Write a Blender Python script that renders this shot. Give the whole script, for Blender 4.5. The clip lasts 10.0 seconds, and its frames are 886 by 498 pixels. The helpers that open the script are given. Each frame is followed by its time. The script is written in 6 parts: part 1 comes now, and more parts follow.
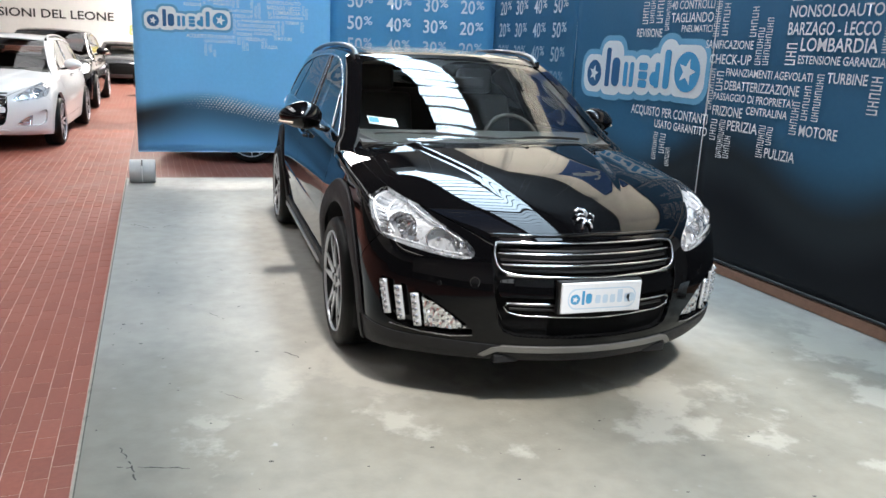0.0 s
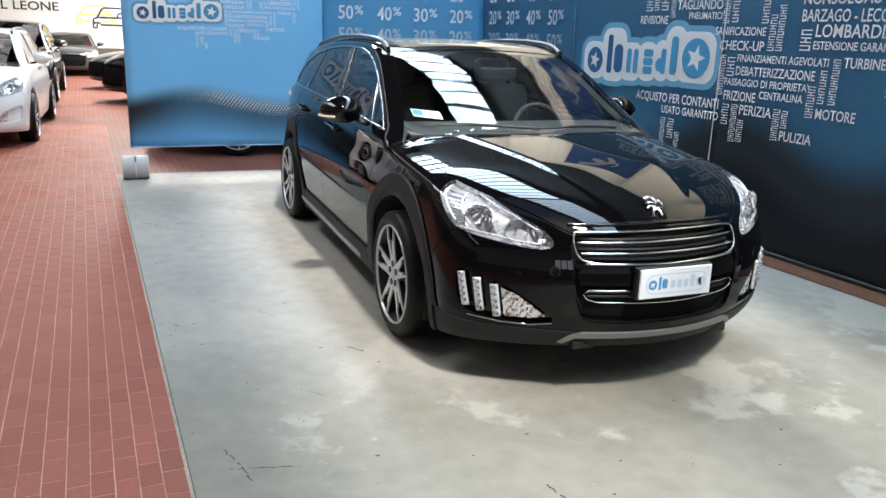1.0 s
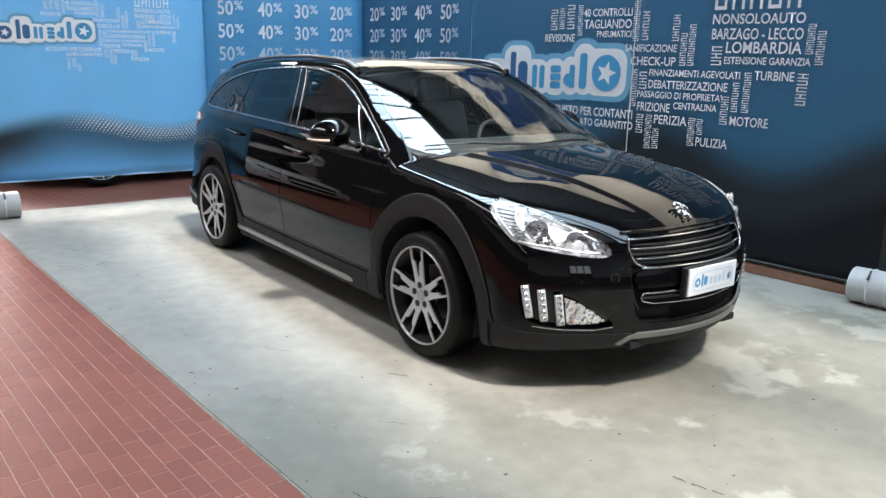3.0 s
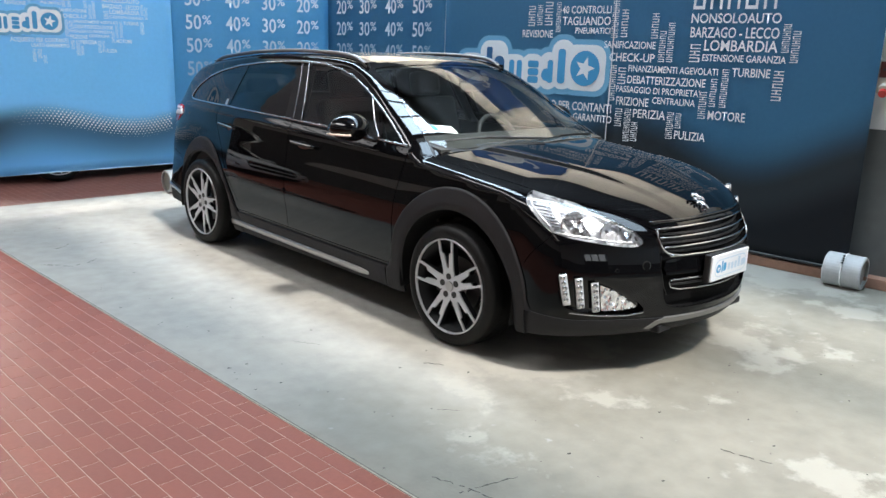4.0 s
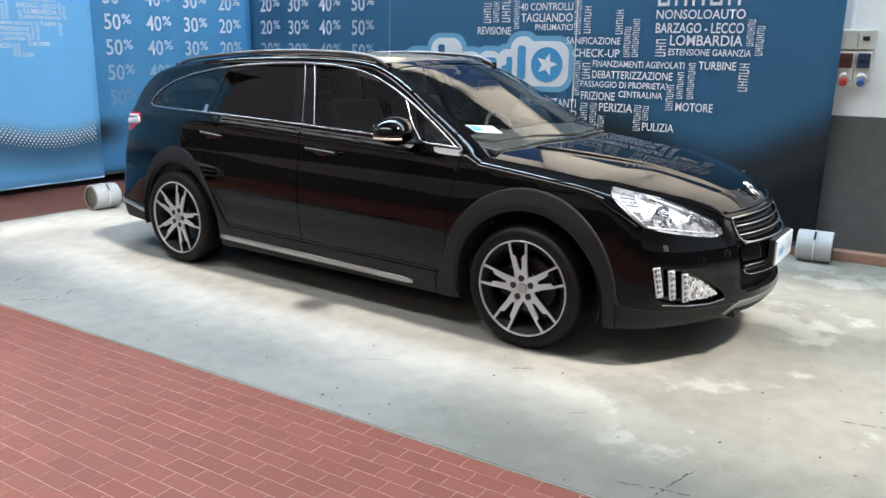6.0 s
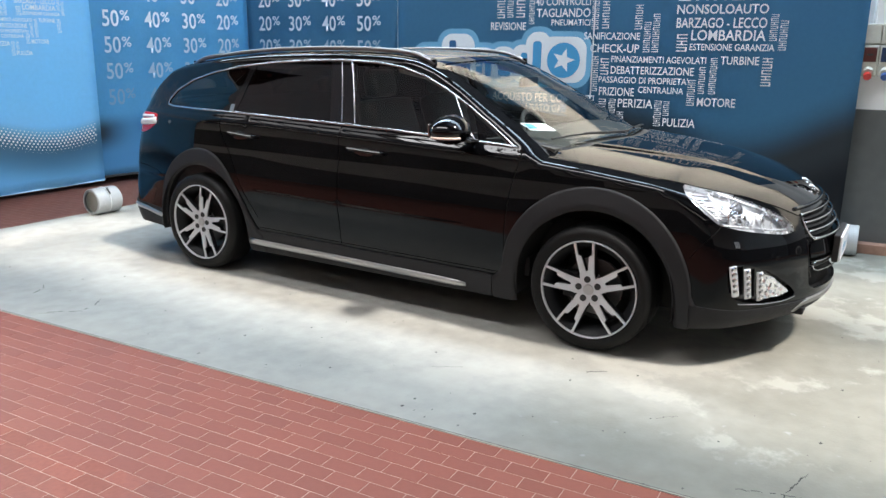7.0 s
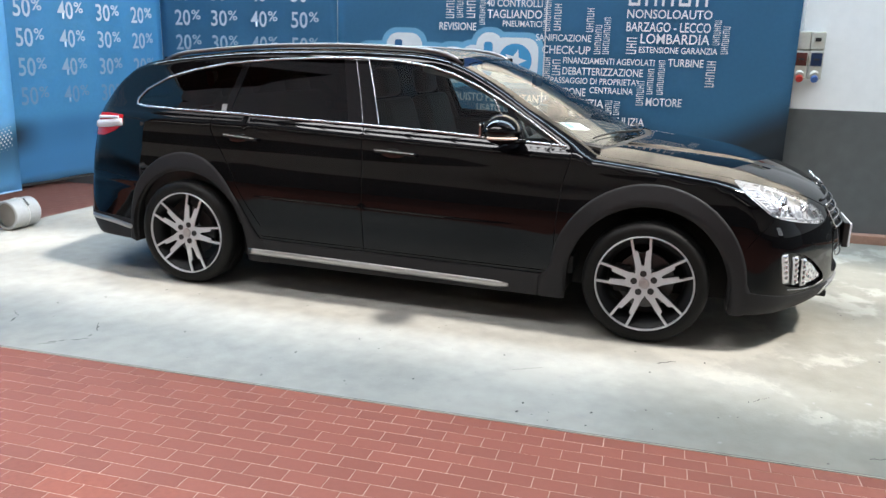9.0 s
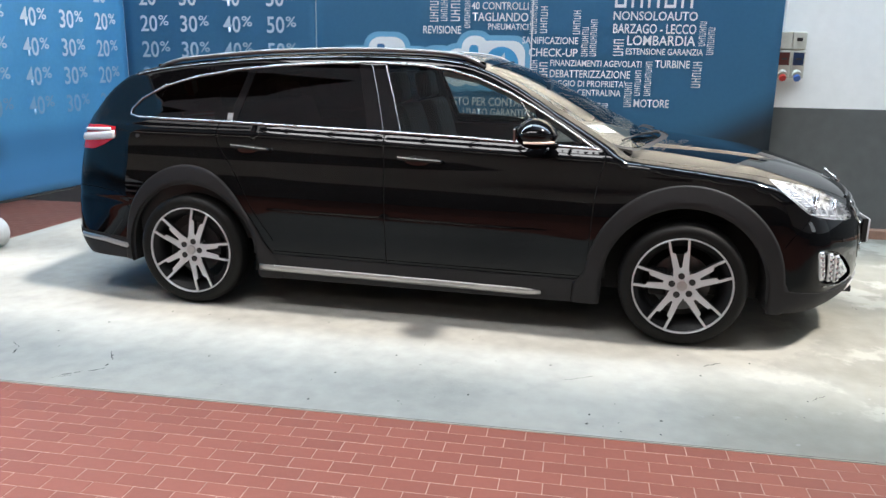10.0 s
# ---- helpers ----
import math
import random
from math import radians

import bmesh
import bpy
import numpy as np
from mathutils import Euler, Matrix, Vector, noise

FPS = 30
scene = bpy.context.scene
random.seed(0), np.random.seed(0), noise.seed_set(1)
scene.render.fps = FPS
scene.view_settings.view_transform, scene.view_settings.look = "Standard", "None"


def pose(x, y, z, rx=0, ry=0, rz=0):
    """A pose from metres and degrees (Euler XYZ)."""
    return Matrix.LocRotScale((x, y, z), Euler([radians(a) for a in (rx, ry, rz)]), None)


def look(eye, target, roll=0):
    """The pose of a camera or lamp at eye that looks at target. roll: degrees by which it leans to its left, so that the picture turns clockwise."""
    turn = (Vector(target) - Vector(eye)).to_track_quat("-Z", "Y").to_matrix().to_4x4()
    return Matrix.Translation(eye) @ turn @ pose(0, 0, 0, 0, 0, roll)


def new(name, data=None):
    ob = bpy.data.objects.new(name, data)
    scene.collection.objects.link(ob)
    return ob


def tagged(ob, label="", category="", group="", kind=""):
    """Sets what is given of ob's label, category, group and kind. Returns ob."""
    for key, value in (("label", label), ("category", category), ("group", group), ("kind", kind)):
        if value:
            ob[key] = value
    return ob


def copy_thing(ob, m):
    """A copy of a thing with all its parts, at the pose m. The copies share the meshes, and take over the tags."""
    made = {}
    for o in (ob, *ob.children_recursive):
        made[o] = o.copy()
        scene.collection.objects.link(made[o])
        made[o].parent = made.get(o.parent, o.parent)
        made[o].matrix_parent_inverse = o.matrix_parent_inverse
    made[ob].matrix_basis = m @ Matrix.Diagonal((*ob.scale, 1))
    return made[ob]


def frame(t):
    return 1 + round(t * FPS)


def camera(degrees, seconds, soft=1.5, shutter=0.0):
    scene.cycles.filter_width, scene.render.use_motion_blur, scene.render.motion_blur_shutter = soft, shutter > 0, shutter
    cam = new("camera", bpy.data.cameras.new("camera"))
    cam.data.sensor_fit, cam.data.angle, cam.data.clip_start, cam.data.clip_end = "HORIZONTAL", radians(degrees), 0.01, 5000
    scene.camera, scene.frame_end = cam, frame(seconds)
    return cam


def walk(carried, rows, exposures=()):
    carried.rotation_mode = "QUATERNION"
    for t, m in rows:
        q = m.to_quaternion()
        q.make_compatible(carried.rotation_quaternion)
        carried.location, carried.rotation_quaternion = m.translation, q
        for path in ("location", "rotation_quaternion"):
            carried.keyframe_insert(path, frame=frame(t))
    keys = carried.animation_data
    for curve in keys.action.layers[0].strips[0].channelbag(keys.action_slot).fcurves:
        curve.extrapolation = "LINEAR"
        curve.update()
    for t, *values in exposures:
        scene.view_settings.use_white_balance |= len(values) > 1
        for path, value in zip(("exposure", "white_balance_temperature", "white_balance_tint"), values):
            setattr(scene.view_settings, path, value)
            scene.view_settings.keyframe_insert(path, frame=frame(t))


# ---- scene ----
cam = camera(58.9, 10.0)
PATH = [
    (0, (-0.65, -3.842, 1.517), (-0.053, -2.0, 1.019), 2.8),
    (0.5, (-0.927, -3.813, 1.511), (-0.232, -2.016, 0.975), 3.3),
    (1, (-1.196, -3.7, 1.538), (-0.475, -1.911, 1.009), 2.0),
    (1.5, (-1.44, -3.588, 1.54), (-0.601, -1.849, 1.02), 2.6),
    (2, (-1.759, -3.446, 1.564), (-0.743, -1.799, 1.058), 1.9),
    (2.5, (-1.999, -3.291, 1.545), (-0.891, -1.702, 1.048), 1.7),
    (3.8, (-2.655, -2.928, 1.532), (-1.353, -1.485, 1.058), 1.4),
    (4, (-2.743, -2.87, 1.55), (-1.413, -1.461, 1.055), 1.9),
    (4.5, (-2.901, -2.614, 1.547), (-1.549, -1.24, 1.014), 2.3),
    (5, (-3.101, -2.382, 1.54), (-1.704, -1.05, 1.018), 1.8),
    (6.3, (-3.523, -1.718, 1.531), (-1.902, -0.658, 1.036), 1.1),
    (6.5, (-3.553, -1.621, 1.539), (-1.939, -0.553, 1.035), 1.3),
    (7, (-3.651, -1.336, 1.524), (-1.991, -0.339, 1.024), 0.8),
    (7.5, (-3.771, -1.026, 1.512), (-2.032, -0.174, 1.011), 0.3),
    (8, (-3.823, -0.721, 1.501), (-2.044, 0.054, 1.014), 0.6),
    (8.5, (-3.937, -0.459, 1.495), (-2.13, 0.249, 1.011), 1.5),
    (9, (-4.092, -0.178, 1.491), (-2.243, 0.404, 1.001), 1.7),
    (9.5, (-4.122, 0.11, 1.469), (-2.243, 0.593, 0.984), 2.2),
    (10, (-4.097, 0.393, 1.468), (-2.197, 0.803, 0.994), 1.0),
]
walk(cam, [(t, look(eye, target, roll)) for t, eye, target, roll in PATH], [(0.0, 0.60), (2.5, 0.69), (5.0, 0.85), (7.5, 0.99), (10.0, 1.04)])

# ---- world and light: daylight through roof glazing of a workshop hall ----
world = bpy.data.worlds.new("sky")
scene.world = world
world.use_nodes = True
wn = world.node_tree
sky = wn.nodes.new("ShaderNodeTexSky")
sky.sky_type, sky.sun_disc, sky.sun_elevation, sky.sun_rotation = "NISHITA", False, radians(62), radians(180)
wn.links.new(sky.outputs[0], wn.nodes["Background"].inputs[0])
wn.nodes["Background"].inputs[1].default_value = 0.1

# sun, softened by the dusty glazing
sun_data = bpy.data.lights.new("sun", "SUN")
sun_data.energy, sun_data.angle, sun_data.color = 3.5, radians(5.0), (1.0, 0.96, 0.90)
new("sun", sun_data).matrix_world = look((0.9, -9.4, 20), (0, 0, 2.3))

ROOF_Z = 6.2
PALE_SKY, MILKY_SKY, WARM_SKY = (0.62, 0.82, 1.0), (0.97, 0.98, 1.0), (1.0, 0.955, 0.89)
# glazed slots in the roof: west, east, south, north, watts per square metre, colour of the light, whether an added
# sheet stops the sun
# the 0 W opening is made up, to let the sun onto the floor
SKYLIGHTS = [(1.45, 2.78, -8.0, 1.6, 26.5, PALE_SKY, False), (1.45, 2.78, 1.7, 9.9, 45.0, PALE_SKY, True), (-0.35, 1.37, -7.6, 1.6, 0.0, PALE_SKY, False),
             # unseen strips at -7.6, -11.6 and the north end are added to brighten
             (-7.6, -4.2, -9.0, 25.0, 0.35, PALE_SKY, True), (-3.45, -1.95, -0.5, 5.0, 27.5, MILKY_SKY, True), (-3.45, -1.95, 5.1, 25.0, 4.5, MILKY_SKY, True), (-11.6, -10.4, -9.0, 25.0, 10.0, WARM_SKY, True), (-0.9, 1.3, 11.5, 25.0, 88.0, WARM_SKY, True)]


def sky_lamp(x0, x1, y0, y1, watts, tint):
    data = bpy.data.lights.new("skylight_glow", "AREA")
    data.shape, data.size, data.size_y = "RECTANGLE", x1 - x0, y1 - y0
    data.energy, data.color = watts * (x1 - x0) * (y1 - y0), tint
    ob = new("skylight_glow", data)
    ob.matrix_world = pose((x0 + x1) / 2, (y0 + y1) / 2, ROOF_Z + 0.32)
    return ob


for row in SKYLIGHTS:
    if row[4]:
        sky_lamp(*row[:6])
# daylight through the window in the south wall
pane_data = bpy.data.lights.new("window_daylight", "AREA")
pane_data.shape, pane_data.size, pane_data.size_y, pane_data.energy, pane_data.color = "RECTANGLE", 1.5, 1.5, 12.0, (0.98, 0.99, 1.0)
new("window_daylight", pane_data).matrix_world = look((-2.8, -9.93, 2.15), (-2.8, 0, 2.15))
# lamp added behind the east wall's beige band to brighten what the car reflects
band_data = bpy.data.lights.new("band_backlight", "AREA")
band_data.shape, band_data.size, band_data.size_y, band_data.energy, band_data.color = "RECTANGLE", 16.0, 1.25, 300.0, (1.0, 0.97, 0.93)
new("band_backlight", band_data).matrix_world = look((3.20, 1.62, 2.895), (-6.774, 0.898, 2.895))


# ---- materials ----
def mat(name, col, rough=0.5, metal=0.0, vary=0.12, scale=3.0, fine=60.0, bump=0.0, bscale=150.0, coat=0.0, spec=0.5, rvary=0.08, per_piece=0.0, emit=0.0):
    m = bpy.data.materials.new(name)
    m.use_nodes = True
    n, l = m.node_tree.nodes, m.node_tree.links
    b = n["Principled BSDF"]
    tc = n.new("ShaderNodeTexCoord")
    na, nb = n.new("ShaderNodeTexNoise"), n.new("ShaderNodeTexNoise")
    na.inputs["Scale"].default_value, nb.inputs["Scale"].default_value = scale, fine
    na.inputs["Detail"].default_value = nb.inputs["Detail"].default_value = 4
    for q in (na, nb):
        l.new(tc.outputs["Object"], q.inputs["Vector"])
    add = n.new("ShaderNodeMath")
    add.operation = "ADD"
    l.new(na.outputs["Fac"], add.inputs[0])
    l.new(nb.outputs["Fac"], add.inputs[1])
    src = add.outputs[0]
    if per_piece:
        oi = n.new("ShaderNodeObjectInfo")
        ma = n.new("ShaderNodeMath")
        ma.operation, ma.inputs[1].default_value = "MULTIPLY_ADD", per_piece
        l.new(oi.outputs["Random"], ma.inputs[0])
        l.new(src, ma.inputs[2])
        src = ma.outputs[0]
    ramp = n.new("ShaderNodeMapRange")
    ramp.inputs[1].default_value, ramp.inputs[2].default_value = 0.6, 1.4 + per_piece
    ramp.inputs[3].default_value, ramp.inputs[4].default_value = 1 - vary, 1 + vary
    l.new(src, ramp.inputs[0])
    mul = n.new("ShaderNodeVectorMath")
    mul.operation = "SCALE"
    mul.inputs[0].default_value = col
    l.new(ramp.outputs[0], mul.inputs["Scale"])
    l.new(mul.outputs[0], b.inputs["Base Color"])
    rr = n.new("ShaderNodeMapRange")
    rr.inputs[1].default_value, rr.inputs[2].default_value = 0.3, 0.7
    rr.inputs[3].default_value, rr.inputs[4].default_value = max(0.0, rough - rvary * rough), min(1.0, rough + rvary * rough)
    l.new(na.outputs["Fac"], rr.inputs[0])
    l.new(rr.outputs[0], b.inputs["Roughness"])
    b.inputs["Metallic"].default_value = metal
    b.inputs["Specular IOR Level"].default_value = spec
    if coat:
        b.inputs["Coat Weight"].default_value, b.inputs["Coat Roughness"].default_value = coat, 0.02
    if bump:
        nz = n.new("ShaderNodeTexNoise")
        nz.inputs["Scale"].default_value, nz.inputs["Detail"].default_value = bscale, 3
        l.new(tc.outputs["Object"], nz.inputs["Vector"])
        bp = n.new("ShaderNodeBump")
        bp.inputs["Strength"].default_value, bp.inputs["Distance"].default_value = bump, 0.004
        l.new(nz.outputs["Fac"], bp.inputs["Height"])
        l.new(bp.outputs[0], b.inputs["Normal"])
    return m


def glass(name, tint, rough=0.0):
    """A thin pane: what lies behind shows through, dimmed by the tint, under a clear reflection."""
    m = bpy.data.materials.new(name)
    m.use_nodes = True
    n, l = m.node_tree.nodes, m.node_tree.links
    n.remove(n["Principled BSDF"])
    tr, gl, fr, mx = n.new("ShaderNodeBsdfTransparent"), n.new("ShaderNodeBsdfGlossy"), n.new("ShaderNodeFresnel"), n.new("ShaderNodeMixShader")
    tr.inputs[0].default_value = (*tint, 1)
    gl.inputs["Roughness"].default_value = rough
    fr.inputs["IOR"].default_value = 1.62
    l.new(fr.outputs[0], mx.inputs[0])
    l.new(tr.outputs[0], mx.inputs[1])
    l.new(gl.outputs[0], mx.inputs[2])
    l.new(mx.outputs[0], n["Material Output"].inputs[0])
    return m


def concrete_material():
    m = mat("worn_concrete", (0.298, 0.288, 0.262), 0.62, vary=0.20, scale=1.3, fine=9.0, bump=0.25, bscale=60, rvary=0.25)
    n, l = m.node_tree.nodes, m.node_tree.links
    b = n["Principled BSDF"]
    old = b.inputs["Base Color"].links[0].from_socket
    tc = n.new("ShaderNodeTexCoord")
    # a dirtier, peeling stretch towards the south, with an uneven border
    sp, bn, dm = n.new("ShaderNodeSeparateXYZ"), n.new("ShaderNodeTexNoise"), n.new("ShaderNodeMapRange")
    l.new(tc.outputs["Object"], sp.inputs[0])
    bn.inputs["Scale"].default_value, bn.inputs["Detail"].default_value = 0.9, 6
    l.new(tc.outputs["Object"], bn.inputs["Vector"])
    ad = n.new("ShaderNodeMath")
    ad.operation, ad.inputs[1].default_value = "MULTIPLY_ADD", 2.4
    l.new(bn.outputs["Fac"], ad.inputs[0])
    l.new(sp.outputs[1], ad.inputs[2])
    dm.interpolation_type = "SMOOTHSTEP"
    dm.inputs[1].default_value, dm.inputs[2].default_value = 1.7, 0.0
    l.new(ad.outputs[0], dm.inputs[0])
    dt = n.new("ShaderNodeMix")
    dt.data_type, dt.blend_type = "RGBA", "MULTIPLY"
    l.new(dm.outputs[0], dt.inputs[0])
    l.new(old, dt.inputs[6])
    dt.inputs[7].default_value = (0.76, 0.735, 0.67, 1)
    # pale scuffed patches
    nz = n.new("ShaderNodeTexNoise")
    nz.inputs["Scale"].default_value, nz.inputs["Detail"].default_value, nz.inputs["Roughness"].default_value = 1.0, 9, 0.64
    l.new(tc.outputs["Object"], nz.inputs["Vector"])
    mr = n.new("ShaderNodeMapRange")
    mr.inputs[1].default_value, mr.inputs[2].default_value = 0.535, 0.575
    l.new(nz.outputs["Fac"], mr.inputs[0])
    mx = n.new("ShaderNodeMix")
    mx.data_type = "RGBA"
    sc, sd = n.new("ShaderNodeMath"), n.new("ShaderNodeMapRange")
    sc.operation = "MULTIPLY"
    sd.inputs[3].default_value, sd.inputs[4].default_value = 0.25, 0.75
    l.new(dm.outputs[0], sd.inputs[0])
    l.new(mr.outputs[0], sc.inputs[0])
    l.new(sd.outputs[0], sc.inputs[1])
    l.new(sc.outputs[0], mx.inputs[0])
    l.new(dt.outputs[2], mx.inputs[6])
    mx.inputs[7].default_value = (0.385, 0.365, 0.318, 1)
    # dark specks
    vz = n.new("ShaderNodeTexNoise")
    vz.inputs["Scale"].default_value, vz.inputs["Detail"].default_value = 14, 2
    l.new(tc.outputs["Object"], vz.inputs["Vector"])
    mr2 = n.new("ShaderNodeMapRange")
    mr2.inputs[1].default_value, mr2.inputs[2].default_value = 0.70, 0.76
    l.new(vz.outputs["Fac"], mr2.inputs[0])
    mx2 = n.new("ShaderNodeMix")
    mx2.data_type = "RGBA"
    l.new(mr2.outputs[0], mx2.inputs[0])
    l.new(mx.outputs[2], mx2.inputs[6])
    mx2.inputs[7].default_value = (0.30, 0.29, 0.27, 1)
    l.new(mx2.outputs[2], b.inputs["Base Color"])
    return m


def far_floor():
    # same tile as nearby; the hall's dimmer light is put into its colour
    m = mat("far_terracotta_shaded", (0.185, 0.066, 0.049), 0.55, spec=0.22, vary=0.22, scale=0.7, fine=9, rvary=0.2)
    n, l = m.node_tree.nodes, m.node_tree.links
    b = n["Principled BSDF"]
    old = b.inputs["Base Color"].links[0].from_socket
    tc, mp, br = n.new("ShaderNodeTexCoord"), n.new("ShaderNodeMapping"), n.new("ShaderNodeTexBrick")
    mp.inputs["Rotation"].default_value = (0, 0, radians(-92.5))
    l.new(tc.outputs["Object"], mp.inputs["Vector"])
    l.new(mp.outputs[0], br.inputs["Vector"])
    br.inputs["Scale"].default_value = 1.0
    br.inputs["Brick Width"].default_value, br.inputs["Row Height"].default_value, br.inputs["Mortar Size"].default_value = 0.155, 0.0775, 0.003
    mx = n.new("ShaderNodeMix")
    mx.data_type = "RGBA"
    l.new(br.outputs["Fac"], mx.inputs[0])
    l.new(old, mx.inputs[6])
    mx.inputs[7].default_value = (0.27, 0.15, 0.12, 1)
    l.new(mx.outputs[2], b.inputs["Base Color"])
    return m


def banner_material(name, top, low, z_wave, amp, tilt, freq=1.5, phase=0.0, band=(-0.38, -0.10, -0.02, 0.14), mid=(0.035, 0.045, 0.055), x_dark=(90.0, 91.0)):
    """Printed fabric: a blue field over a dark wave near the hem; lets some light through."""
    m = mat(name, top, 0.55, vary=0.05, scale=1.2, fine=30, bump=0.08, bscale=500)
    n, l = m.node_tree.nodes, m.node_tree.links
    b = n["Principled BSDF"]
    old = b.inputs["Base Color"].links[0].from_socket
    tc, sp = n.new("ShaderNodeTexCoord"), n.new("ShaderNodeSeparateXYZ")
    l.new(tc.outputs["Object"], sp.inputs[0])

    def math_node(op, a, c, d=None):
        q = n.new("ShaderNodeMath")
        q.operation = op
        for i, v in enumerate((a, c, d)):
            if v is None:
                continue
            if isinstance(v, (int, float)):
                q.inputs[i].default_value = v
            else:
                l.new(v, q.inputs[i])
        return q.outputs[0]

    wave = math_node("MULTIPLY", math_node("SINE", math_node("MULTIPLY_ADD", sp.outputs[0], freq, phase), 0), amp)
    edge = math_node("ADD", math_node("MULTIPLY_ADD", sp.outputs[0], tilt, z_wave), wave)
    d = math_node("SUBTRACT", sp.outputs[2], edge)
    up = n.new("ShaderNodeMapRange")
    up.interpolation_type = "SMOOTHSTEP"
    up.inputs[1].default_value, up.inputs[2].default_value = band[2], band[3]
    l.new(d, up.inputs[0])
    dn = n.new("ShaderNodeMapRange")
    dn.interpolation_type = "SMOOTHSTEP"
    dn.inputs[1].default_value, dn.inputs[2].default_value = band[0], band[1]
    l.new(d, dn.inputs[0])
    m1, m2 = n.new("ShaderNodeMix"), n.new("ShaderNodeMix")
    m1.data_type = m2.data_type = "RGBA"
    l.new(dn.outputs[0], m1.inputs[0])
    m1.inputs[6].default_value = (*low, 1)
    fx, m0 = n.new("ShaderNodeMapRange"), n.new("ShaderNodeMix")
    fx.interpolation_type, m0.data_type = "SMOOTHSTEP", "RGBA"
    fx.inputs[1].default_value, fx.inputs[2].default_value = x_dark
    l.new(sp.outputs[0], fx.inputs[0])
    l.new(fx.outputs[0], m0.inputs[0])
    m0.inputs[6].default_value, m0.inputs[7].default_value = (0.035, 0.045, 0.055, 1), (*mid, 1)
    l.new(m0.outputs[2], m1.inputs[7])
    l.new(up.outputs[0], m2.inputs[0])
    l.new(m1.outputs[2], m2.inputs[6])
    l.new(old, m2.inputs[7])
    l.new(m2.outputs[2], b.inputs["Base Color"])
    tl, mx = n.new("ShaderNodeBsdfTranslucent"), n.new("ShaderNodeMixShader")
    l.new(m2.outputs[2], tl.inputs[0])
    mx.inputs[0].default_value = 0.45
    l.new(b.outputs[0], mx.inputs[1])
    l.new(tl.outputs[0], mx.inputs[2])
    l.new(mx.outputs[0], n["Material Output"].inputs[0])
    return m


M_CONC = concrete_material()
M_TILE = mat("terracotta_tile", (0.282, 0.087, 0.059), 0.55, spec=0.3, vary=0.15, scale=2.0, fine=45, bump=0.2, bscale=120, per_piece=0.8, rvary=0.2)
M_TILE2 = mat("terracotta_tile_field", (0.282, 0.087, 0.059), 0.55, spec=0.3, vary=0.15, scale=2.0, fine=45, bump=0.2, bscale=120, rvary=0.2)
q_n, q_l = M_TILE2.node_tree.nodes, M_TILE2.node_tree.links
q_geo, q_hue, q_old = q_n.new("ShaderNodeNewGeometry"), q_n.new("ShaderNodeVectorMath"), q_n["Principled BSDF"].inputs["Base Color"].links[0].from_socket
q_map = q_n.new("ShaderNodeMapRange")
q_map.inputs[3].default_value, q_map.inputs[4].default_value = 0.88, 1.13
q_hue.operation = "SCALE"
q_l.new(q_geo.outputs["Random Per Island"], q_map.inputs[0])
q_l.new(q_old, q_hue.inputs[0])
q_l.new(q_map.outputs[0], q_hue.inputs["Scale"])
q_l.new(q_hue.outputs[0], q_n["Principled BSDF"].inputs["Base Color"])
M_TILEBED = mat("tile_mortar", (0.52, 0.33, 0.27), 0.85, vary=0.4, scale=2, fine=40)
M_FARTILE = far_floor()
M_WHITE = mat("white_wall_paint", (0.88, 0.88, 0.865), 0.75, vary=0.04, scale=0.7, fine=12, bump=0.15, bscale=90)
M_DADO = mat("dark_grey_wall_paint", (0.108, 0.112, 0.110), 0.6, vary=0.16, scale=1.3, fine=10, bump=0.25, bscale=70)
M_CLADDING = mat("dark_brown_cladding", (0.013, 0.0105, 0.009), 0.7, vary=0.2, scale=1.0, fine=8)
# stands for the beige wall; translucent so the added lamp brightens it
M_TAN = mat("cream_translucent_sheet", (0.82, 0.785, 0.72), 0.6, vary=0.12, scale=0.8, fine=8)
t_n, t_l = M_TAN.node_tree.nodes, M_TAN.node_tree.links
t_sh, t_mix = t_n.new("ShaderNodeBsdfTranslucent"), t_n.new("ShaderNodeMixShader")
t_mix.inputs[0].default_value = 0.6
t_sh.inputs[0].default_value = (0.82, 0.785, 0.72, 1)
t_l.new(t_n["Principled BSDF"].outputs[0], t_mix.inputs[1])
t_l.new(t_sh.outputs[0], t_mix.inputs[2])
t_l.new(t_mix.outputs[0], t_n["Material Output"].inputs[0])
M_ROOF = mat("roof_concrete", (0.055, 0.047, 0.038), 0.8, vary=0.12, scale=0.6, fine=6)
M_ROOFDK = mat("roof_steel", (0.035, 0.032, 0.030), 0.5, vary=0.1)
M_SKIRT = mat("terracotta_skirting", (0.36, 0.20, 0.14), 0.55, vary=0.18, scale=3, fine=30)
# one blue print: the light each banner gets is put into its tone
M_BAN_A = banner_material("banner_backlit_blue_print", (0.27, 0.61, 0.87), (0.17, 0.45, 0.73), 0.765, 0.07, 0.0, 3.4, 3.44, (-0.45, -0.05, -0.04, 0.15), (0.075, 0.19, 0.30), (-1.2, -0.5))
M_BAN_B = banner_material("banner_half_lit_blue_print", (0.122, 0.375, 0.60), (0.10, 0.31, 0.55), 0.76, 0.04, -0.01, 1.5, 0.0, (-0.26, -0.06, -0.03, 0.14), (0.085, 0.27, 0.48), (0.05, 0.42))
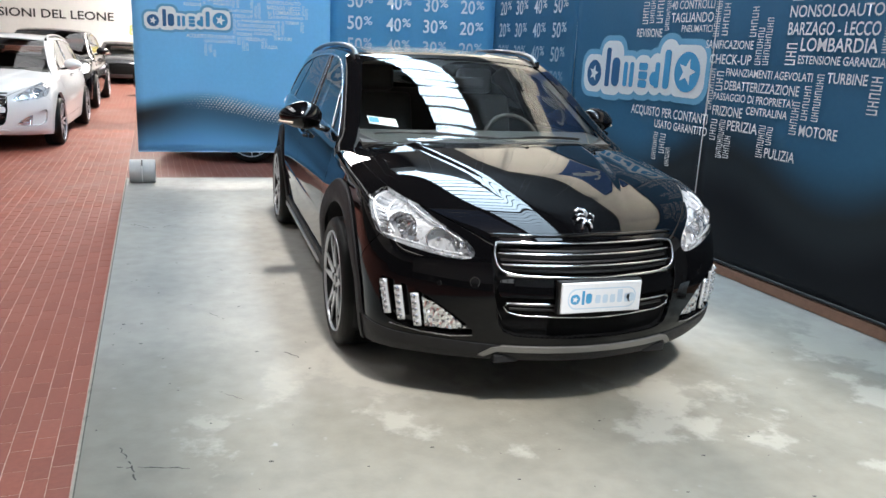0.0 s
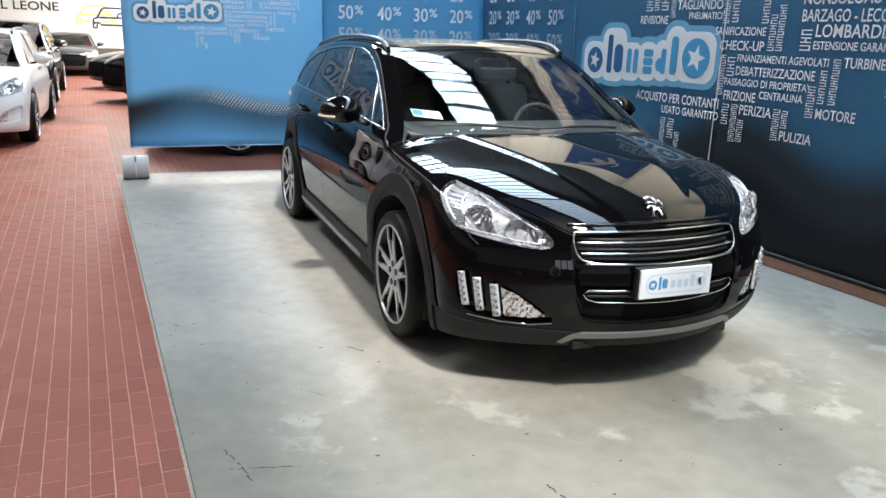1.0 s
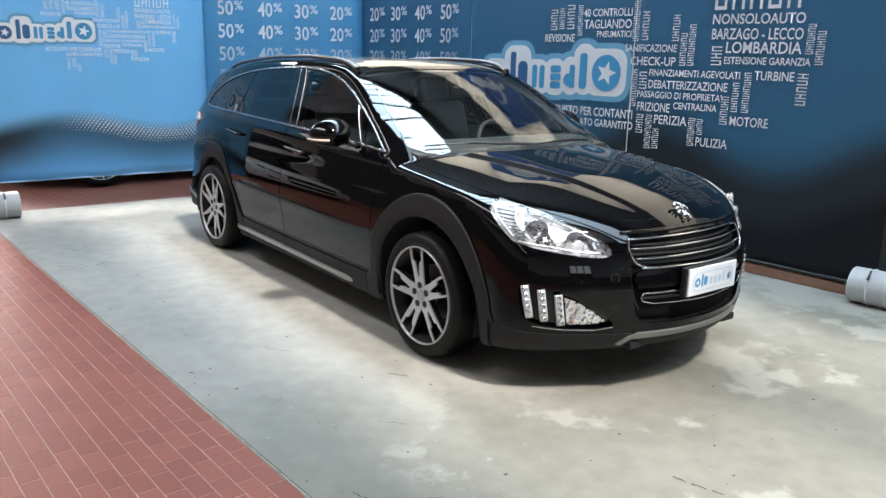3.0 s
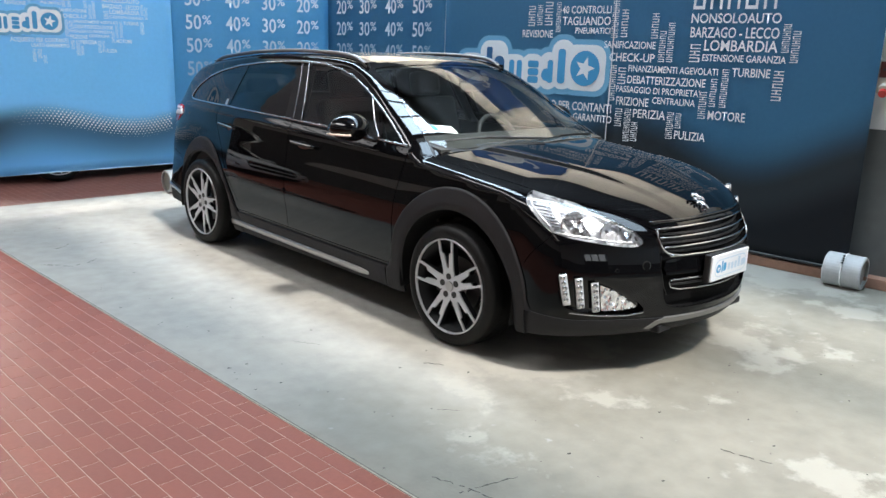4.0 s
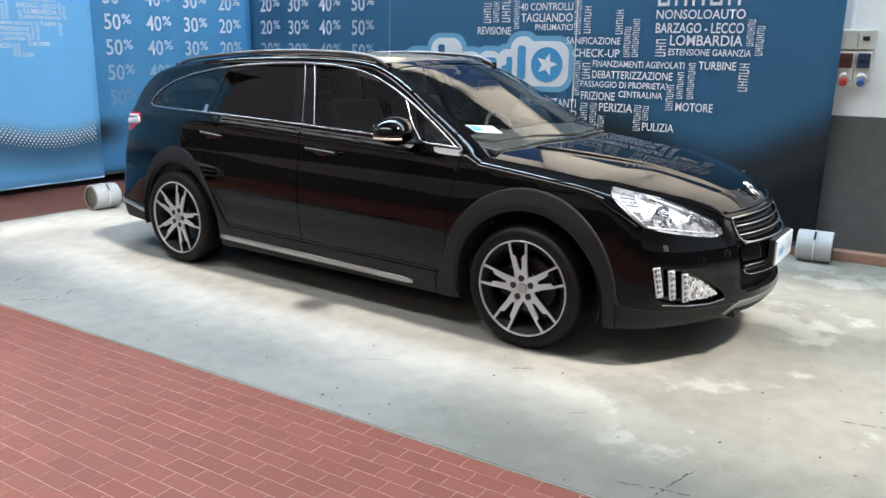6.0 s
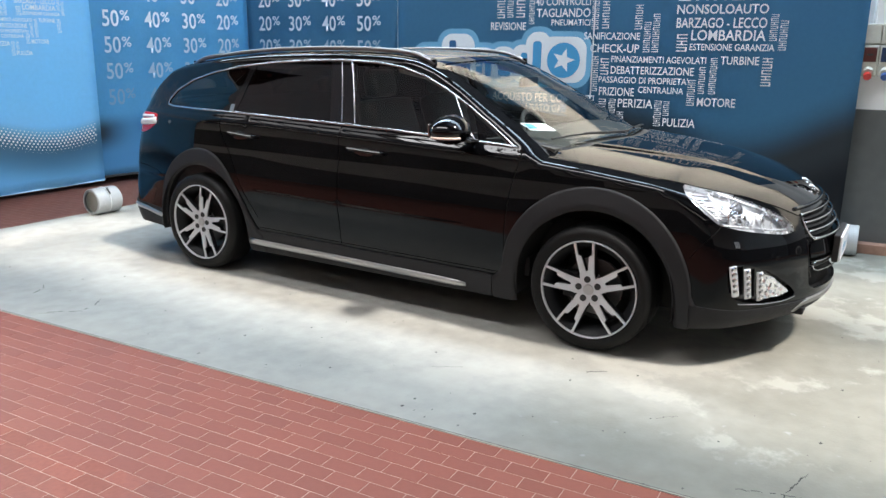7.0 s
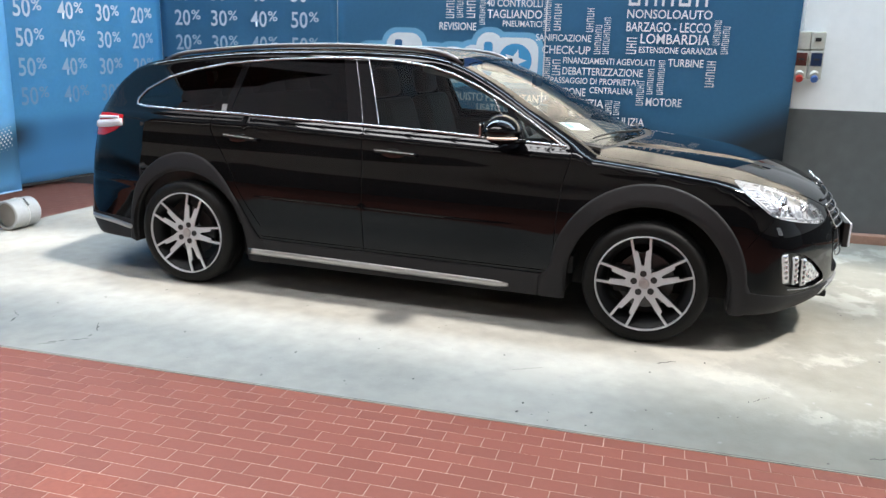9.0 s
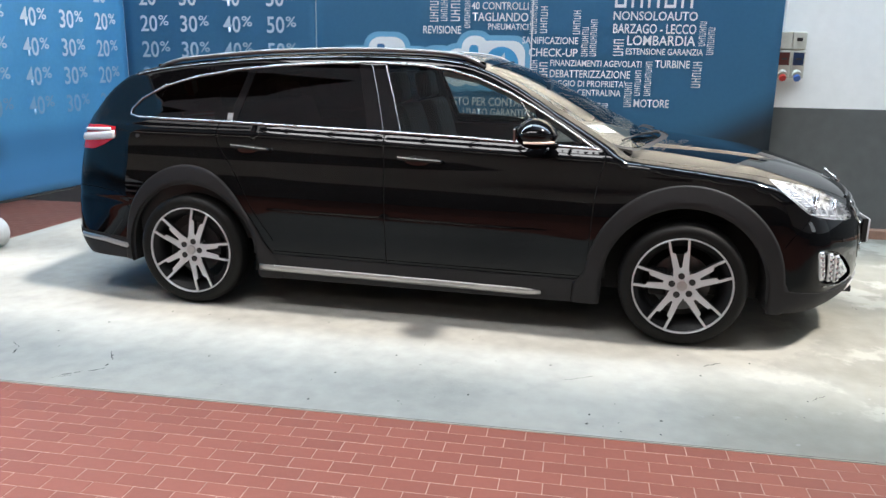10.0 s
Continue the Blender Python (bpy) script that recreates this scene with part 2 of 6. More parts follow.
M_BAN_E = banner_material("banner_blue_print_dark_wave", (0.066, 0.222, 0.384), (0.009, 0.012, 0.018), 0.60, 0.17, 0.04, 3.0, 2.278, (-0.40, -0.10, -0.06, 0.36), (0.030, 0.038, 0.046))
M_BAN_C = banner_material("banner_blue_print", (0.066, 0.222, 0.384), (0.03, 0.035, 0.04), 0.42, 0.07, 0.0, 1.9, 0.6, (-0.38, -0.10, -0.16, 0.20))
M_PRINT = mat("white_print", (0.74, 0.76, 0.78), 0.5, vary=0.04)
M_FADE = [mat("pale_print_%d" % i, c, 0.5, vary=0.05) for i, c in enumerate([(0.62, 0.69, 0.75), (0.46, 0.57, 0.67), (0.32, 0.46, 0.58), (0.20, 0.36, 0.52)])]
# same white print, coloured brighter to stand for light coming through the cloth
M_PRINT_LIT = mat("white_print_lit", (0.90, 0.91, 0.92), 0.5, vary=0.04)
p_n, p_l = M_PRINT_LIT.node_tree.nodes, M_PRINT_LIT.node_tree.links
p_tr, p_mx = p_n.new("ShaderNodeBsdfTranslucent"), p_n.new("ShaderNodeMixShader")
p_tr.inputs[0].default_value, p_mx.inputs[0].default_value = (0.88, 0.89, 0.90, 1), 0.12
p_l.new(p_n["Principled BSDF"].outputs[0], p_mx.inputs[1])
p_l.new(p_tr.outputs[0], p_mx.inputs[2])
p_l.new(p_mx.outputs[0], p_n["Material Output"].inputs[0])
M_LOGOBLUE = mat("logo_bright_blue", (0.06, 0.30, 0.55), 0.5, vary=0.04)
M_LOGODARK = mat("logo_dark_blue", (0.03, 0.12, 0.27), 0.5, vary=0.04)
M_LOGOGLOW = mat("logo_pale_blue", (0.16, 0.40, 0.60), 0.5, vary=0.04)
M_PVC = mat("grey_pvc", (0.48, 0.49, 0.49), 0.42, vary=0.08, scale=5, fine=40)
M_BLACKPL = mat("black_plastic", (0.012, 0.012, 0.013), 0.45, vary=0.2)
M_REDPL = mat("red_socket_plastic", (0.50, 0.03, 0.025), 0.35, vary=0.1)
M_BLUEPL = mat("blue_socket_plastic", (0.05, 0.13, 0.40), 0.35, vary=0.1)
M_BEIGEPL = mat("beige_plastic", (0.55, 0.54, 0.47), 0.45, vary=0.08)
M_SMOKE = mat("smoked_cover", (0.10, 0.035, 0.03), 0.15, vary=0.1)
M_SMOKEB = mat("smoked_blue_cover", (0.03, 0.045, 0.09), 0.15, vary=0.1)


# ---- mesh helpers ----
def mesh_of(bm, name="mesh", smooth=False):
    me = bpy.data.meshes.new(name)
    bm.to_mesh(me)
    bm.free()
    if smooth:
        me.polygons.foreach_set("use_smooth", [True] * len(me.polygons))
    return me


def part(name, data, material, parent=None, label="", smooth=False, m=None):
    """Links a bmesh or mesh as one object, under a thing or a part if given."""
    me = mesh_of(data, name, smooth) if isinstance(data, bmesh.types.BMesh) else data
    if material is not None and not me.materials:
        me.materials.append(material)
    ob = new(name, me)
    if parent is not None:
        ob.parent = parent
    if m is not None:
        ob.matrix_basis = m
    if label:
        ob["label"] = label
    return ob


def box(x0, y0, z0, x1, y1, z1, bevel=0.0, bm=None, seg=2):
    own = bmesh.new()
    bmesh.ops.create_cube(own, size=1.0, matrix=Matrix.Translation(((x0 + x1) / 2, (y0 + y1) / 2, (z0 + z1) / 2)) @ Matrix.Diagonal((x1 - x0, y1 - y0, z1 - z0, 1)))
    if bevel:
        bmesh.ops.bevel(own, geom=own.edges[:], offset=bevel, segments=seg, affect="EDGES", profile=0.6)
    return join(bm, own)


def join(bm, own):
    if bm is None:
        return own
    me = bpy.data.meshes.new("tmp")
    own.to_mesh(me)
    own.free()
    bm.from_mesh(me)
    bpy.data.meshes.remove(me)
    return bm


def rod(a, b, r0, r1=None, seg=12, bm=None, caps=True):
    a, b = Vector(a), Vector(b)
    own = bmesh.new()
    m = Matrix.Translation((a + b) / 2) @ (b - a).to_track_quat("Z", "Y").to_matrix().to_4x4()
    bmesh.ops.create_cone(own, cap_ends=caps, segments=seg, radius1=r0, radius2=r0 if r1 is None else r1, depth=(b - a).length, matrix=m)
    return join(bm, own)



def sweep(pts, r, seg=8, bm=None, closed=False, flat=1.0, normals=None):
    """A tube along points; flat squeezes it along the given normals."""
    own = bmesh.new()
    P = [Vector(p) for p in pts]
    n = len(P)
    rings = []
    for i, p in enumerate(P):
        a = P[(i - 1) % n] if closed or i else P[i]
        b = P[(i + 1) % n] if closed or i < n - 1 else P[i]
        t = (b - a).normalized()
        up = Vector(normals[i]) if normals is not None else (Vector((0, 0, 1)) if abs(t.z) < 0.9 else Vector((1, 0, 0)))
        side = t.cross(up).normalized()
        up = side.cross(t).normalized()
        rr = r[i] if isinstance(r, (list, tuple)) else r
        rings.append([own.verts.new(p + side * rr * math.cos(2 * math.pi * k / seg) + up * rr * flat * math.sin(2 * math.pi * k / seg)) for k in range(seg)])
    for i in range(n if closed else n - 1):
        A, B = rings[i], rings[(i + 1) % n]
        for k in range(seg):
            own.faces.new((A[k], A[(k + 1) % seg], B[(k + 1) % seg], B[k]))
    if not closed:
        own.faces.new(rings[0])
        own.faces.new(rings[-1])
    bmesh.ops.recalc_face_normals(own, faces=own.faces[:])
    return join(bm, own)


def empty(name, m, label, category, group="", kind=""):
    ob = new(name)
    ob.empty_display_size = 0.1
    ob.matrix_world = m
    return tagged(ob, label, category, group, kind)


def lettering(text, width, height, depth=0.001):
    """Mesh of a line of capitals in x and z, fitted to the width and the capitals' height, facing -y, left base at the origin."""
    cu = bpy.data.curves.new("t", "FONT")
    cu.body, cu.size, cu.extrude, cu.resolution_u, cu.offset = text, 1.0, 0.0, 3, 0.012
    ob = bpy.data.objects.new("t", cu)
    scene.collection.objects.link(ob)
    bpy.context.view_layer.update()
    me = bpy.data.meshes.new_from_object(ob.evaluated_get(bpy.context.evaluated_depsgraph_get()))
    bpy.data.objects.remove(ob)
    bpy.data.curves.remove(cu)
    co = np.empty(len(me.vertices) * 3)
    me.vertices.foreach_get("co", co)
    co = co.reshape(-1, 3)
    x0, x1 = co[:, 0].min(), co[:, 0].max()
    z1 = co[:, 1].max()
    out = np.zeros_like(co)
    out[:, 0] = (co[:, 0] - x0) / (x1 - x0) * width
    out[:, 2] = co[:, 1] / z1 * height
    me.vertices.foreach_set("co", out.ravel())
    me.update()
    return me


def bars(width, height, count, upright):
    """Plain letter-sized strokes in place of a name: for each letter a mesh of two bars joined by a third, and its shift."""
    out = []
    for i in range(count):
        cell, e = 1.0 / count, (0.0, 0.45, 0.85)[i % 3]
        w = (height if upright else width) * cell
        h = width if upright else height
        bm = bmesh.new()
        p = [bm.verts.new((x, 0, z)) for x, z in ((0, 0), (0.15, 0), (0.55, 0), (0.70, 0), (0.70, 1), (0.55, 1), (0.15, 1), (0, 1), (0.15, e), (0.55, e), (0.55, e + 0.15), (0.15, e + 0.15))]
        for f in ((0, 1, 6, 7), (2, 3, 4, 5), (8, 9, 10, 11)):
            bm.faces.new([p[j] for j in f])
        for v in bm.verts:
            x, z = v.co.x * w, v.co.z * h
            v.co = (h - z, 0, x) if upright else (x, 0, z)
        bmesh.ops.remove_doubles(bm, verts=bm.verts[:], dist=1e-6)
        out.append((bm, 0.0 if upright else w * i, w * i if upright else 0.0))
    return out


# ---- the hall ----
X_W, X_E, Y_S, Y_N = -14.0, 3.45, -10.0, 26.0
edge_x = lambda y: -1.135 - 0.043 * y  # border between tiles and concrete

ground = part("floor", box(X_W - 0.3, Y_S - 0.3, -0.3, X_E + 1.2, Y_N + 0.3, -0.012), M_FARTILE)
tagged(ground, "red tiled hall floor, coloured darker for the dim hall", "floor", kind="structure")

bm = bmesh.new()
YC0, YC1 = -7.0, 5.12
pts = [(edge_x(YC0), YC0), (3.9, YC0), (3.0, YC1 - 0.06), (edge_x(YC1), YC1)]
lo, hi = [bm.verts.new((x, y, -0.01)) for x, y in pts], [bm.verts.new((x, y, 0)) for x, y in pts]
bm.faces.new(hi)
for i in range(4):
    bm.faces.new((lo[i], lo[(i + 1) % 4], hi[(i + 1) % 4], hi[i]))
for nm, w0, w1, mt, lb in (("edge_trim", -0.003, 0.006, "pale_joint_filler", "thin pale joint line along the concrete edge"), ("edge_joint", 0.006, 0.011, "joint_dirt", "thin dark dirt line along the concrete edge")):
    jm = bmesh.new()
    jm.faces.new([jm.verts.new((edge_x(y) + w, y, 0.0012)) for y, w in ((YC0, w0), (YC0, w1), (YC1, w1), (YC1, w0))])
    jo = part(nm, jm, mat(mt, (0.34, 0.30, 0.245) if nm == "edge_trim" else (0.10, 0.09, 0.075), 0.8, vary=0.35, scale=2.5, fine=20))
    tagged(jo, lb, "trim", kind="structure")
slab = part("concrete_pavement", bm, M_CONC)
tagged(slab, "worn pale grey concrete floor slab under the car", "floor", kind="structure")

# walls with dark painted lower band; the east wall runs slightly askew
P_BAN = Vector((2.68, 4.9, 0))
ALONG = Vector((0.42, -5.8, 0)).normalized()
INTO = Vector((-ALONG.y, ALONG.x, 0))
M_EAST = Matrix(((ALONG.x, INTO.x, 0, P_BAN.x), (ALONG.y, INTO.y, 0, P_BAN.y), (0, 0, 1, 0), (0, 0, 0, 1)))
DADO_Z = 1.10


def wall_pair(name, m, x0, x1, y0, y1, top=DADO_Z, tops=None):
    lo = part(name, box(x0, y0, -0.02, x1, y1, top), M_DADO, m=m)
    bm = bmesh.new()
    for za, zb in tops or ((top, 8.2),):
        box(x0, y0 + 0.003, za, x1, y1, zb, bm=bm)
    hi = part(name + "_upper", bm, M_WHITE, m=m)
    tagged(lo, "wall with its lower part painted dark grey", "wall", kind="structure")
    tagged(hi, "white painted upper wall of the hall", "wall", kind="structure")


wall_pair("wall_east", M_EAST, -24, 16.5, 0.13, 0.45, tops=((DADO_Z, 2.24), (3.55, 8.2)))
# wall band lit by the added lamp; its posts are made up
tagged(part("wall_east_band", box(-24, 0.110, 2.24, 16.5, 0.131, 3.55), M_TAN, m=M_EAST), "beige wall band, made translucent and lit from behind", "window", kind="structure")
for a in np.arange(-23.0, 16.5, 1.47):
    tagged(part("band_post", box(a - 0.02, 0.135, 2.24, a + 0.02, 0.20, 3.55), M_ROOFDK, m=M_EAST), "unseen dark post added behind the translucent band", "window frame", "glazing posts", kind="structure")
tagged(part("wall_east_top", box(-24, 0.115, 3.55, 16.5, 0.131, 8.2), M_CLADDING, m=M_EAST), "dark brown steel cladding above the beige band", "wall", kind="structure")
# ---- blue sign with a white emblem over the banners ----
M_SIGNBLUE = mat("deep_blue_sign_face", (0.04, 0.15, 0.42), 0.45, vary=0.06)
M_EMBLEM = mat("pale_sign_emblem", (0.88, 0.88, 0.86), 0.5, vary=0.05)
board = part("wall_sign", box(2.05, 0.060, 2.215, 3.47, 0.108, 3.06, 0.006), M_SIGNBLUE, m=M_EAST)
tagged(board, "deep blue sign board with a pale plain emblem", "sign")


def emblem_bar(pts, r):
    bm = sweep([(a, 0.056, b) for a, b in pts], [1.3 * v for v in r], 8, flat=0.12, normals=[(0, -1, 0)] * len(pts))
    part("emblem_shape", bm, M_EMBLEM, board, "pale plain emblem stroke")


emblem_bar([(2.42, 2.86), (2.60, 2.80), (2.76, 2.66), (2.86, 2.52)], [0.07, 0.10, 0.10, 0.06])
emblem_bar([(2.34, 2.80), (2.45, 2.72), (2.58, 2.70)], [0.035, 0.04, 0.04])
emblem_bar([(2.52, 2.50), (2.66, 2.52), (2.80, 2.60)], [0.03, 0.045, 0.05])
emblem_bar([(2.74, 2.36), (2.84, 2.44), (2.88, 2.54)], [0.03, 0.04, 0.05])
emblem_bar([(2.86, 2.58), (3.02, 2.60), (3.08, 2.72), (3.02, 2.80)], [0.03, 0.025, 0.025, 0.02])
wall_pair("wall_north", Matrix.Identity(4), X_W, X_E + 2, Y_N, Y_N + 0.3, 0.68)
# unseen wall: dark paint carried up so the car's flank reflects a dim hall
wall_pair("wall_west", Matrix.Identity(4), X_W - 0.3, X_W, Y_S, Y_N, 3.3)
for a, b in ((X_W, -3.6), (-2.0, X_E + 2)):
    wall_pair("wall_south", Matrix.Identity(4), a, b, Y_S - 0.3, Y_S)
tagged(part("wall_south_over_window", box(-3.6, Y_S - 0.3, 2.95, -2.0, Y_S, 8.2), M_WHITE), "white wall above the window", "wall", kind="structure")
tagged(part("wall_south_under_window", box(-3.6, Y_S - 0.3, -0.02, -2.0, Y_S, 1.35), M_DADO), "dark grey wall below the window", "wall", kind="structure")
gate = empty("window_1", pose(-2.8, Y_S, 0), "three-light steel window in the south wall", "window", kind="structure")
for i in range(4):
    part("upright", box(-0.77 + 0.513 * i - 0.03, 0.09, 1.35, -0.77 + 0.513 * i + 0.03, 0.15, 2.95), M_ROOFDK, gate)
for z in (1.38, 2.92):
    part("rail", box(-0.8, 0.10, z - 0.03, 0.8, 0.14, z + 0.03), M_ROOFDK, gate)
sk = part("baseboard", box(-0.2, 0.015, 0.0, 16, 0.128, 0.075, 0.006), M_SKIRT, m=M_EAST)
tagged(sk, "low terracotta skirting along the wall", "baseboard", kind="structure")

# roof slab with long glazed slots and glazing bars
bm = bmesh.new()
ys = sorted({Y_S - 0.3, Y_N + 0.3, *[r[2] for r in SKYLIGHTS], *[r[3] for r in SKYLIGHTS]})
for ya, yb in zip(ys, ys[1:]):
    cur = X_W - 0.3
    for x0, x1, y0, y1, *_ in sorted(SKYLIGHTS):
        if y0 <= ya and y1 >= yb:
            box(cur, ya, ROOF_Z, x0, yb, ROOF_Z + 0.3, bm=bm)
            cur = x1
    box(cur, ya, ROOF_Z, X_E + 2, yb, ROOF_Z + 0.3, bm=bm)
ceiling = part("ceiling", bm, M_ROOF)
tagged(ceiling, "grey concrete hall roof with long skylight slots", "ceiling", kind="structure")
for x0, x1, y0, y1, _, _, sheet in SKYLIGHTS:
    sk_e = empty("skylight", pose((x0 + x1) / 2, 0, ROOF_Z), "long roof skylight with dark glazing bars", "skylight", "roof skylights", "structure")
    w = x1 - x0
    bar_me = mesh_of(box(-w / 2, -0.02, 0.0, w / 2, 0.02, 0.05), "bar")
    y = y0
    while y <= y1 and x0 > -4:  # the added strips further west have none
        part("glazing_bar", bar_me, M_ROOFDK, sk_e, m=pose(0, y, 0))
        y += 0.42 if x0 > 0 else 0.62
    for x in (-w / 2 + 0.04, w / 2 - 0.04):
        part("edge_rail", box(x - 0.04, y0, 0.0, x + 0.04, y1, 0.06), M_ROOFDK, sk_e)
    # added above the lamp only to keep sun and sky out
    if sheet:
        part("sun_stop_sheet", box(-w / 2 - 0.1, y0 - 0.05, 0.36, w / 2 + 0.1, y1 + 0.05, 0.40), M_PVC, sk_e, "unseen sheet added over the opening to stop the sun")
beam_me = mesh_of(box(X_W, -0.15, ROOF_Z - 0.55, X_E + 1, 0.15, ROOF_Z, 0.02), "beam")
for y in (-8.5, 17.0, 23.0):
    tagged(part("roof_beam", beam_me, M_ROOF, m=pose(0, y, 0)), "deep concrete roof beam", "beam", "roof beams", "structure")

# ---- printed banners ----
M_BACK = pose(0, 4.9, 0)
M_HEM = mat("pale_blue_hem", (0.30, 0.48, 0.66), 0.6, vary=0.1)
BAN_TOP = 2.75


def banner(name, m, x0, x1, z0, material, label, z_top=BAN_TOP):
    """Hanging fabric with a hemmed foot, faces -y of its own frame."""
    bm = bmesh.new()
    nx, nz = 24, 30
    grid = []
    for j in range(nz + 1):
        z = z0 + (z_top - z0) * j / nz
        grid.append([bm.verts.new((x0 + (x1 - x0) * i / nx, 0.004 * math.sin(i * 0.9 + j * 0.15), z)) for i in range(nx + 1)])
    for j in range(nz):
        for i in range(nx):
            bm.faces.new((grid[j][i], grid[j][i + 1], grid[j + 1][i + 1], grid[j + 1][i]))
    ob = part(name, bm, material, m=m, smooth=True)
    md = ob.modifiers.new("cloth", "SOLIDIFY")
    md.thickness, md.offset = 0.003, 0
    part("hem_rod", rod((x0, 0.002, z0), (x1, 0.002, z0), 0.006 if material is M_BAN_A else 0.012), M_HEM if material is M_BAN_A else M_BLACKPL, ob)
    for x in (x0 + 0.08, (x0 + x1) / 2, x1 - 0.08):
        part("hanging_cord", rod((x, 0.002, z_top), (x, 0.002, ROOF_Z), 0.0015, seg=6), M_PVC, ob)
    part("top_rod", rod((x0, 0.002, z_top), (x1, 0.002, z_top), 0.015), M_PVC, ob)
    tagged(ob, label, "banner", "advertising banners")
    return ob


ban_a = banner("banner", M_BACK, -1.205, 0.785, 0.315, M_BAN_A, "blue printed fabric banner, paler for light behind it, with white words and dotted wave")
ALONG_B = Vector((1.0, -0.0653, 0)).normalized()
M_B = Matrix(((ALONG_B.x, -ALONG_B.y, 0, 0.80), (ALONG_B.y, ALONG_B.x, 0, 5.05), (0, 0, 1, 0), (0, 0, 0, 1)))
ban_b = banner("banner", M_B, 0.01, 1.882, 0.315, M_BAN_B, "blue fabric banner in a half-lit tone, printed with rows of percentages")
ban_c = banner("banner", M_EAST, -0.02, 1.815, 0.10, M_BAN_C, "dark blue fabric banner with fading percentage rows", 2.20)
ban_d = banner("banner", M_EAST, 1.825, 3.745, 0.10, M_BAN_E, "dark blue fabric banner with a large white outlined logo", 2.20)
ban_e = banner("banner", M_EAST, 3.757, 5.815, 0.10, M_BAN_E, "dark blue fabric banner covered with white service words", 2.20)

part("edge_piping", rod((3.751, -0.004, 0.10), (3.751, -0.004, 2.20), 0.0035, seg=8), M_PRINT, ban_e, "thin white piping")

WORDS = [
    ("40 CONTROLLI", 3.22, 3.714, 1.881, 0.062), ("TAGLIANDO", 3.23, 3.715, 1.785, 0.070), ("PNEUMATICI", 3.37, 3.718, 1.714, 0.050),
    ("REVISIONE", 2.797, 3.134, 1.675, 0.065), ("SANIFICAZIONE", 3.67, 4.15, 1.600, 0.057), ("CHECK-UP", 3.73, 4.15, 1.495, 0.067),
    ("FINANZIAMENTI AGEVOLATI", 3.92, 4.696, 1.415, 0.052), ("DEBATTERIZZAZIONE", 3.92, 4.607, 1.320, 0.063),
    ("PASSAGGIO DI PROPRIETA'", 3.82, 4.566, 1.244, 0.053), ("FRIZIONE", 3.83, 4.133, 1.137, 0.068), ("CENTRALINA", 4.165, 4.538, 1.168, 0.052),
    ("PERIZIA", 4.0, 4.296, 1.043, 0.070), ("MOTORE", 4.653, 4.95, 1.080, 0.067), ("PULIZIA", 4.389, 4.653, 0.902, 0.066),
    ("TURBINE", 4.807, 5.096, 1.415, 0.062), ("ESTENSIONE GARANZIA", 4.557, 5.196, 1.522, 0.051), ("LOMBARDIA", 4.562, 5.125, 1.600, 0.080),
    ("BARZAGO - LECCO", 4.438, 5.124, 1.697, 0.077), ("NONSOLOAUTO", 4.435, 5.126, 1.805, 0.071),
    ("ACQUISTO PER CONTANTI", 2.828, 3.788, 1.060, 0.072), ("USATO GARANTITO", 3.165, 3.799, 0.973, 0.062),
]
# maker names: plain bars (left, right, foot, head, number of letters)
MAKERS = [
    (2.855, 2.93, 1.775, 1.96, 4), (2.952, 3.01, 1.782, 1.965, 5), (3.04, 3.12, 1.781, 1.996, 4), (3.16, 3.21, 1.725, 1.982, 9),
    (3.73, 3.79, 1.683, 2.02, 10), (3.82, 3.88, 1.69, 1.923, 5), (4.10, 4.16, 1.683, 1.89, 5), (4.18, 4.235, 1.50, 1.752, 7),
    (4.25, 4.305, 1.502, 1.815, 9), (4.45, 4.535, 1.51, 1.66, 3), (5.15, 5.205, 1.60, 1.806, 7), (5.222, 5.278, 1.53, 1.76, 7),
    (3.75, 3.81, 1.168, 1.47, 8), (3.828, 3.90, 1.31, 1.458, 3), (3.83, 3.895, 0.957, 1.117, 4), (3.92, 3.98, 0.838, 1.116, 10),
    (3.992, 4.052, 0.845, 1.012, 5), (4.568, 4.63, 1.08, 1.295, 6), (4.65, 4.70, 1.178, 1.40, 6), (4.732, 4.786, 1.178, 1.473, 9),
    (4.31, 4.37, 0.897, 1.118, 7), (4.384, 4.434, 0.988, 1.114, 4), (5.122, 5.195, 1.255, 1.482, 5),
    (3.17, 3.225, 0.72, 0.945, 7), (3.255, 3.325, 0.78, 0.945, 4), (3.345, 3.40, 0.69, 0.84, 6),
]


def disc_pts(cx, cz, r, n=32, ry=None):
    return [(cx + r * math.cos(2 * math.pi * i / n), cz + (ry or r) * math.sin(2 * math.pi * i / n)) for i in range(n)]


def star_pts(cx, cz, r, tilt=0.0):
    return [(cx + (r if i % 2 == 0 else 0.42 * r) * math.sin(math.pi * i / 5 + tilt), cz + (r if i % 2 == 0 else 0.42 * r) * math.cos(math.pi * i / 5 + tilt)) for i in range(10)]


def flat_shape(lists, y):
    bm = bmesh.new()
    for pts in lists:
        f = bm.faces.new([bm.verts.new((x, y, z)) for x, z in pts])
    bm.normal_update()
    for f in bm.faces:
        if f.normal.y > 0:
            f.normal_flip()
    bmesh.ops.triangulate(bm, faces=bm.faces[:])
    return bm


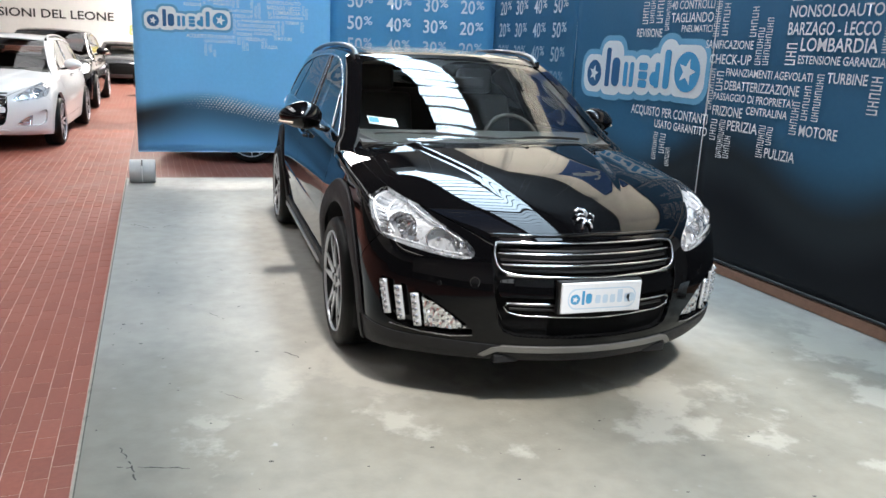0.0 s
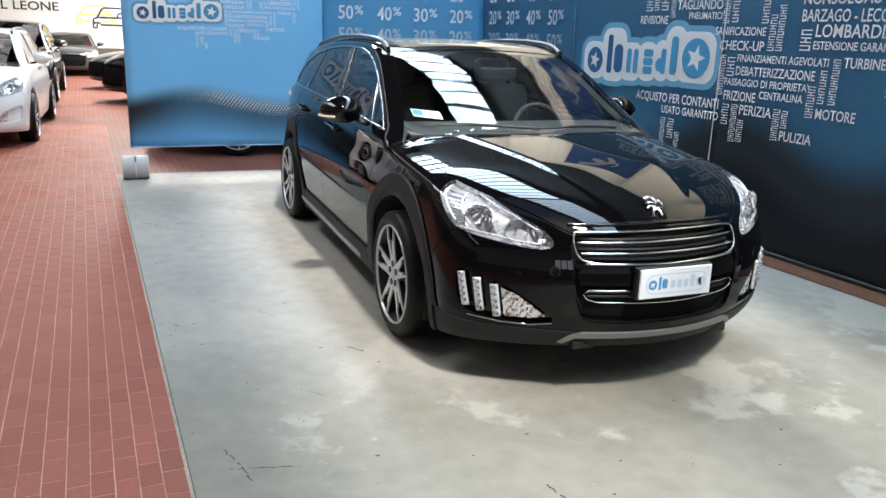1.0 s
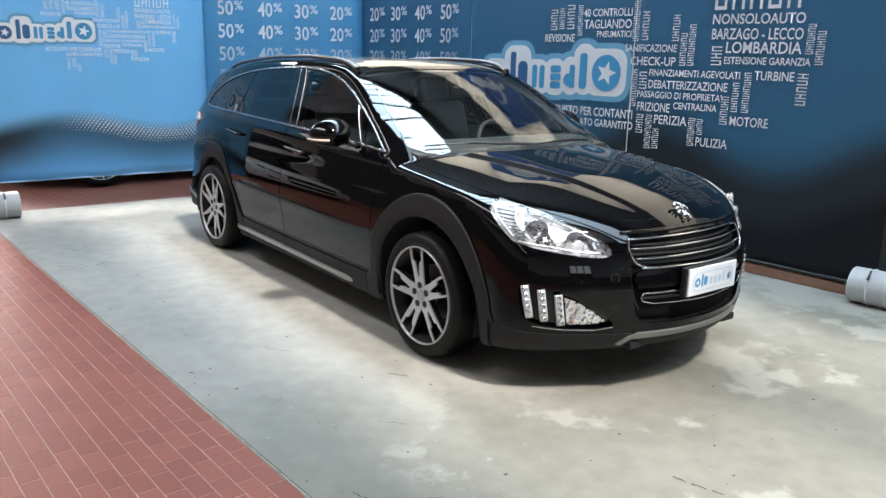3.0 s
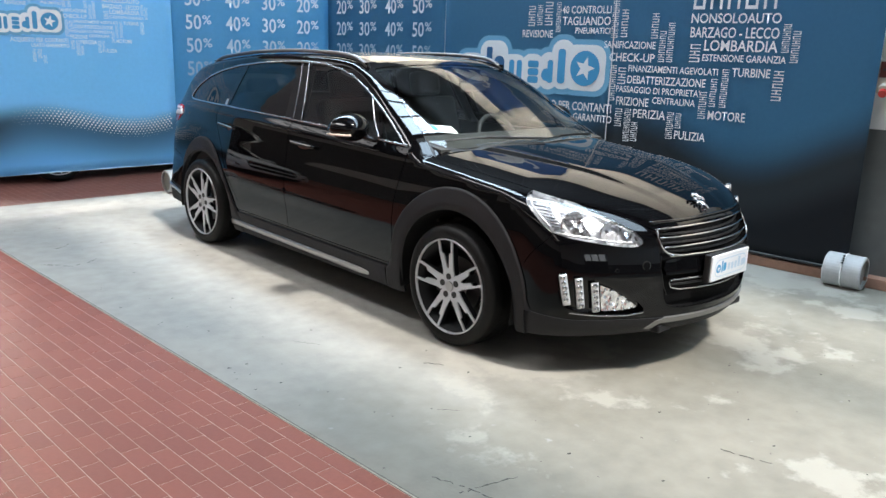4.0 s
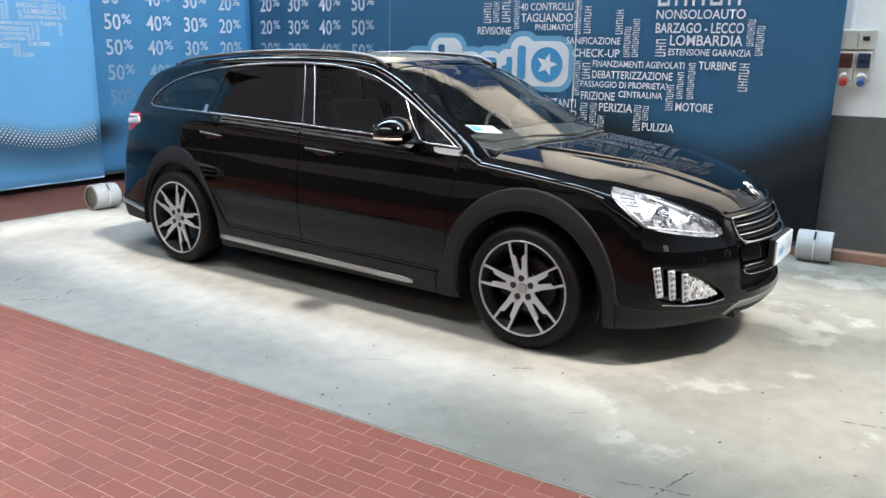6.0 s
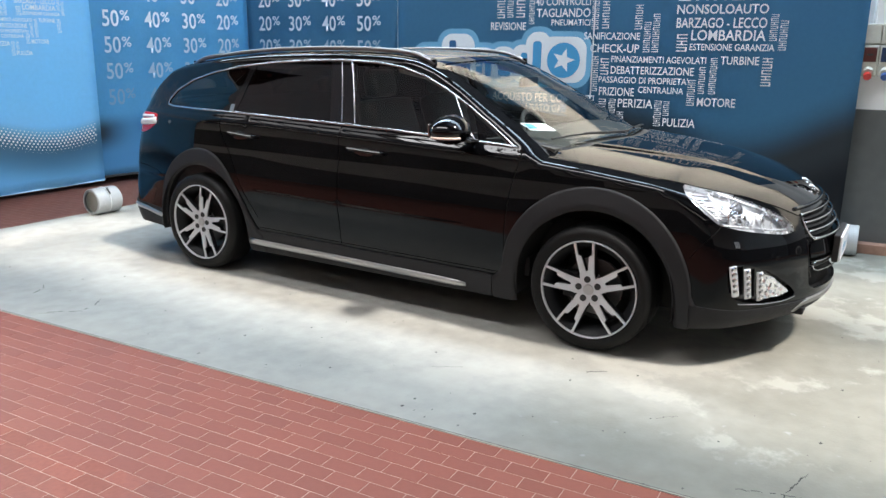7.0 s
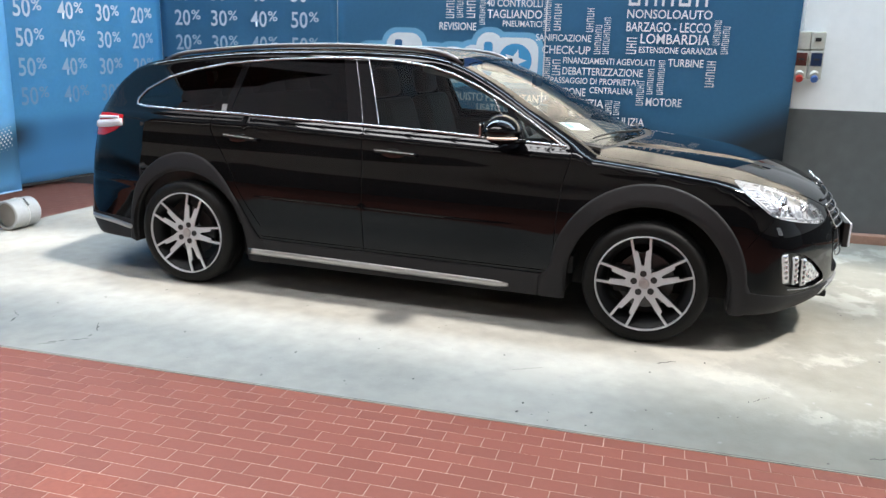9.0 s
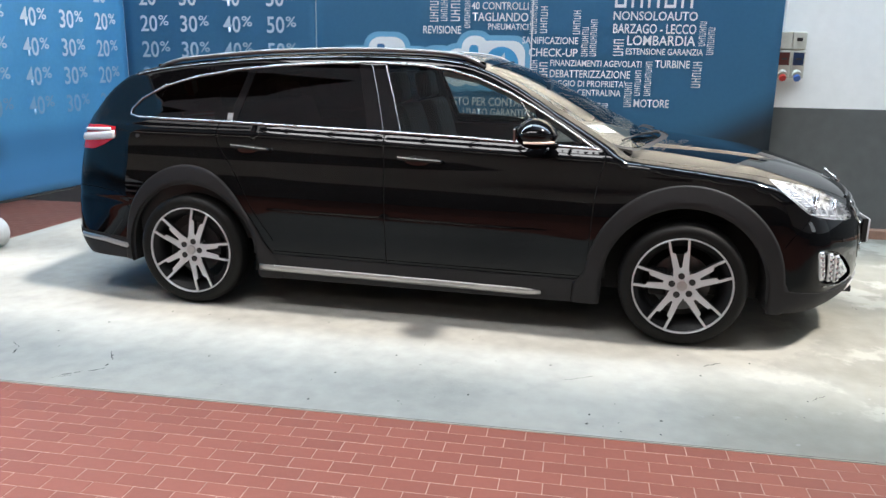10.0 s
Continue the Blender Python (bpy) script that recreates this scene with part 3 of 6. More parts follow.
def rrect(x0, z0, x1, z1, r, n=6):
    out = []
    for cx, cz, a0 in ((x1 - r, z1 - r, 0), (x0 + r, z1 - r, 90), (x0 + r, z0 + r, 180), (x1 - r, z0 + r, 270)):
        out += [(cx + r * math.cos(radians(a0 + 90 * i / n)), cz + r * math.sin(radians(a0 + 90 * i / n))) for i in range(n + 1)]
    return out


def logo_layers(k=1.0):
    """Plain shapes that stand in for the lettered logo: ring, seven blocks, ring with star, in a pale outline."""
    blobs = [(2.03, 1.19, 2.36, 1.52), (2.30, 1.18, 2.64, 1.64), (2.56, 1.20, 2.86, 1.52), (2.80, 1.21, 3.06, 1.53), (3.0, 1.22, 3.22, 1.55), (3.14, 1.23, 3.38, 1.66), (3.28, 1.23, 3.70, 1.62)]
    glow = [rrect(a - 0.045, b - 0.045, c + 0.045, d + 0.045, 0.14) for a, b, c, d in blobs]
    white = [rrect(a, b, c, d, 0.11) for a, b, c, d in blobs]
    dark = [disc_pts(2.20, 1.355, 0.115), rrect(2.38, 1.25, 2.45, 1.58, 0.02), rrect(2.48, 1.26, 2.60, 1.50, 0.05)]
    blue = [rrect(2.66, 1.265, 2.72, 1.47, 0.025), rrect(2.75, 1.265, 2.81, 1.47, 0.025),
            rrect(2.88, 1.27, 3.0, 1.33, 0.02), rrect(2.88, 1.34, 3.0, 1.40, 0.02), rrect(2.88, 1.41, 3.0, 1.47, 0.02),
            disc_pts(3.09, 1.35, 0.055), rrect(3.10, 1.28, 3.16, 1.48, 0.02), rrect(3.21, 1.28, 3.29, 1.58, 0.03), disc_pts(3.495, 1.42, 0.15)]
    stars = [star_pts(2.20, 1.355, 0.075, 0.2), star_pts(3.495, 1.42, 0.105, 0.25)]
    return glow, white, dark, blue, stars


def art(owner_of, k, ox, oz, ink):
    """The banner's print: k its size, ox and oz its shift along the cloth; owner_of tells which cloth a word lies on."""
    sh = lambda pts: [(ox + k * x, oz + k * z) for x, z in pts]
    for text, a, b, z, h in WORDS:
        part("printed_word", lettering(text, k * (b - a), k * h), ink, owner_of((a + b) / 2), m=pose(ox + k * a, -0.009, oz + k * z))
    for a, b, z0, z1, n in MAKERS + [(4.44, 5.12, 1.905, 2.075, -5)]:
        for mesh, dx, dz in bars(k * (b - a), k * (z1 - z0), abs(n), n > 0):
            part("printed_bar", mesh, ink, owner_of((a + b) / 2), m=pose(ox + k * a + dx, -0.009, oz + k * z0 + dz))
    for i, (lists, mt) in enumerate(zip(logo_layers(), (M_LOGOGLOW, ink, M_LOGODARK, M_LOGOBLUE, ink))):
        for j, q in enumerate(lists):
            part("logo_shape", flat_shape([sh(q)], -0.007 - 0.0015 * i - 0.0001 * j), mt, owner_of(2.9))


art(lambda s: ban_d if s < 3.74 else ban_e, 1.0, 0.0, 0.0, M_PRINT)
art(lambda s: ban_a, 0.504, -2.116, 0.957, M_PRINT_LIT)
for rank, texts, cols, ban in ((0, ("50%", "40%", "30%", "20%"), (0.197, 0.63, 1.05, 1.475), ban_b), (1, ("20%", "30%", "40%", "50%"), (0.14, 0.53, 0.945, 1.36), ban_c)):
    for text, x in zip(texts, cols):
        me = {}
        for row in range(-1 if rank else -4, 4):
            f = max(0, min(3, row + 1 if rank else row))
            number = part("printed_number", lettering(text[:2], 0.165, 0.142), M_FADE[f], ban, m=pose(x, -0.009, 1.662 - 0.232 * row))
            part("percent_sign", lettering("%", 0.098, 0.088), M_FADE[f], number, m=pose(0.178, 0, 0.054))
# dotted wave on the light banner
bm = bmesh.new()
for i in range(46):
    for j in range(9):
        x = -0.82 + i * 0.034 + (j % 2) * 0.017
        wave = 0.775 + 0.07 * math.sin(3.4 * x + 3.44)
        d = (j - 4) / 4.5
        r = 0.0092 * (1 - d * d) * min(1, (i + 1) / 16)
        if r > 0.0015 and x < 0.76:
            f = bm.faces.new([bm.verts.new((px, -0.009, pz)) for px, pz in disc_pts(x, wave + 0.024 * (j - 4), r, 8)])
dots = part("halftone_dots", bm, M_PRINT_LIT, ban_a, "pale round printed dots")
dots["kind"] = "stuff"


# ---- pipe weights that hold the banners down ----
def weight(m):
    e = empty("banner_weight", m, "short grey plastic pipe weight tied under a banner", "weight", "banner weights")
    bm = bmesh.new()
    prof = [(-0.125, 0.095), (-0.125, 0.112), (-0.118, 0.118), (0.118, 0.118), (0.125, 0.112), (0.125, 0.095)]
    rings = [[bm.verts.new((x, r * math.cos(2 * math.pi * k / 36), 0.118 + r * math.sin(2 * math.pi * k / 36))) for k in range(36)] for x, r in prof]
    for a, b in zip(rings, rings[1:]):
        for k in range(36):
            bm.faces.new((a[k], a[(k + 1) % 36], b[(k + 1) % 36], b[k]))
    bmesh.ops.recalc_face_normals(bm, faces=bm.faces[:])
    part("pipe", bm, M_PVC, e, smooth=False)
    part("filling", rod((-0.105, 0, 0.118), (0.105, 0, 0.118), 0.096, seg=36), M_CONC, e, "grey cement filling")
    part("cord", sweep([(0.0, 0.121 * math.cos(a), 0.118 + 0.121 * math.sin(a)) for a in np.linspace(0, 2 * math.pi, 30)[:-1]], 0.004, 6, closed=True), M_WHITE, e, "thin pale cord")
    for i in range(4):
        part("knot", rod((0, -0.11 + 0.012 * i, 0.19 + 0.014 * i), (0, -0.11 + 0.012 * i, 0.20 + 0.014 * i), 0.008, seg=8), M_BLACKPL, e)
    return e


w0 = weight(pose(-1.17, 4.84, 0))
copy_thing(w0, pose(0.80, 4.98, 0))
copy_thing(w0, M_EAST @ pose(5.83, -0.08, 0))

# ---- sockets on the wall ----
sock = empty("socket_panel", M_EAST @ pose(5.80, 0.13, 1.36), "beige industrial socket panel with red and blue outlets", "socket")
part("back_plate", box(0, -0.05, 0.0, 0.235, 0, 0.37, 0.008), M_BEIGEPL, sock)
for i, (a, mt, sm, nm) in enumerate(((0.005, M_REDPL, M_SMOKE, "red"), (0.12, M_BLUEPL, M_SMOKEB, "blue"))):
    u = part("outlet_box", box(a, -0.105, -0.01, a + 0.11, -0.05, 0.215, 0.008), M_BEIGEPL, sock)
    part("breaker_window", box(a + 0.012, -0.118, 0.095, a + 0.098, -0.105, 0.20, 0.005), sm, u, "smoked flap over a breaker")
    part("breaker_lever", box(a + 0.035, -0.124, 0.14, a + 0.075, -0.118, 0.155), M_BLACKPL, u)
    part("outlet_lid", rod((a + 0.055, -0.10, 0.01), (a + 0.055, -0.138, -0.014), 0.028, seg=20), mt, u, nm + " round outlet lid")
    part("collar", rod((a + 0.055, -0.09, 0.03), (a + 0.055, -0.125, 0.012), 0.036, seg=20), M_BEIGEPL, u)
    part("cover_box", box(a, -0.095, 0.225, a + 0.11, -0.05, 0.365, 0.008), M_BEIGEPL, sock)
part("display", box(0.15, -0.10, 0.29, 0.195, -0.094, 0.32), M_BLACKPL, sock, "small dark meter window")
part("conduit", rod((0.06, -0.012, 0.37), (0.06, -0.012, 4.2), 0.011), M_WHITE, sock, "thin white conduit")


# ---- car: one smooth body surface, cut into its panels ----
from mathutils.geometry import delaunay_2d_cdt

M_PAINT = mat("black_car_paint", (0.0022, 0.0022, 0.0027), 0.02, vary=0.1, spec=0.31, rvary=0.0)
M_GLOSS = mat("gloss_black_trim", (0.004, 0.004, 0.0045), 0.06, vary=0.05, rvary=0.0)
M_CLAD = mat("dark_grey_moulded_plastic", (0.0135, 0.0135, 0.0155), 0.58, spec=0.30, vary=0.10, scale=6, fine=90, bump=0.25, bscale=700)
M_CHROME = mat("chrome", (0.60, 0.60, 0.61), 0.13, metal=1.0, vary=0.03)
M_TRIM = mat("satin_window_trim", (0.42, 0.42, 0.43), 0.22, metal=1.0, vary=0.04)
M_SATIN = mat("satin_aluminium", (0.46, 0.46, 0.46), 0.34, metal=1.0, vary=0.05)
M_RIM = mat("machined_alloy", (0.56, 0.57, 0.59), 0.32, metal=0.35, vary=0.05, fine=120)
M_RIMDK = mat("dark_grey_wheel_paint", (0.006, 0.006, 0.007), 0.5, spec=0.25, metal=0.0, vary=0.1)
M_TYRE = mat("tyre_rubber", (0.0045, 0.0045, 0.0045), 0.5, spec=0.22, vary=0.25, scale=9, fine=120, bump=0.3, bscale=300)
M_DISC = mat("brake_steel", (0.10, 0.10, 0.10), 0.45, metal=0.8, vary=0.15)
M_UNDER = mat("underbody_black", (0.01, 0.01, 0.01), 0.85, vary=0.2)
M_WSCREEN = glass("windscreen_glass", (0.84, 0.90, 0.87))
M_FRONTGL = glass("front_window_glass", (0.66, 0.72, 0.69))
M_REARGL = glass("dark_tinted_glass", (0.035, 0.037, 0.037))
M_LENS = glass("clear_lamp_lens", (0.99, 0.99, 1.0))
M_LAMPWHITE = mat("lamp_white_plastic", (0.70, 0.71, 0.73), 0.2, vary=0.05)
M_LAMPSHADE = mat("dark_lamp_metal", (0.30, 0.30, 0.32), 0.3, metal=0.8, vary=0.1)
M_LED = mat("led_lens_grey", (0.78, 0.80, 0.83), 0.12, metal=0.6, vary=0.2, fine=140, bump=1.0, bscale=130)
M_REDLENS = mat("red_lamp_lens", (0.42, 0.012, 0.02), 0.12, vary=0.1)
M_PALELENS = mat("pale_lamp_lens", (0.62, 0.62, 0.66), 0.12, vary=0.08)
M_AMBER = mat("indicator_lens", (0.75, 0.60, 0.50), 0.15, vary=0.08)
M_PLATE = mat("white_plate", (0.78, 0.80, 0.84), 0.35, vary=0.03)
M_FADEDBLUE = mat("faded_blue_print", (0.52, 0.64, 0.76), 0.4, vary=0.05)
M_SEAT = mat("grey_leather", (0.036, 0.034, 0.031), 0.5, vary=0.15, bump=0.2, bscale=250)
M_DASH = mat("dashboard_plastic", (0.022, 0.022, 0.023), 0.6, vary=0.1, bump=0.15, bscale=300)
M_DASHTOP = mat("beige_dashboard_top", (0.042, 0.039, 0.033), 0.55, vary=0.08, bump=0.15, bscale=300)
M_BLIND = mat("beige_roof_blind_under_glass", (0.21, 0.185, 0.145), 0.05, vary=0.08, rvary=0.0)
M_HEADLN = mat("pale_headlining", (0.50, 0.48, 0.44), 0.9, vary=0.05)
M_PAPER = mat("paper_sticker", (0.75, 0.77, 0.76), 0.6, vary=0.03)
M_STICKBLUE = mat("sticker_blue", (0.10, 0.32, 0.58), 0.5, vary=0.05)


def curve1(pts):
    """A smooth function through points (x, value), without overshoot."""
    X = np.array([p[0] for p in pts], float)
    V = np.array([p[1] for p in pts], float)
    h, s = np.diff(X), np.diff(V) / np.diff(X)
    d = np.zeros(len(X))
    for i in range(1, len(X) - 1):
        if s[i - 1] * s[i] > 0:
            w1, w2 = 2 * h[i] + h[i - 1], h[i] + 2 * h[i - 1]
            d[i] = (w1 + w2) / (w1 / s[i - 1] + w2 / s[i])
    d[0], d[-1] = s[0], s[-1]

    def f(x):
        x = np.asarray(x, float)
        k = np.clip(np.searchsorted(X, x) - 1, 0, len(h) - 1)
        t = (x - X[k]) / h[k]
        lo, hi = x < X[0], x > X[-1]
        t2, t3 = t * t, t * t * t
        r = (2 * t3 - 3 * t2 + 1) * V[k] + (t3 - 2 * t2 + t) * h[k] * d[k] + (3 * t2 - 2 * t3) * V[k + 1] + (t3 - t2) * h[k] * d[k + 1]
        r = np.where(lo, V[0] + (x - X[0]) * d[0], r)
        return np.where(hi, V[-1] + (x - X[-1]) * d[-1], r)
    return f


LOW_W = curve1([(0.15, 0.858), (0.22, 0.884), (0.30, 0.898), (0.45, 0.9165), (0.585, 0.9330), (0.9, 0.972)])
HIGH_W = curve1([(0.1, 0.995), (0.45, 0.9400), (0.585, 0.9322), (0.63, 0.9300), (0.68, 0.9270), (0.73, 0.9215), (0.78, 0.9135), (0.85, 0.8990), (0.95, 0.8835), (0.985, 0.8765), (1.003, 0.8700), (1.020, 0.8580), (1.038, 0.8440), (1.08, 0.8225), (1.20, 0.7715), (1.34, 0.7115), (1.44, 0.667), (1.52, 0.60)])


def HALF_W(z):
    """Half the width by height: two gentle slopes that meet in a crease low on the doors."""
    a, b = LOW_W(z), HIGH_W(z)
    h = np.maximum(0.006 - np.abs(a - b), 0) / 0.006
    return np.minimum(a, b) - h * h * 0.0015


PLAN = curve1([(-1.1, -0.10), (-0.75, -0.062), (-0.40, -0.022), (0.0, -0.004), (0.6, 0.0), (2.2, 0.0), (2.7, -0.010), (3.1, -0.040), (3.4, -0.085), (3.8, -0.20)])
NOSE = curve1([(0.14, -0.88), (0.20, -0.955), (0.27, -1.02), (0.36, -1.045), (0.50, -1.048), (0.62, -1.03), (0.72, -0.985), (0.79, -0.935), (0.84, -0.87), (0.95, -0.6)])
BONNET = curve1([(-1.2, 0.66), (-1.05, 0.745), (-0.95, 0.805), (-0.80, 0.868), (-0.635, 0.918), (-0.40, 0.965), (-0.15, 1.000), (0.12, 1.030), (0.5, 1.06), (1.0, 1.08)])
GREEN = curve1([(-0.6, 0.70), (0.10, 1.030), (0.30, 1.133), (0.55, 1.258), (0.80, 1.370), (1.00, 1.442), (1.15, 1.478), (1.40, 1.500), (1.80, 1.507), (2.30, 1.493), (2.80, 1.452), (3.15, 1.405), (3.32, 1.365), (3.42, 1.30), (3.56, 1.165), (3.68, 1.045), (3.76, 0.93), (3.9, 0.7)])
TAIL = curve1([(0.15, 3.55), (0.25, 3.70), (0.38, 3.775), (0.55, 3.79), (0.75, 3.77), (0.95, 3.73), (1.10, 3.68), (1.5, 3.5)])
RIDGE = curve1([(-1.0, 0.16), (-0.6, 0.30), (0.0, 0.47), (0.4, 0.56)])


def smax(a, b, k):
    h = np.maximum(k - np.abs(a - b), 0) / k
    return np.maximum(a, b) + h * h * k * 0.25


def body(u, y, z):
    """Below zero inside the body; u is the distance from the middle plane."""
    u = np.abs(u)
    lift = 0.033 * np.clip(y - 1.5, -1.0, 0.85) * np.clip(y / 0.45, 0, 1) * np.clip((z - 0.7) / 0.2, 0, 1) * np.clip((1.38 - z) / 0.25, 0, 1)  # the shoulder rises to the tail
    rise = 0.016 * np.clip(y - 1.0, 0, 1.4) * np.clip((z - 0.3) / 0.2, 0, 1) * np.clip((0.8 - z) / 0.15, 0, 1)
    lip = 0.0050 * np.clip((z - rise - 0.50) / 0.078, 0, 1) * np.clip((0.590 - z + rise) / 0.012, 0, 1) * np.clip((y - 0.55) / 0.6, 0, 1) * np.clip((2.36 - y) / 0.12, 0, 1)  # the crease stands out along the doors
    side = u - (lip + HALF_W(z - lift - rise) + PLAN(y) * np.clip((z - 0.1) / 0.5, 0.3, 1.0))
    sh = np.clip((RIDGE(y) - u) / 0.034, -1, 1)
    dome = 0.011 * (0.5 + 0.75 * sh - 0.25 * sh ** 3) * np.clip((0.6 - y) / 0.4, 0, 1) * np.clip((y + 1.0) / 0.3, 0, 1)
    bon = BONNET(y) - 0.088 * (u / 0.86) ** 3 + dome - 0.006
    grn = GREEN(y - (0.066 + 0.265 * u * u) * np.clip((1.9 - y) / 1.2, 0, 1)) - 0.032 * (u / 0.65) ** 2
    top = z - np.maximum(bon, grn)
    front = (NOSE(z) + 0.51 * u * u) - y
    rear = y - (TAIL(z) - 0.16 * u * u)
    f = smax(side, top, 0.026)
    f = smax(f, front * 0.85, 0.10)
    return smax(f, rear, 0.12)


def march(ox, oy, oz, dx, dy, dz, far=1.3):
    lo, hi = np.zeros_like(ox), np.full_like(ox, far)
    for _ in range(36):
        mid = (lo + hi) / 2
        inside = body(ox + mid * dx, oy + mid * dy, oz + mid * dz) < 0
        lo, hi = np.where(inside, mid, lo), np.where(inside, hi, mid)
    return ox + lo * dx, oy + lo * dy, oz + lo * dz


def normal_at(u, y, z, e=0.004):
    g = np.stack([body(u + e, y, z) - body(u - e, y, z), body(u, y + e, z) - body(u, y - e, z), body(u, y, z + e) - body(u, y, z - e)], 1)
    return g / np.linalg.norm(g, axis=1)[:, None]


CU, CF, CR, RAD = 0.40, -0.50, 3.30, 0.50
Q = RAD * math.pi / 2


def wrap_rays(s):
    s = np.asarray(s, float)
    th = np.clip((CF - s) / RAD, 0, math.pi / 2)
    tr = np.clip((s - CR) / RAD, 0, math.pi / 2)
    ext = np.maximum(CF - s - Q, 0) + np.maximum(s - CR - Q, 0)
    u0 = np.maximum(CU - ext, 0)
    y0 = np.clip(s, CF, CR)
    return u0, y0, np.cos(th) * np.cos(tr), np.sin(tr) * 1.0 - np.sin(th)


def wrap_surface(s, z, off=0.0):
    """Points and normals of the flank, wound round to nose and tail, from the way along it and the height."""
    s, z = np.asarray(s, float), np.asarray(z, float)
    u0, y0, du, dy = wrap_rays(s)
    u, y, zz = march(u0, y0, z, du, dy, np.zeros_like(s))
    n = normal_at(u, y, zz)
    p = np.stack([u, y, zz], 1)
    return p + n * off, n


def top_surface(u, y, off=0.0):
    u, y = np.asarray(u, float), np.asarray(y, float)
    x, yy, z = march(u, y, np.full_like(u, 0.55), np.zeros_like(u), np.zeros_like(u), np.ones_like(u))
    n = normal_at(x, yy, z)
    return np.stack([x, yy, z], 1) + n * off, n


def way(u, y):
    """The way along the flank of a place in plan."""
    if y < CF:
        return CF - RAD * math.atan2(CF - y, u - CU) if u > CU else CF - Q - (CU - u)
    if y > CR:
        return CR + RAD * math.atan2(y - CR, u - CU) if u > CU else CR + Q + (CU - u)
    return y


def resample(pts, step, closed=True):
    out = []
    P = list(pts) + ([pts[0]] if closed else [])
    for a, b in zip(P, P[1:]):
        n = max(1, int(math.ceil(math.hypot(b[0] - a[0], b[1] - a[1]) / step)))
        out += [(a[0] + (b[0] - a[0]) * i / n, a[1] + (b[1] - a[1]) * i / n) for i in range(n)]
    if not closed:
        out.append(P[-1])
    return out


def soften(pts, rounds=2, closed=True):
    """Corner cutting: rounds a polygon or a line off."""
    for _ in range(rounds):
        new_pts = []
        n = len(pts)
        for i in range(n if closed else n - 1):
            a, b = pts[i], pts[(i + 1) % n]
            new_pts += [(0.75 * a[0] + 0.25 * b[0], 0.75 * a[1] + 0.25 * b[1]), (0.25 * a[0] + 0.75 * b[0], 0.25 * a[1] + 0.75 * b[1])]
        pts = new_pts if closed else [pts[0]] + new_pts + [pts[-1]]
    return pts


def within(P, poly):
    x, y = P[:, 0], P[:, 1]
    r = np.zeros(len(P), bool)
    n = len(poly)
    for i in range(n):
        (x1, y1), (x2, y2) = poly[i], poly[(i + 1) % n]
        if y1 == y2:
            continue
        r ^= ((y1 > y) != (y2 > y)) & (x < (x2 - x1) * (y - y1) / (y2 - y1) + x1)
    return r


def strip(line, half):
    """A thin band along a line of places."""
    L, R = [], []
    for i, p in enumerate(line):
        a, b = line[max(i - 1, 0)], line[min(i + 1, len(line) - 1)]
        d = math.hypot(b[0] - a[0], b[1] - a[1])
        nx, ny = -(b[1] - a[1]) / d * half, (b[0] - a[0]) / d * half
        L.append((p[0] + nx, p[1] + ny))
        R.append((p[0] - nx, p[1] - ny))
    return L + R[::-1]


def cut_sheet(outline, regions, step, rows=(), levels=()):
    """Triangulates the inside of an outline with the regions' borders as edges. Gives the places and, for each region and the rest, its triangles."""
    V, E = [], []
    for poly in [outline] + [r for _, r in regions]:
        q = resample(poly, step)
        o = len(V)
        V += q
        E += [(o + i, o + (i + 1) % len(q)) for i in range(len(q))]
    A = np.array(outline)
    gx, gy = np.meshgrid(np.arange(A[:, 0].min(), A[:, 0].max(), step), np.arange(A[:, 1].min(), A[:, 1].max(), step))
    gx = gx + (np.arange(gx.shape[0]) % 2)[:, None] * step * 0.5
    G = np.stack([gx.ravel(), gy.ravel()], 1)
    G = G[within(G, outline)]
    for lo, hi, n, rise in levels:  # straight close rows along the doors' crease and shoulder
        off = rise(G[:, 0])
        G = G[(G[:, 0] < 0.44) | (G[:, 0] > 2.42) | (G[:, 1] < lo + off - 0.012) | (G[:, 1] > hi + off + 0.012)]
        V += [(a, h + float(rise(a))) for a in np.arange(0.46, 2.42, 0.04) for h in np.linspace(lo, hi, n)]
    V += [tuple(p) for p in G]
    if rows:  # finer rows of places beside the outline, where the surface bends most
        L = np.array(resample(outline, 0.014))
        D = np.roll(L, -1, 0) - np.roll(L, 1, 0)
        D = np.stack([-D[:, 1], D[:, 0]], 1) / np.maximum(np.linalg.norm(D, axis=1), 1e-9)[:, None]
        for k in rows:
            for sg in (1, -1):
                E2 = L + D * k * sg
                V += [tuple(p) for p in E2[within(E2, outline)]]
    ov, _, of, *_ = delaunay_2d_cdt([Vector(v) for v in V], E, [], 0, 1e-5)
    P = np.array([(v.x, v.y) for v in ov])
    T = np.array([f for f in of if len(f) == 3])
    C = P[T].mean(1)
    inside = within(C, outline)
    cls = np.full(len(T), -1)
    for i, (_, poly) in reversed(list(enumerate(regions))):
        cls[within(C, poly)] = i
    out = {}
    for i, (nm, _) in enumerate(regions):
        out.setdefault(nm, []).append(T[inside & (cls == i)])
    out = {k: np.concatenate(v) for k, v in out.items()}
    out[""] = T[inside & (cls == -1)]
    return P, out


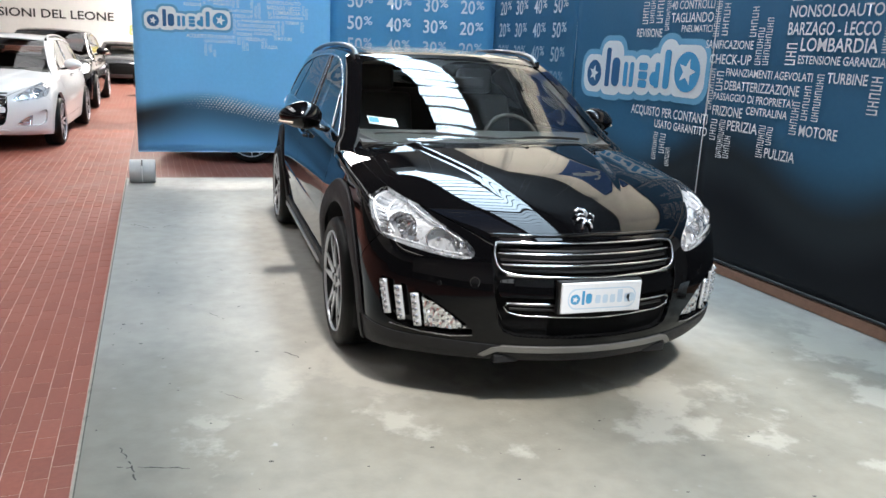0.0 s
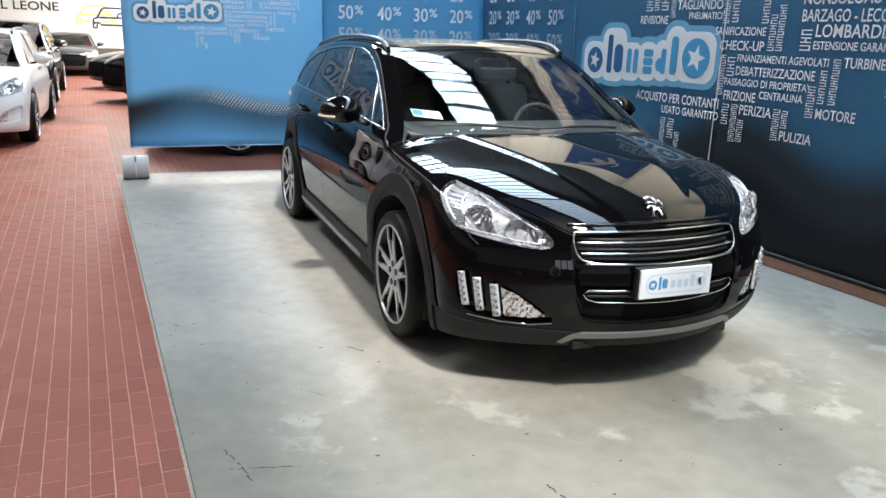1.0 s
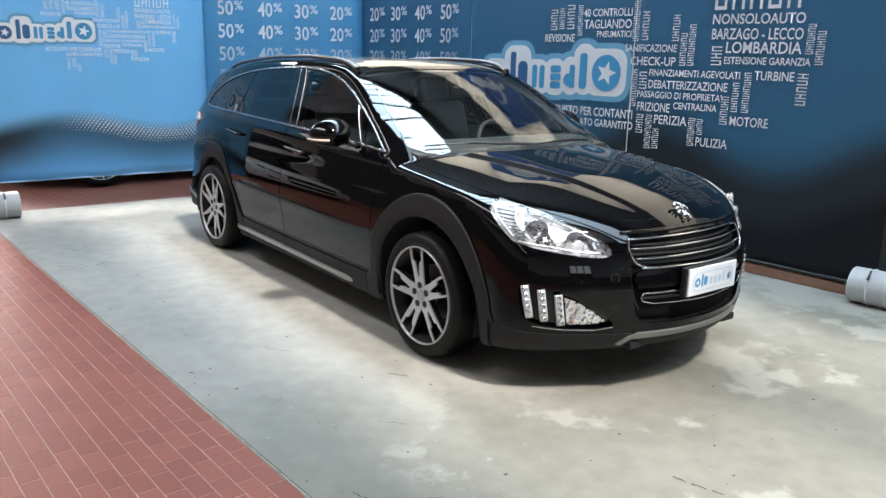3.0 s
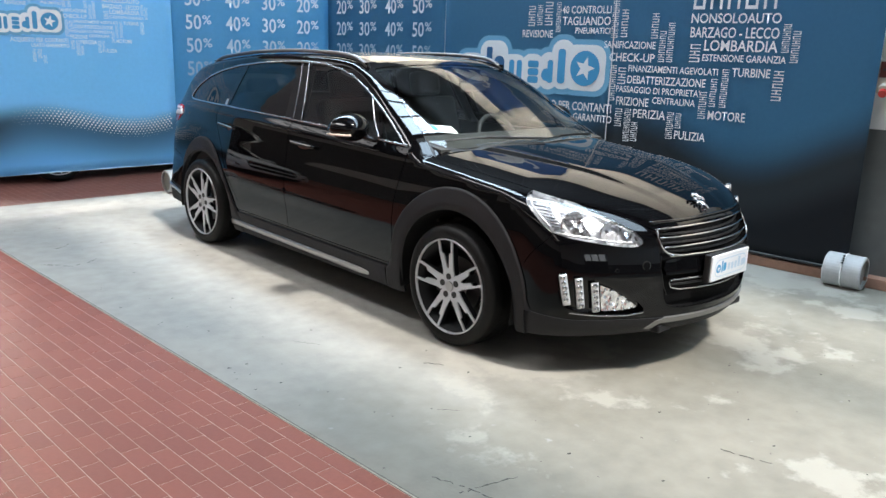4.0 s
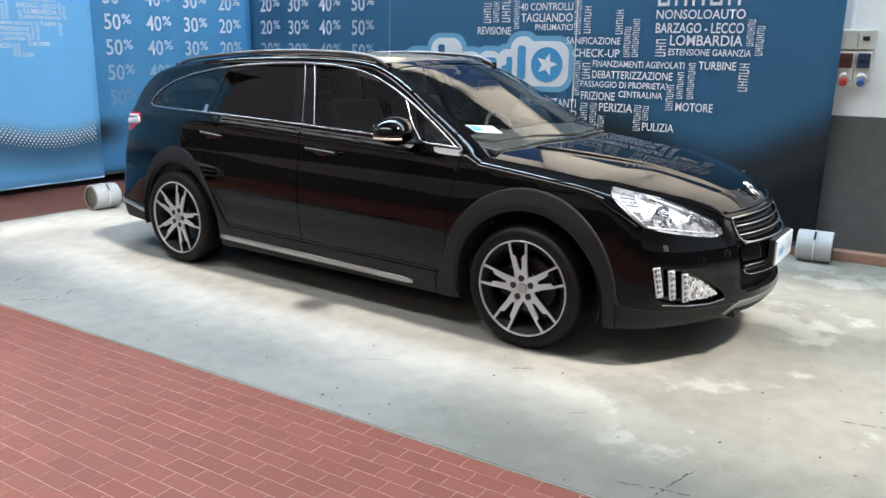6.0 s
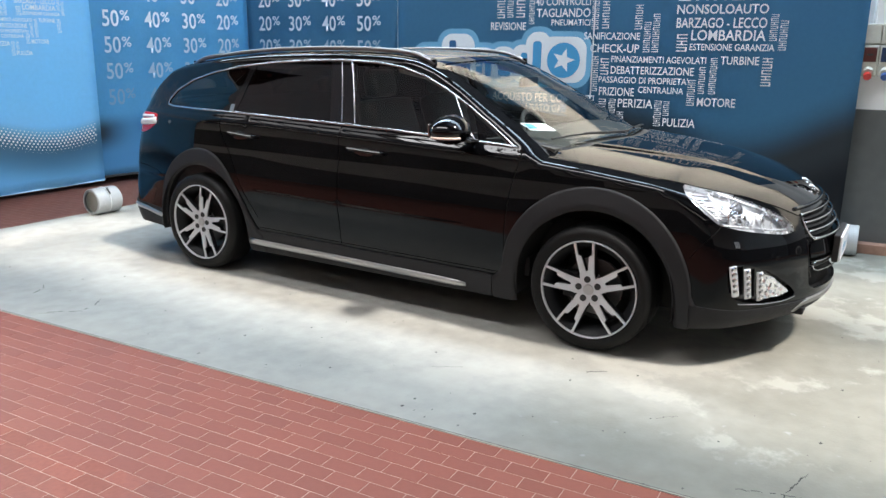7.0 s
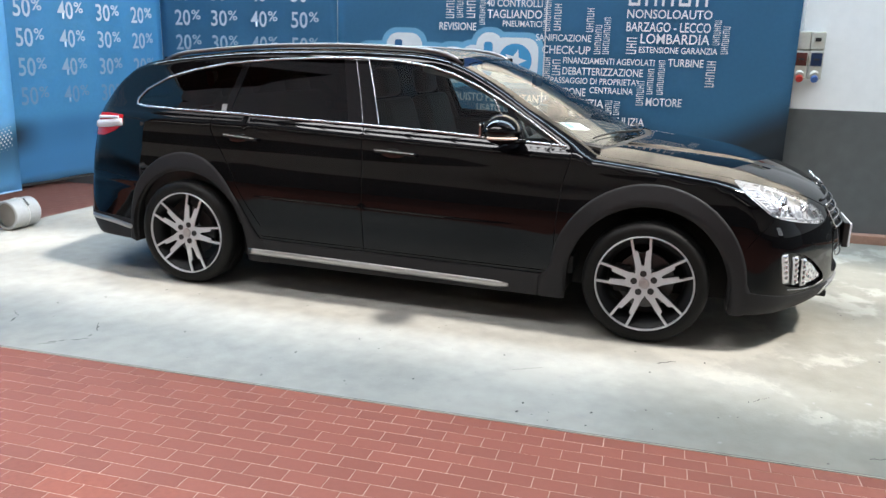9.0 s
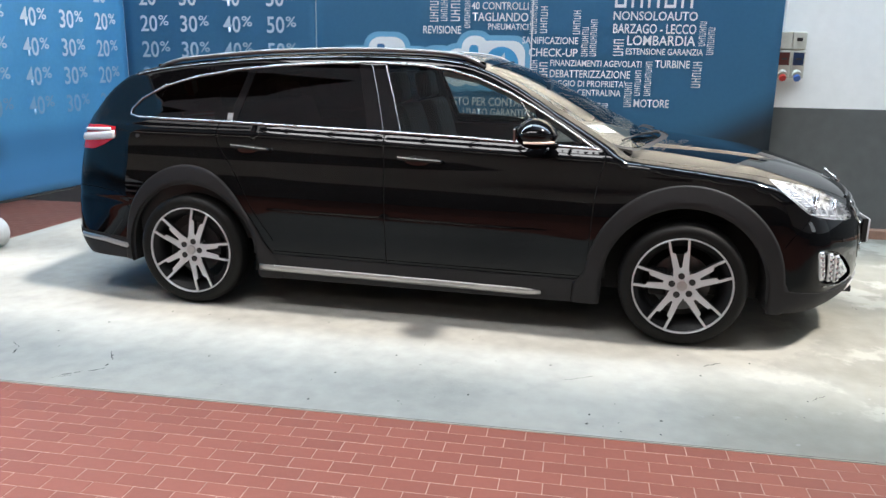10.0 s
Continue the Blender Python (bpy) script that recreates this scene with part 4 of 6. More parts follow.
def shell(name, P, N, T, sides=(1,), rim=0.012, cx=0.0, holes_ok=True):
    """A panel mesh from places, normals and triangles, with its border turned inwards; sides: 1 as given, -1 mirrored."""
    used = np.unique(T)
    remap = np.full(len(P), -1)
    remap[used] = np.arange(len(used))
    T = remap[T]
    P, N = P[used], N[used]
    verts, faces, norms = [], [], []
    fn = np.cross(P[T[:, 1]] - P[T[:, 0]], P[T[:, 2]] - P[T[:, 0]])
    flip = (fn * N[T[:, 0]]).sum(1) < 0
    T = np.where(flip[:, None], T[:, ::-1], T)
    cnt = {}
    for t in T:
        for i in range(3):
            cnt[(t[i], t[(i + 1) % 3])] = 1
    border = [e for e in cnt if (e[1], e[0]) not in cnt and not (abs(P[e[0]][0]) < 0.002 and abs(P[e[1]][0]) < 0.002)]
    for sd in sides:
        S = np.array([sd, 1, 1])
        o = len(verts)
        verts += (P * S).tolist()
        norms += (N * S).tolist()
        faces += ((T if sd == 1 else T[:, ::-1]) + o).tolist()
        if rim:
            for a, b in border:
                qa, qb = P[a] * S, P[b] * S
                ia, ib = qa - N[a] * S * rim, qb - N[b] * S * rim
                k = len(verts)
                q = [qa, ia, ib, qb] if sd == 1 else [qa, qb, ib, ia]
                nn = np.cross(q[1] - q[0], q[2] - q[0])
                ln = np.linalg.norm(nn)
                if ln < 1e-12:
                    continue
                verts += [v.tolist() for v in q]
                norms += [(nn / ln).tolist()] * 4
                faces.append((k, k + 1, k + 2, k + 3))
    me = bpy.data.meshes.new(name)
    me.from_pydata(verts, [], faces)
    me.polygons.foreach_set("use_smooth", [True] * len(me.polygons))
    me.update()
    me.normals_split_custom_set_from_vertices(norms)
    return me


# border between the flank and the top, in plan from the tail forward
EDGE = [(0.0, 3.70), (0.40, 3.675), (0.57, 3.60), (0.595, 3.45), (0.60, 3.2), (0.60, 2.4), (0.60, 1.6), (0.602, 1.3), (0.615, 1.1), (0.64, 0.92), (0.675, 0.74), (0.712, 0.56), (0.745, 0.40),
        (0.795, 0.30), (0.805, 0.1), (0.795, -0.2), (0.765, -0.42), (0.68, -0.60), (0.565, -0.755), (0.465, -0.86), (0.40, -0.905), (0.2, -0.945), (0.0, -0.955)]
EDGE = resample(soften(EDGE, 2, False), 0.025, False)
EDGE3, _ = top_surface([p[0] for p in EDGE], [p[1] for p in EDGE])
EDGE_S = [(way(p[0], p[1]), p[2]) for p in EDGE3]
S_END, S_NOSE = CR + Q + CU, CF - Q - CU
FOOT = [(S_NOSE, 0.235), (-1.35, 0.235), (-1.0, 0.222), (-0.62, 0.215), (-0.4, 0.20), (0.3, 0.186), (2.5, 0.19), (3.2, 0.23), (3.7, 0.26), (S_END, 0.27)]
FLANK = EDGE_S[::1] + FOOT
FLANK[0], FLANK[len(EDGE_S) - 1] = (S_END, EDGE_S[0][1]), (S_NOSE, EDGE_S[-1][1])


def arc(cy, cz, r, a0, a1, n=28, ry=None):
    return [(cy + r * math.cos(radians(a0 + (a1 - a0) * i / n)), cz + (ry or r) * math.sin(radians(a0 + (a1 - a0) * i / n))) for i in range(n + 1)]


WB, WZ = 2.817, 0.329
WELL_F = [(0.425, 0.10)] + arc(0.0, WZ - 0.01, 0.418, 0, 180) + [(-0.44, 0.10)]
WELL_R = [(WB + 0.395, 0.10)] + arc(WB - 0.002, WZ - 0.01, 0.402, 0, 180) + [(WB - 0.410, 0.10)]
ARCH_F = [(0.58, 0.10), (0.57, 0.30), (0.532, 0.335)] + arc(0.0, WZ + 0.01, 0.508, 4, 176, 44, 0.516) + [(-0.530, 0.33), (-0.57, 0.28), (-0.59, 0.10)]
ARCH_R_LINE = [(WB + 0.475, 0.10), (WB + 0.462, 0.36), (WB + 0.440, 0.50), (WB + 0.382, 0.63), (WB + 0.258, 0.760), (WB + 0.085, 0.836), (WB - 0.095, 0.832), (WB - 0.252, 0.735), (WB - 0.375, 0.565), (WB - 0.468, 0.392), (WB - 0.52, 0.325), (WB - 0.56, 0.30), (WB - 0.58, 0.10)]
ARCH_R = soften(ARCH_R_LINE, 3, False)
RING_F = arc(0.0, WZ + 0.01, 0.494, 2, 178, 44, 0.502)
RING_R = soften([(WB + (y - WB) * 0.972, z - 0.013) for y, z in ARCH_R_LINE[1:10]], 3, False)
SILL = [(0.54, 0.10), (0.54, 0.315), (1.5, 0.325), (2.34, 0.335), (2.34, 0.10)]
DLO = [(0.467, 1.008), (0.95, 1.030), (1.26, 1.044), (1.65, 1.056), (2.05, 1.066), (2.54, 1.078), (2.965, 1.082), (3.20, 1.086), (3.262, 1.10), (3.262, 1.14), (3.20, 1.205), (3.05, 1.282), (2.85, 1.338), (2.6, 1.384), (2.31, 1.415), (2.03, 1.432), (1.76, 1.441),
       (1.5, 1.432), (1.304, 1.408), (1.144, 1.366), (0.985, 1.302), (0.83, 1.224), (0.68, 1.138), (0.55, 1.058), (0.49, 1.020)]


def shrink(poly, d):
    out, n = [], len(poly)
    for i in range(n):
        a, b = poly[i - 1], poly[(i + 1) % n]
        L = math.hypot(b[0] - a[0], b[1] - a[1])
        out.append((poly[i][0] - (b[1] - a[1]) / L * d, poly[i][1] + (b[0] - a[0]) / L * d))
    return out


DLO_IN = shrink(DLO, 0.014)


def slice_poly(poly, x0, x1):
    """The stretch of a polygon between two upright lines that lean by their own foot and head."""
    q = resample(poly, 0.01)
    def line(x, z):
        return x[0] + (x[1] - x[0]) * (z - 1.03) / 0.4
    keep = [p for p in q if line(x0, p[1]) <= p[0] <= line(x1, p[1])]
    return keep


GL_QUARTER = slice_poly(DLO_IN, (2.60, 2.495), (9, 9))
GL_REAR = slice_poly(DLO_IN, (1.735, 1.835), (2.56, 2.455))
GL_FRONT = slice_poly(DLO_IN, (0.745, 0.93), (1.545, 1.69))
GL_CORNER = slice_poly(DLO_IN, (-9, -9), (0.715, 0.90))

hl = lambda u, y, z: (way(u, y), z)
HEAD = [hl(0.862, -0.375, 0.902), hl(0.80, -0.47, 0.888), hl(0.72, -0.585, 0.858), hl(0.62, -0.715, 0.805), hl(0.53, -0.82, 0.748), hl(0.495, -0.865, 0.705), hl(0.50, -0.87, 0.672), hl(0.56, -0.85, 0.662), hl(0.66, -0.79, 0.675), hl(0.76, -0.70, 0.695), hl(0.835, -0.60, 0.722), hl(0.85, -0.565, 0.745), hl(0.868, -0.45, 0.835)]
HEAD = soften(HEAD, 1)
FOGS = [hl(0.875, -0.655, 0.552), hl(0.80, -0.715, 0.545), hl(0.70, -0.79, 0.512), hl(0.60, -0.85, 0.45), hl(0.50, -0.90, 0.375), hl(0.50, -0.90, 0.345), hl(0.58, -0.87, 0.335), hl(0.72, -0.80, 0.34), hl(0.83, -0.715, 0.36), hl(0.86, -0.67, 0.40)]
FOGS = soften(FOGS, 1)
UPPER_GRILLE = soften([hl(0.435, -0.93, 0.752), hl(0.2, -0.98, 0.752), (S_NOSE - 0.2, 0.752), (S_NOSE - 0.2, 0.348), hl(0.2, -1.03, 0.348), hl(0.375, -0.99, 0.355), hl(0.415, -0.97, 0.42), hl(0.44, -0.95, 0.62)], 1)
CHIN = [(S_NOSE - 0.01, 0.10), (S_NOSE - 0.01, 0.308), hl(0.38, -1.0, 0.308), hl(0.48, -0.955, 0.310), hl(0.62, -0.87, 0.312), hl(0.80, -0.74, 0.312), hl(0.885, -0.58, 0.325), (-0.50, 0.33), (-0.50, 0.10)]
SKID = [(S_NOSE - 0.01, 0.286), (S_NOSE - 0.01, 0.310), hl(0.38, -1.0, 0.310), hl(0.425, -0.975, 0.298), hl(0.475, -0.95, 0.258), hl(0.45, -0.96, 0.250), hl(0.40, -0.985, 0.282)]
TAILLAMP = [(3.36, 0.965), (3.36, 1.03), (3.50, 1.035), (3.72, 1.03), (3.95, 1.01), (3.95, 0.90), (3.70, 0.885), (3.56, 0.89), (3.46, 0.92)]
REARCLAD = [(3.24, 0.10), (3.24, 0.36), (3.40, 0.375), (3.8, 0.40), (S_END + 0.01, 0.40), (S_END + 0.01, 0.10)]
gap = 0.0028
SEAM_B = strip([(1.615, 0.30), (1.62, 0.60), (1.63, 0.85), (1.645, 1.05)], gap)
SEAM_A = strip(soften([(0.50, 0.34), (0.49, 0.60), (0.475, 0.82), (0.43, 0.97), (0.445, 1.005)], 2, False), gap)
SEAM_C = strip(soften([(2.30, 0.42), (2.42, 0.60), (2.52, 0.80), (2.62, 0.93), (2.655, 1.0), (2.645, 1.078)], 2, False), gap)
SEAM_LOW = strip([(0.50, 0.335), (1.5, 0.345), (2.30, 0.355)], gap)
SEAM_BUMPER = strip(soften([(-0.485, 0.56), (-0.52, 0.62), (-0.60, 0.70), (-0.615, 0.725)], 2, False), 0.002)
SEAM_TAILB = strip([(3.23, 0.60), (3.32, 0.64), (3.5, 0.66), (3.8, 0.66)], 0.002)
DOOR_F = [(0.49, 0.345), (1.615, 0.355), (1.62, 0.60), (1.63, 0.85), (1.645, 1.05), (1.0, 1.03), (0.46, 1.0), (0.43, 0.97), (0.475, 0.82), (0.49, 0.6)]
DOOR_R = [(1.615, 0.355), (2.28, 0.362), (2.42, 0.60), (2.52, 0.80), (2.62, 0.93), (2.655, 1.0), (2.645, 1.078), (2.05, 1.066), (1.645, 1.055), (1.63, 0.85), (1.62, 0.60)]

REGIONS = [("well", WELL_F), ("well", WELL_R), ("glass_q", GL_QUARTER), ("glass_r", GL_REAR), ("glass_f", GL_FRONT), ("glass_c", GL_CORNER), ("pillar", DLO),
           ("head", HEAD), ("fogs", FOGS), ("mouth", UPPER_GRILLE), ("skid", SKID), ("chin", CHIN), ("arch_f", RING_F), ("arch_r", RING_R), ("arch_f", ARCH_F), ("arch_r", ARCH_R), ("sill", SILL), ("tail", TAILLAMP), ("rearclad", REARCLAD),
           ("seam_a", SEAM_A), ("seam_b", SEAM_B), ("seam_c", SEAM_C), ("seam_l", SEAM_LOW), ("seam_n", SEAM_BUMPER), ("seam_t", SEAM_TAILB), ("door_f", DOOR_F), ("door_r", DOOR_R)]


def to_line(P, line):
    """Distance of places from a line of points."""
    d = np.full(len(P), 9.0)
    for a, b in zip(np.array(line[:-1]), np.array(line[1:])):
        t = np.clip(((P - a) @ (b - a)) / max((b - a) @ (b - a), 1e-12), 0, 1)
        d = np.minimum(d, np.linalg.norm(P - a - t[:, None] * (b - a), axis=1))
    return d


def cladding(P2, P3, N3, outer, inner, hub):
    """Lifts a wheel arch's band off the body, with rounded outer and inner borders."""
    do, di = to_line(P2, outer), to_line(P2, inner)
    eo, ei = np.clip(1 - do / 0.014, 0, 1), np.clip(1 - di / 0.030, 0, 1)
    away = P2 - np.array(hub)
    away = away / np.maximum(np.linalg.norm(away, axis=1), 1e-6)[:, None]
    away = np.stack([np.zeros(len(P2)), away[:, 0], away[:, 1]], 1)
    P = P3 + N3 * (0.016 - 0.010 * eo ** 2 - 0.012 * ei ** 2)[:, None]
    N = N3 + away * (1.3 * eo - 0.8 * ei)[:, None]
    return P, N / np.linalg.norm(N, axis=1)[:, None]


def line_on_flank(line, off=0.0, step=0.02, closed=False):
    q = resample(line, step, closed)
    return wrap_surface([p[0] for p in q], [p[1] for p in q], off)


def mirror(p, sd):
    return [(sd * a, b, c) for a, b, c in p]


def wheel_meshes():
    """Meshes of one road wheel about the origin, its face towards -x."""
    out = {}
    R, r_in = 0.3305, 0.257
    prof = [(0.205, r_in - 0.03), (0.012, r_in - 0.004), (0.004, r_in + 0.006), (-0.002, r_in + 0.020), (-0.004, 0.293), (0.004, 0.311), (0.016, 0.323), (0.030, 0.3285), (0.12, R), (0.205, 0.3285), (0.222, 0.317), (0.228, 0.295), (0.222, r_in)]
    n = 72
    bm = bmesh.new()
    rings = [[bm.verts.new((x, r * math.cos(2 * math.pi * k / n), r * math.sin(2 * math.pi * k / n))) for k in range(n)] for x, r in prof]
    for a, b in zip(rings, rings[1:]):
        for k in range(n):
            bm.faces.new((a[k], a[(k + 1) % n], b[(k + 1) % n], b[k]))
    bmesh.ops.recalc_face_normals(bm, faces=bm.faces[:])
    out["tyre"] = mesh_of(bm, "tyre", True)
    # tread blocks: shoulder and centre rows
    bm = bmesh.new()
    for row, (x0, x1) in enumerate(((0.022, 0.062), (0.070, 0.106), (0.114, 0.150), (0.158, 0.200))):
        for k in range(60):
            a0 = 2 * math.pi * (k + 0.5 * (row % 2)) / 60
            a1 = a0 + 2 * math.pi / 60 * 0.82
            sk = 0.012 if row < 2 else -0.012
            ri = 0.325 if row in (0, 3) else 0.327
            ro = 0.3285 if row in (0, 3) else 0.3310
            q = []
            for rr in (ri, ro):
                for x, a in ((x0, a0), (x1, a0 + sk), (x1, a1 + sk), (x0, a1)):
                    q.append(bm.verts.new((x, (rr - (0.004 if x == 0.022 else 0)) * math.cos(a), (rr - (0.004 if x == 0.022 else 0)) * math.sin(a))))
            bm.faces.new(q[4:])
            for i in range(4):
                bm.faces.new((q[i], q[(i + 1) % 4], q[4 + (i + 1) % 4], q[4 + i]))
    bmesh.ops.recalc_face_normals(bm, faces=bm.faces[:])
    out["tread"] = mesh_of(bm, "tread")
    # rim: barrel and bright flange
    bm = bmesh.new()
    prof = [(0.20, 0.235), (0.16, 0.20), (0.06, 0.205), (0.025, 0.232), (0.010, 0.248)]
    rings = [[bm.verts.new((x, r * math.cos(2 * math.pi * k / n), r * math.sin(2 * math.pi * k / n))) for k in range(n)] for x, r in prof]
    for a, b in zip(rings, rings[1:]):
        for k in range(n):
            bm.faces.new((a[k], a[(k + 1) % n], b[(k + 1) % n], b[k]))
    bmesh.ops.recalc_face_normals(bm, faces=bm.faces[:])
    out["barrel"] = mesh_of(bm, "barrel", True)
    bm = bmesh.new()
    prof = [(0.012, 0.2490), (0.0, 0.2515), (-0.003, 0.2545), (0.002, 0.2580), (0.012, 0.260)]
    rings = [[bm.verts.new((x, r * math.cos(2 * math.pi * k / n), r * math.sin(2 * math.pi * k / n))) for k in range(n)] for x, r in prof]
    for a, b in zip(rings, rings[1:]):
        for k in range(n):
            bm.faces.new((a[k], a[(k + 1) % n], b[(k + 1) % n], b[k]))
    bmesh.ops.recalc_face_normals(bm, faces=bm.faces[:])
    out["flange"] = mesh_of(bm, "flange", True)
    # forked spoke: outline in the wheel's plane, pointing up; bright face over a dark flank
    def spoke(pts, x0, x1, inset):
        bm = bmesh.new()
        face_at = lambda r: x0 + 0.013 * max(0, min(1, (0.22 - r) / 0.16)) ** 1.3
        f_pts = [(face_at(math.hypot(a, b)), a, b) for a, b in pts]
        top = [bm.verts.new(p) for p in f_pts]
        bot = [bm.verts.new((p[0] + x1, a * (1 + inset * 0.02), b)) for p, (a, b) in zip(f_pts, pts)]
        bm.faces.new(top)
        for i in range(len(pts)):
            bm.faces.new((top[i], top[(i + 1) % len(pts)], bot[(i + 1) % len(pts)], bot[i]))
        bmesh.ops.recalc_face_normals(bm, faces=bm.faces[:])
        bmesh.ops.triangulate(bm, faces=[f for f in bm.faces if len(f.verts) > 4])
        return bm
    def fork(k):
        right = [(0.0, 0.096), (0.0070, 0.101), (0.0205, 0.172), (0.0235, 0.177), (0.0350, 0.180), (0.0380, 0.185), (0.0435, 0.2490), (0.0560, 0.2460), (0.0500, 0.185), (0.0410, 0.11), (0.0385, 0.084), (0.0410, 0.066), (0.034, 0.045)]
        return [(a * k, b) for a, b in right] + [(-a * k, b) for a, b in right[::-1][:-1]]
    out["spoke_face"] = mesh_of(spoke(fork(1.0), 0.004, 0.010, 0), "spoke")
    out["spoke_back"] = mesh_of(spoke(fork(1.06), 0.0125, 0.030, 0), "spoke_back")
    out["hub"] = mesh_of(join(rod((0.020, 0, 0), (0.070, 0, 0), 0.070, 0.078, seg=40), rod((0.0165, 0, 0), (0.022, 0, 0), 0.064, 0.070, seg=40)), "hub")
    out["cap"] = mesh_of(rod((0.011, 0, 0), (0.022, 0, 0), 0.026, 0.031, seg=32), "cap")
    out["nut"] = mesh_of(rod((0.0118, 0, 0.0), (0.030, 0, 0.0), 0.0172, 0.0180, seg=18), "nut")
    out["disc"] = mesh_of(rod((0.095, 0, 0), (0.118, 0, 0), 0.150, seg=48), "disc")
    out["caliper"] = mesh_of(box(0.07, 0.075, -0.075, 0.14, 0.165, 0.075, 0.015), "caliper")
    return out


WHEEL = wheel_meshes()


def wheel(parent, m, turn, dark=False):
    w = part("wheel", WHEEL["tyre"], M_TYRE, parent, "black tyre on a forked five-spoke alloy wheel", m=m)
    part("tread", WHEEL["tread"], M_TYRE, w)
    part("rim_barrel", WHEEL["barrel"], M_RIMDK, w)
    part("rim_flange", WHEEL["flange"], M_RIM, w, "bright machined rim lip")
    part("hub", WHEEL["hub"], M_RIM, w)
    part("centre_cap", WHEEL["cap"], M_SATIN, w)
    for k in range(5):
        a = turn + 72 * k
        part("spoke", WHEEL["spoke_face"], M_RIM, w, "bright machined forked spoke", m=pose(0, 0, 0, a))
        part("spoke_back", WHEEL["spoke_back"], M_RIMDK, w, m=pose(0, 0, 0, a))
        part("wheel_nut", WHEEL["nut"], M_BLACKPL, w, m=pose(0, 0, 0, a) @ pose(0, 0, 0.054))
    part("brake_disc", WHEEL["disc"], M_DISC, w)
    part("brake_caliper", WHEEL["caliper"], M_UNDER, w)
    return w


M_RAIL = mat("dark_satin_rail", (0.20, 0.20, 0.205), 0.30, metal=0.9, vary=0.05)


M_MESH = mat("black_grille_mesh", (0.004, 0.004, 0.0045), 0.75, spec=0.12, vary=0.2, bump=0.6, bscale=220)
M_SKID = mat("dull_silver_skid_paint", (0.26, 0.255, 0.25), 0.42, metal=0.7, vary=0.06)
M_LAMPBOWL = mat("lamp_bowl_silver", (0.70, 0.71, 0.73), 0.28, metal=0.62, vary=0.15, scale=20, fine=90, bump=0.6, bscale=60)
M_FACET = mat("crystal_facets", (0.86, 0.87, 0.90), 0.08, metal=0.95, vary=0.1, rvary=0.0)


def facets(outline, off, sd, step, depth, seed):
    """A crystal-cut plate on the flank: small flat faces, each at its own tilt."""
    dice = random.Random(seed)
    P, T = cut_sheet(outline, [], step)
    p, n = wrap_surface(P[:, 0], P[:, 1], off)
    bm = bmesh.new()
    vs = [bm.verts.new(((a[0] + d * b[0]) * sd, a[1] + d * b[1], a[2] + d * b[2])) for a, b, d in zip(p, n, [dice.uniform(-depth, depth) for _ in p])]
    for t in T[""]:
        bm.faces.new([vs[i] for i in t])
    bmesh.ops.recalc_face_normals(bm, faces=bm.faces[:])
    return bm


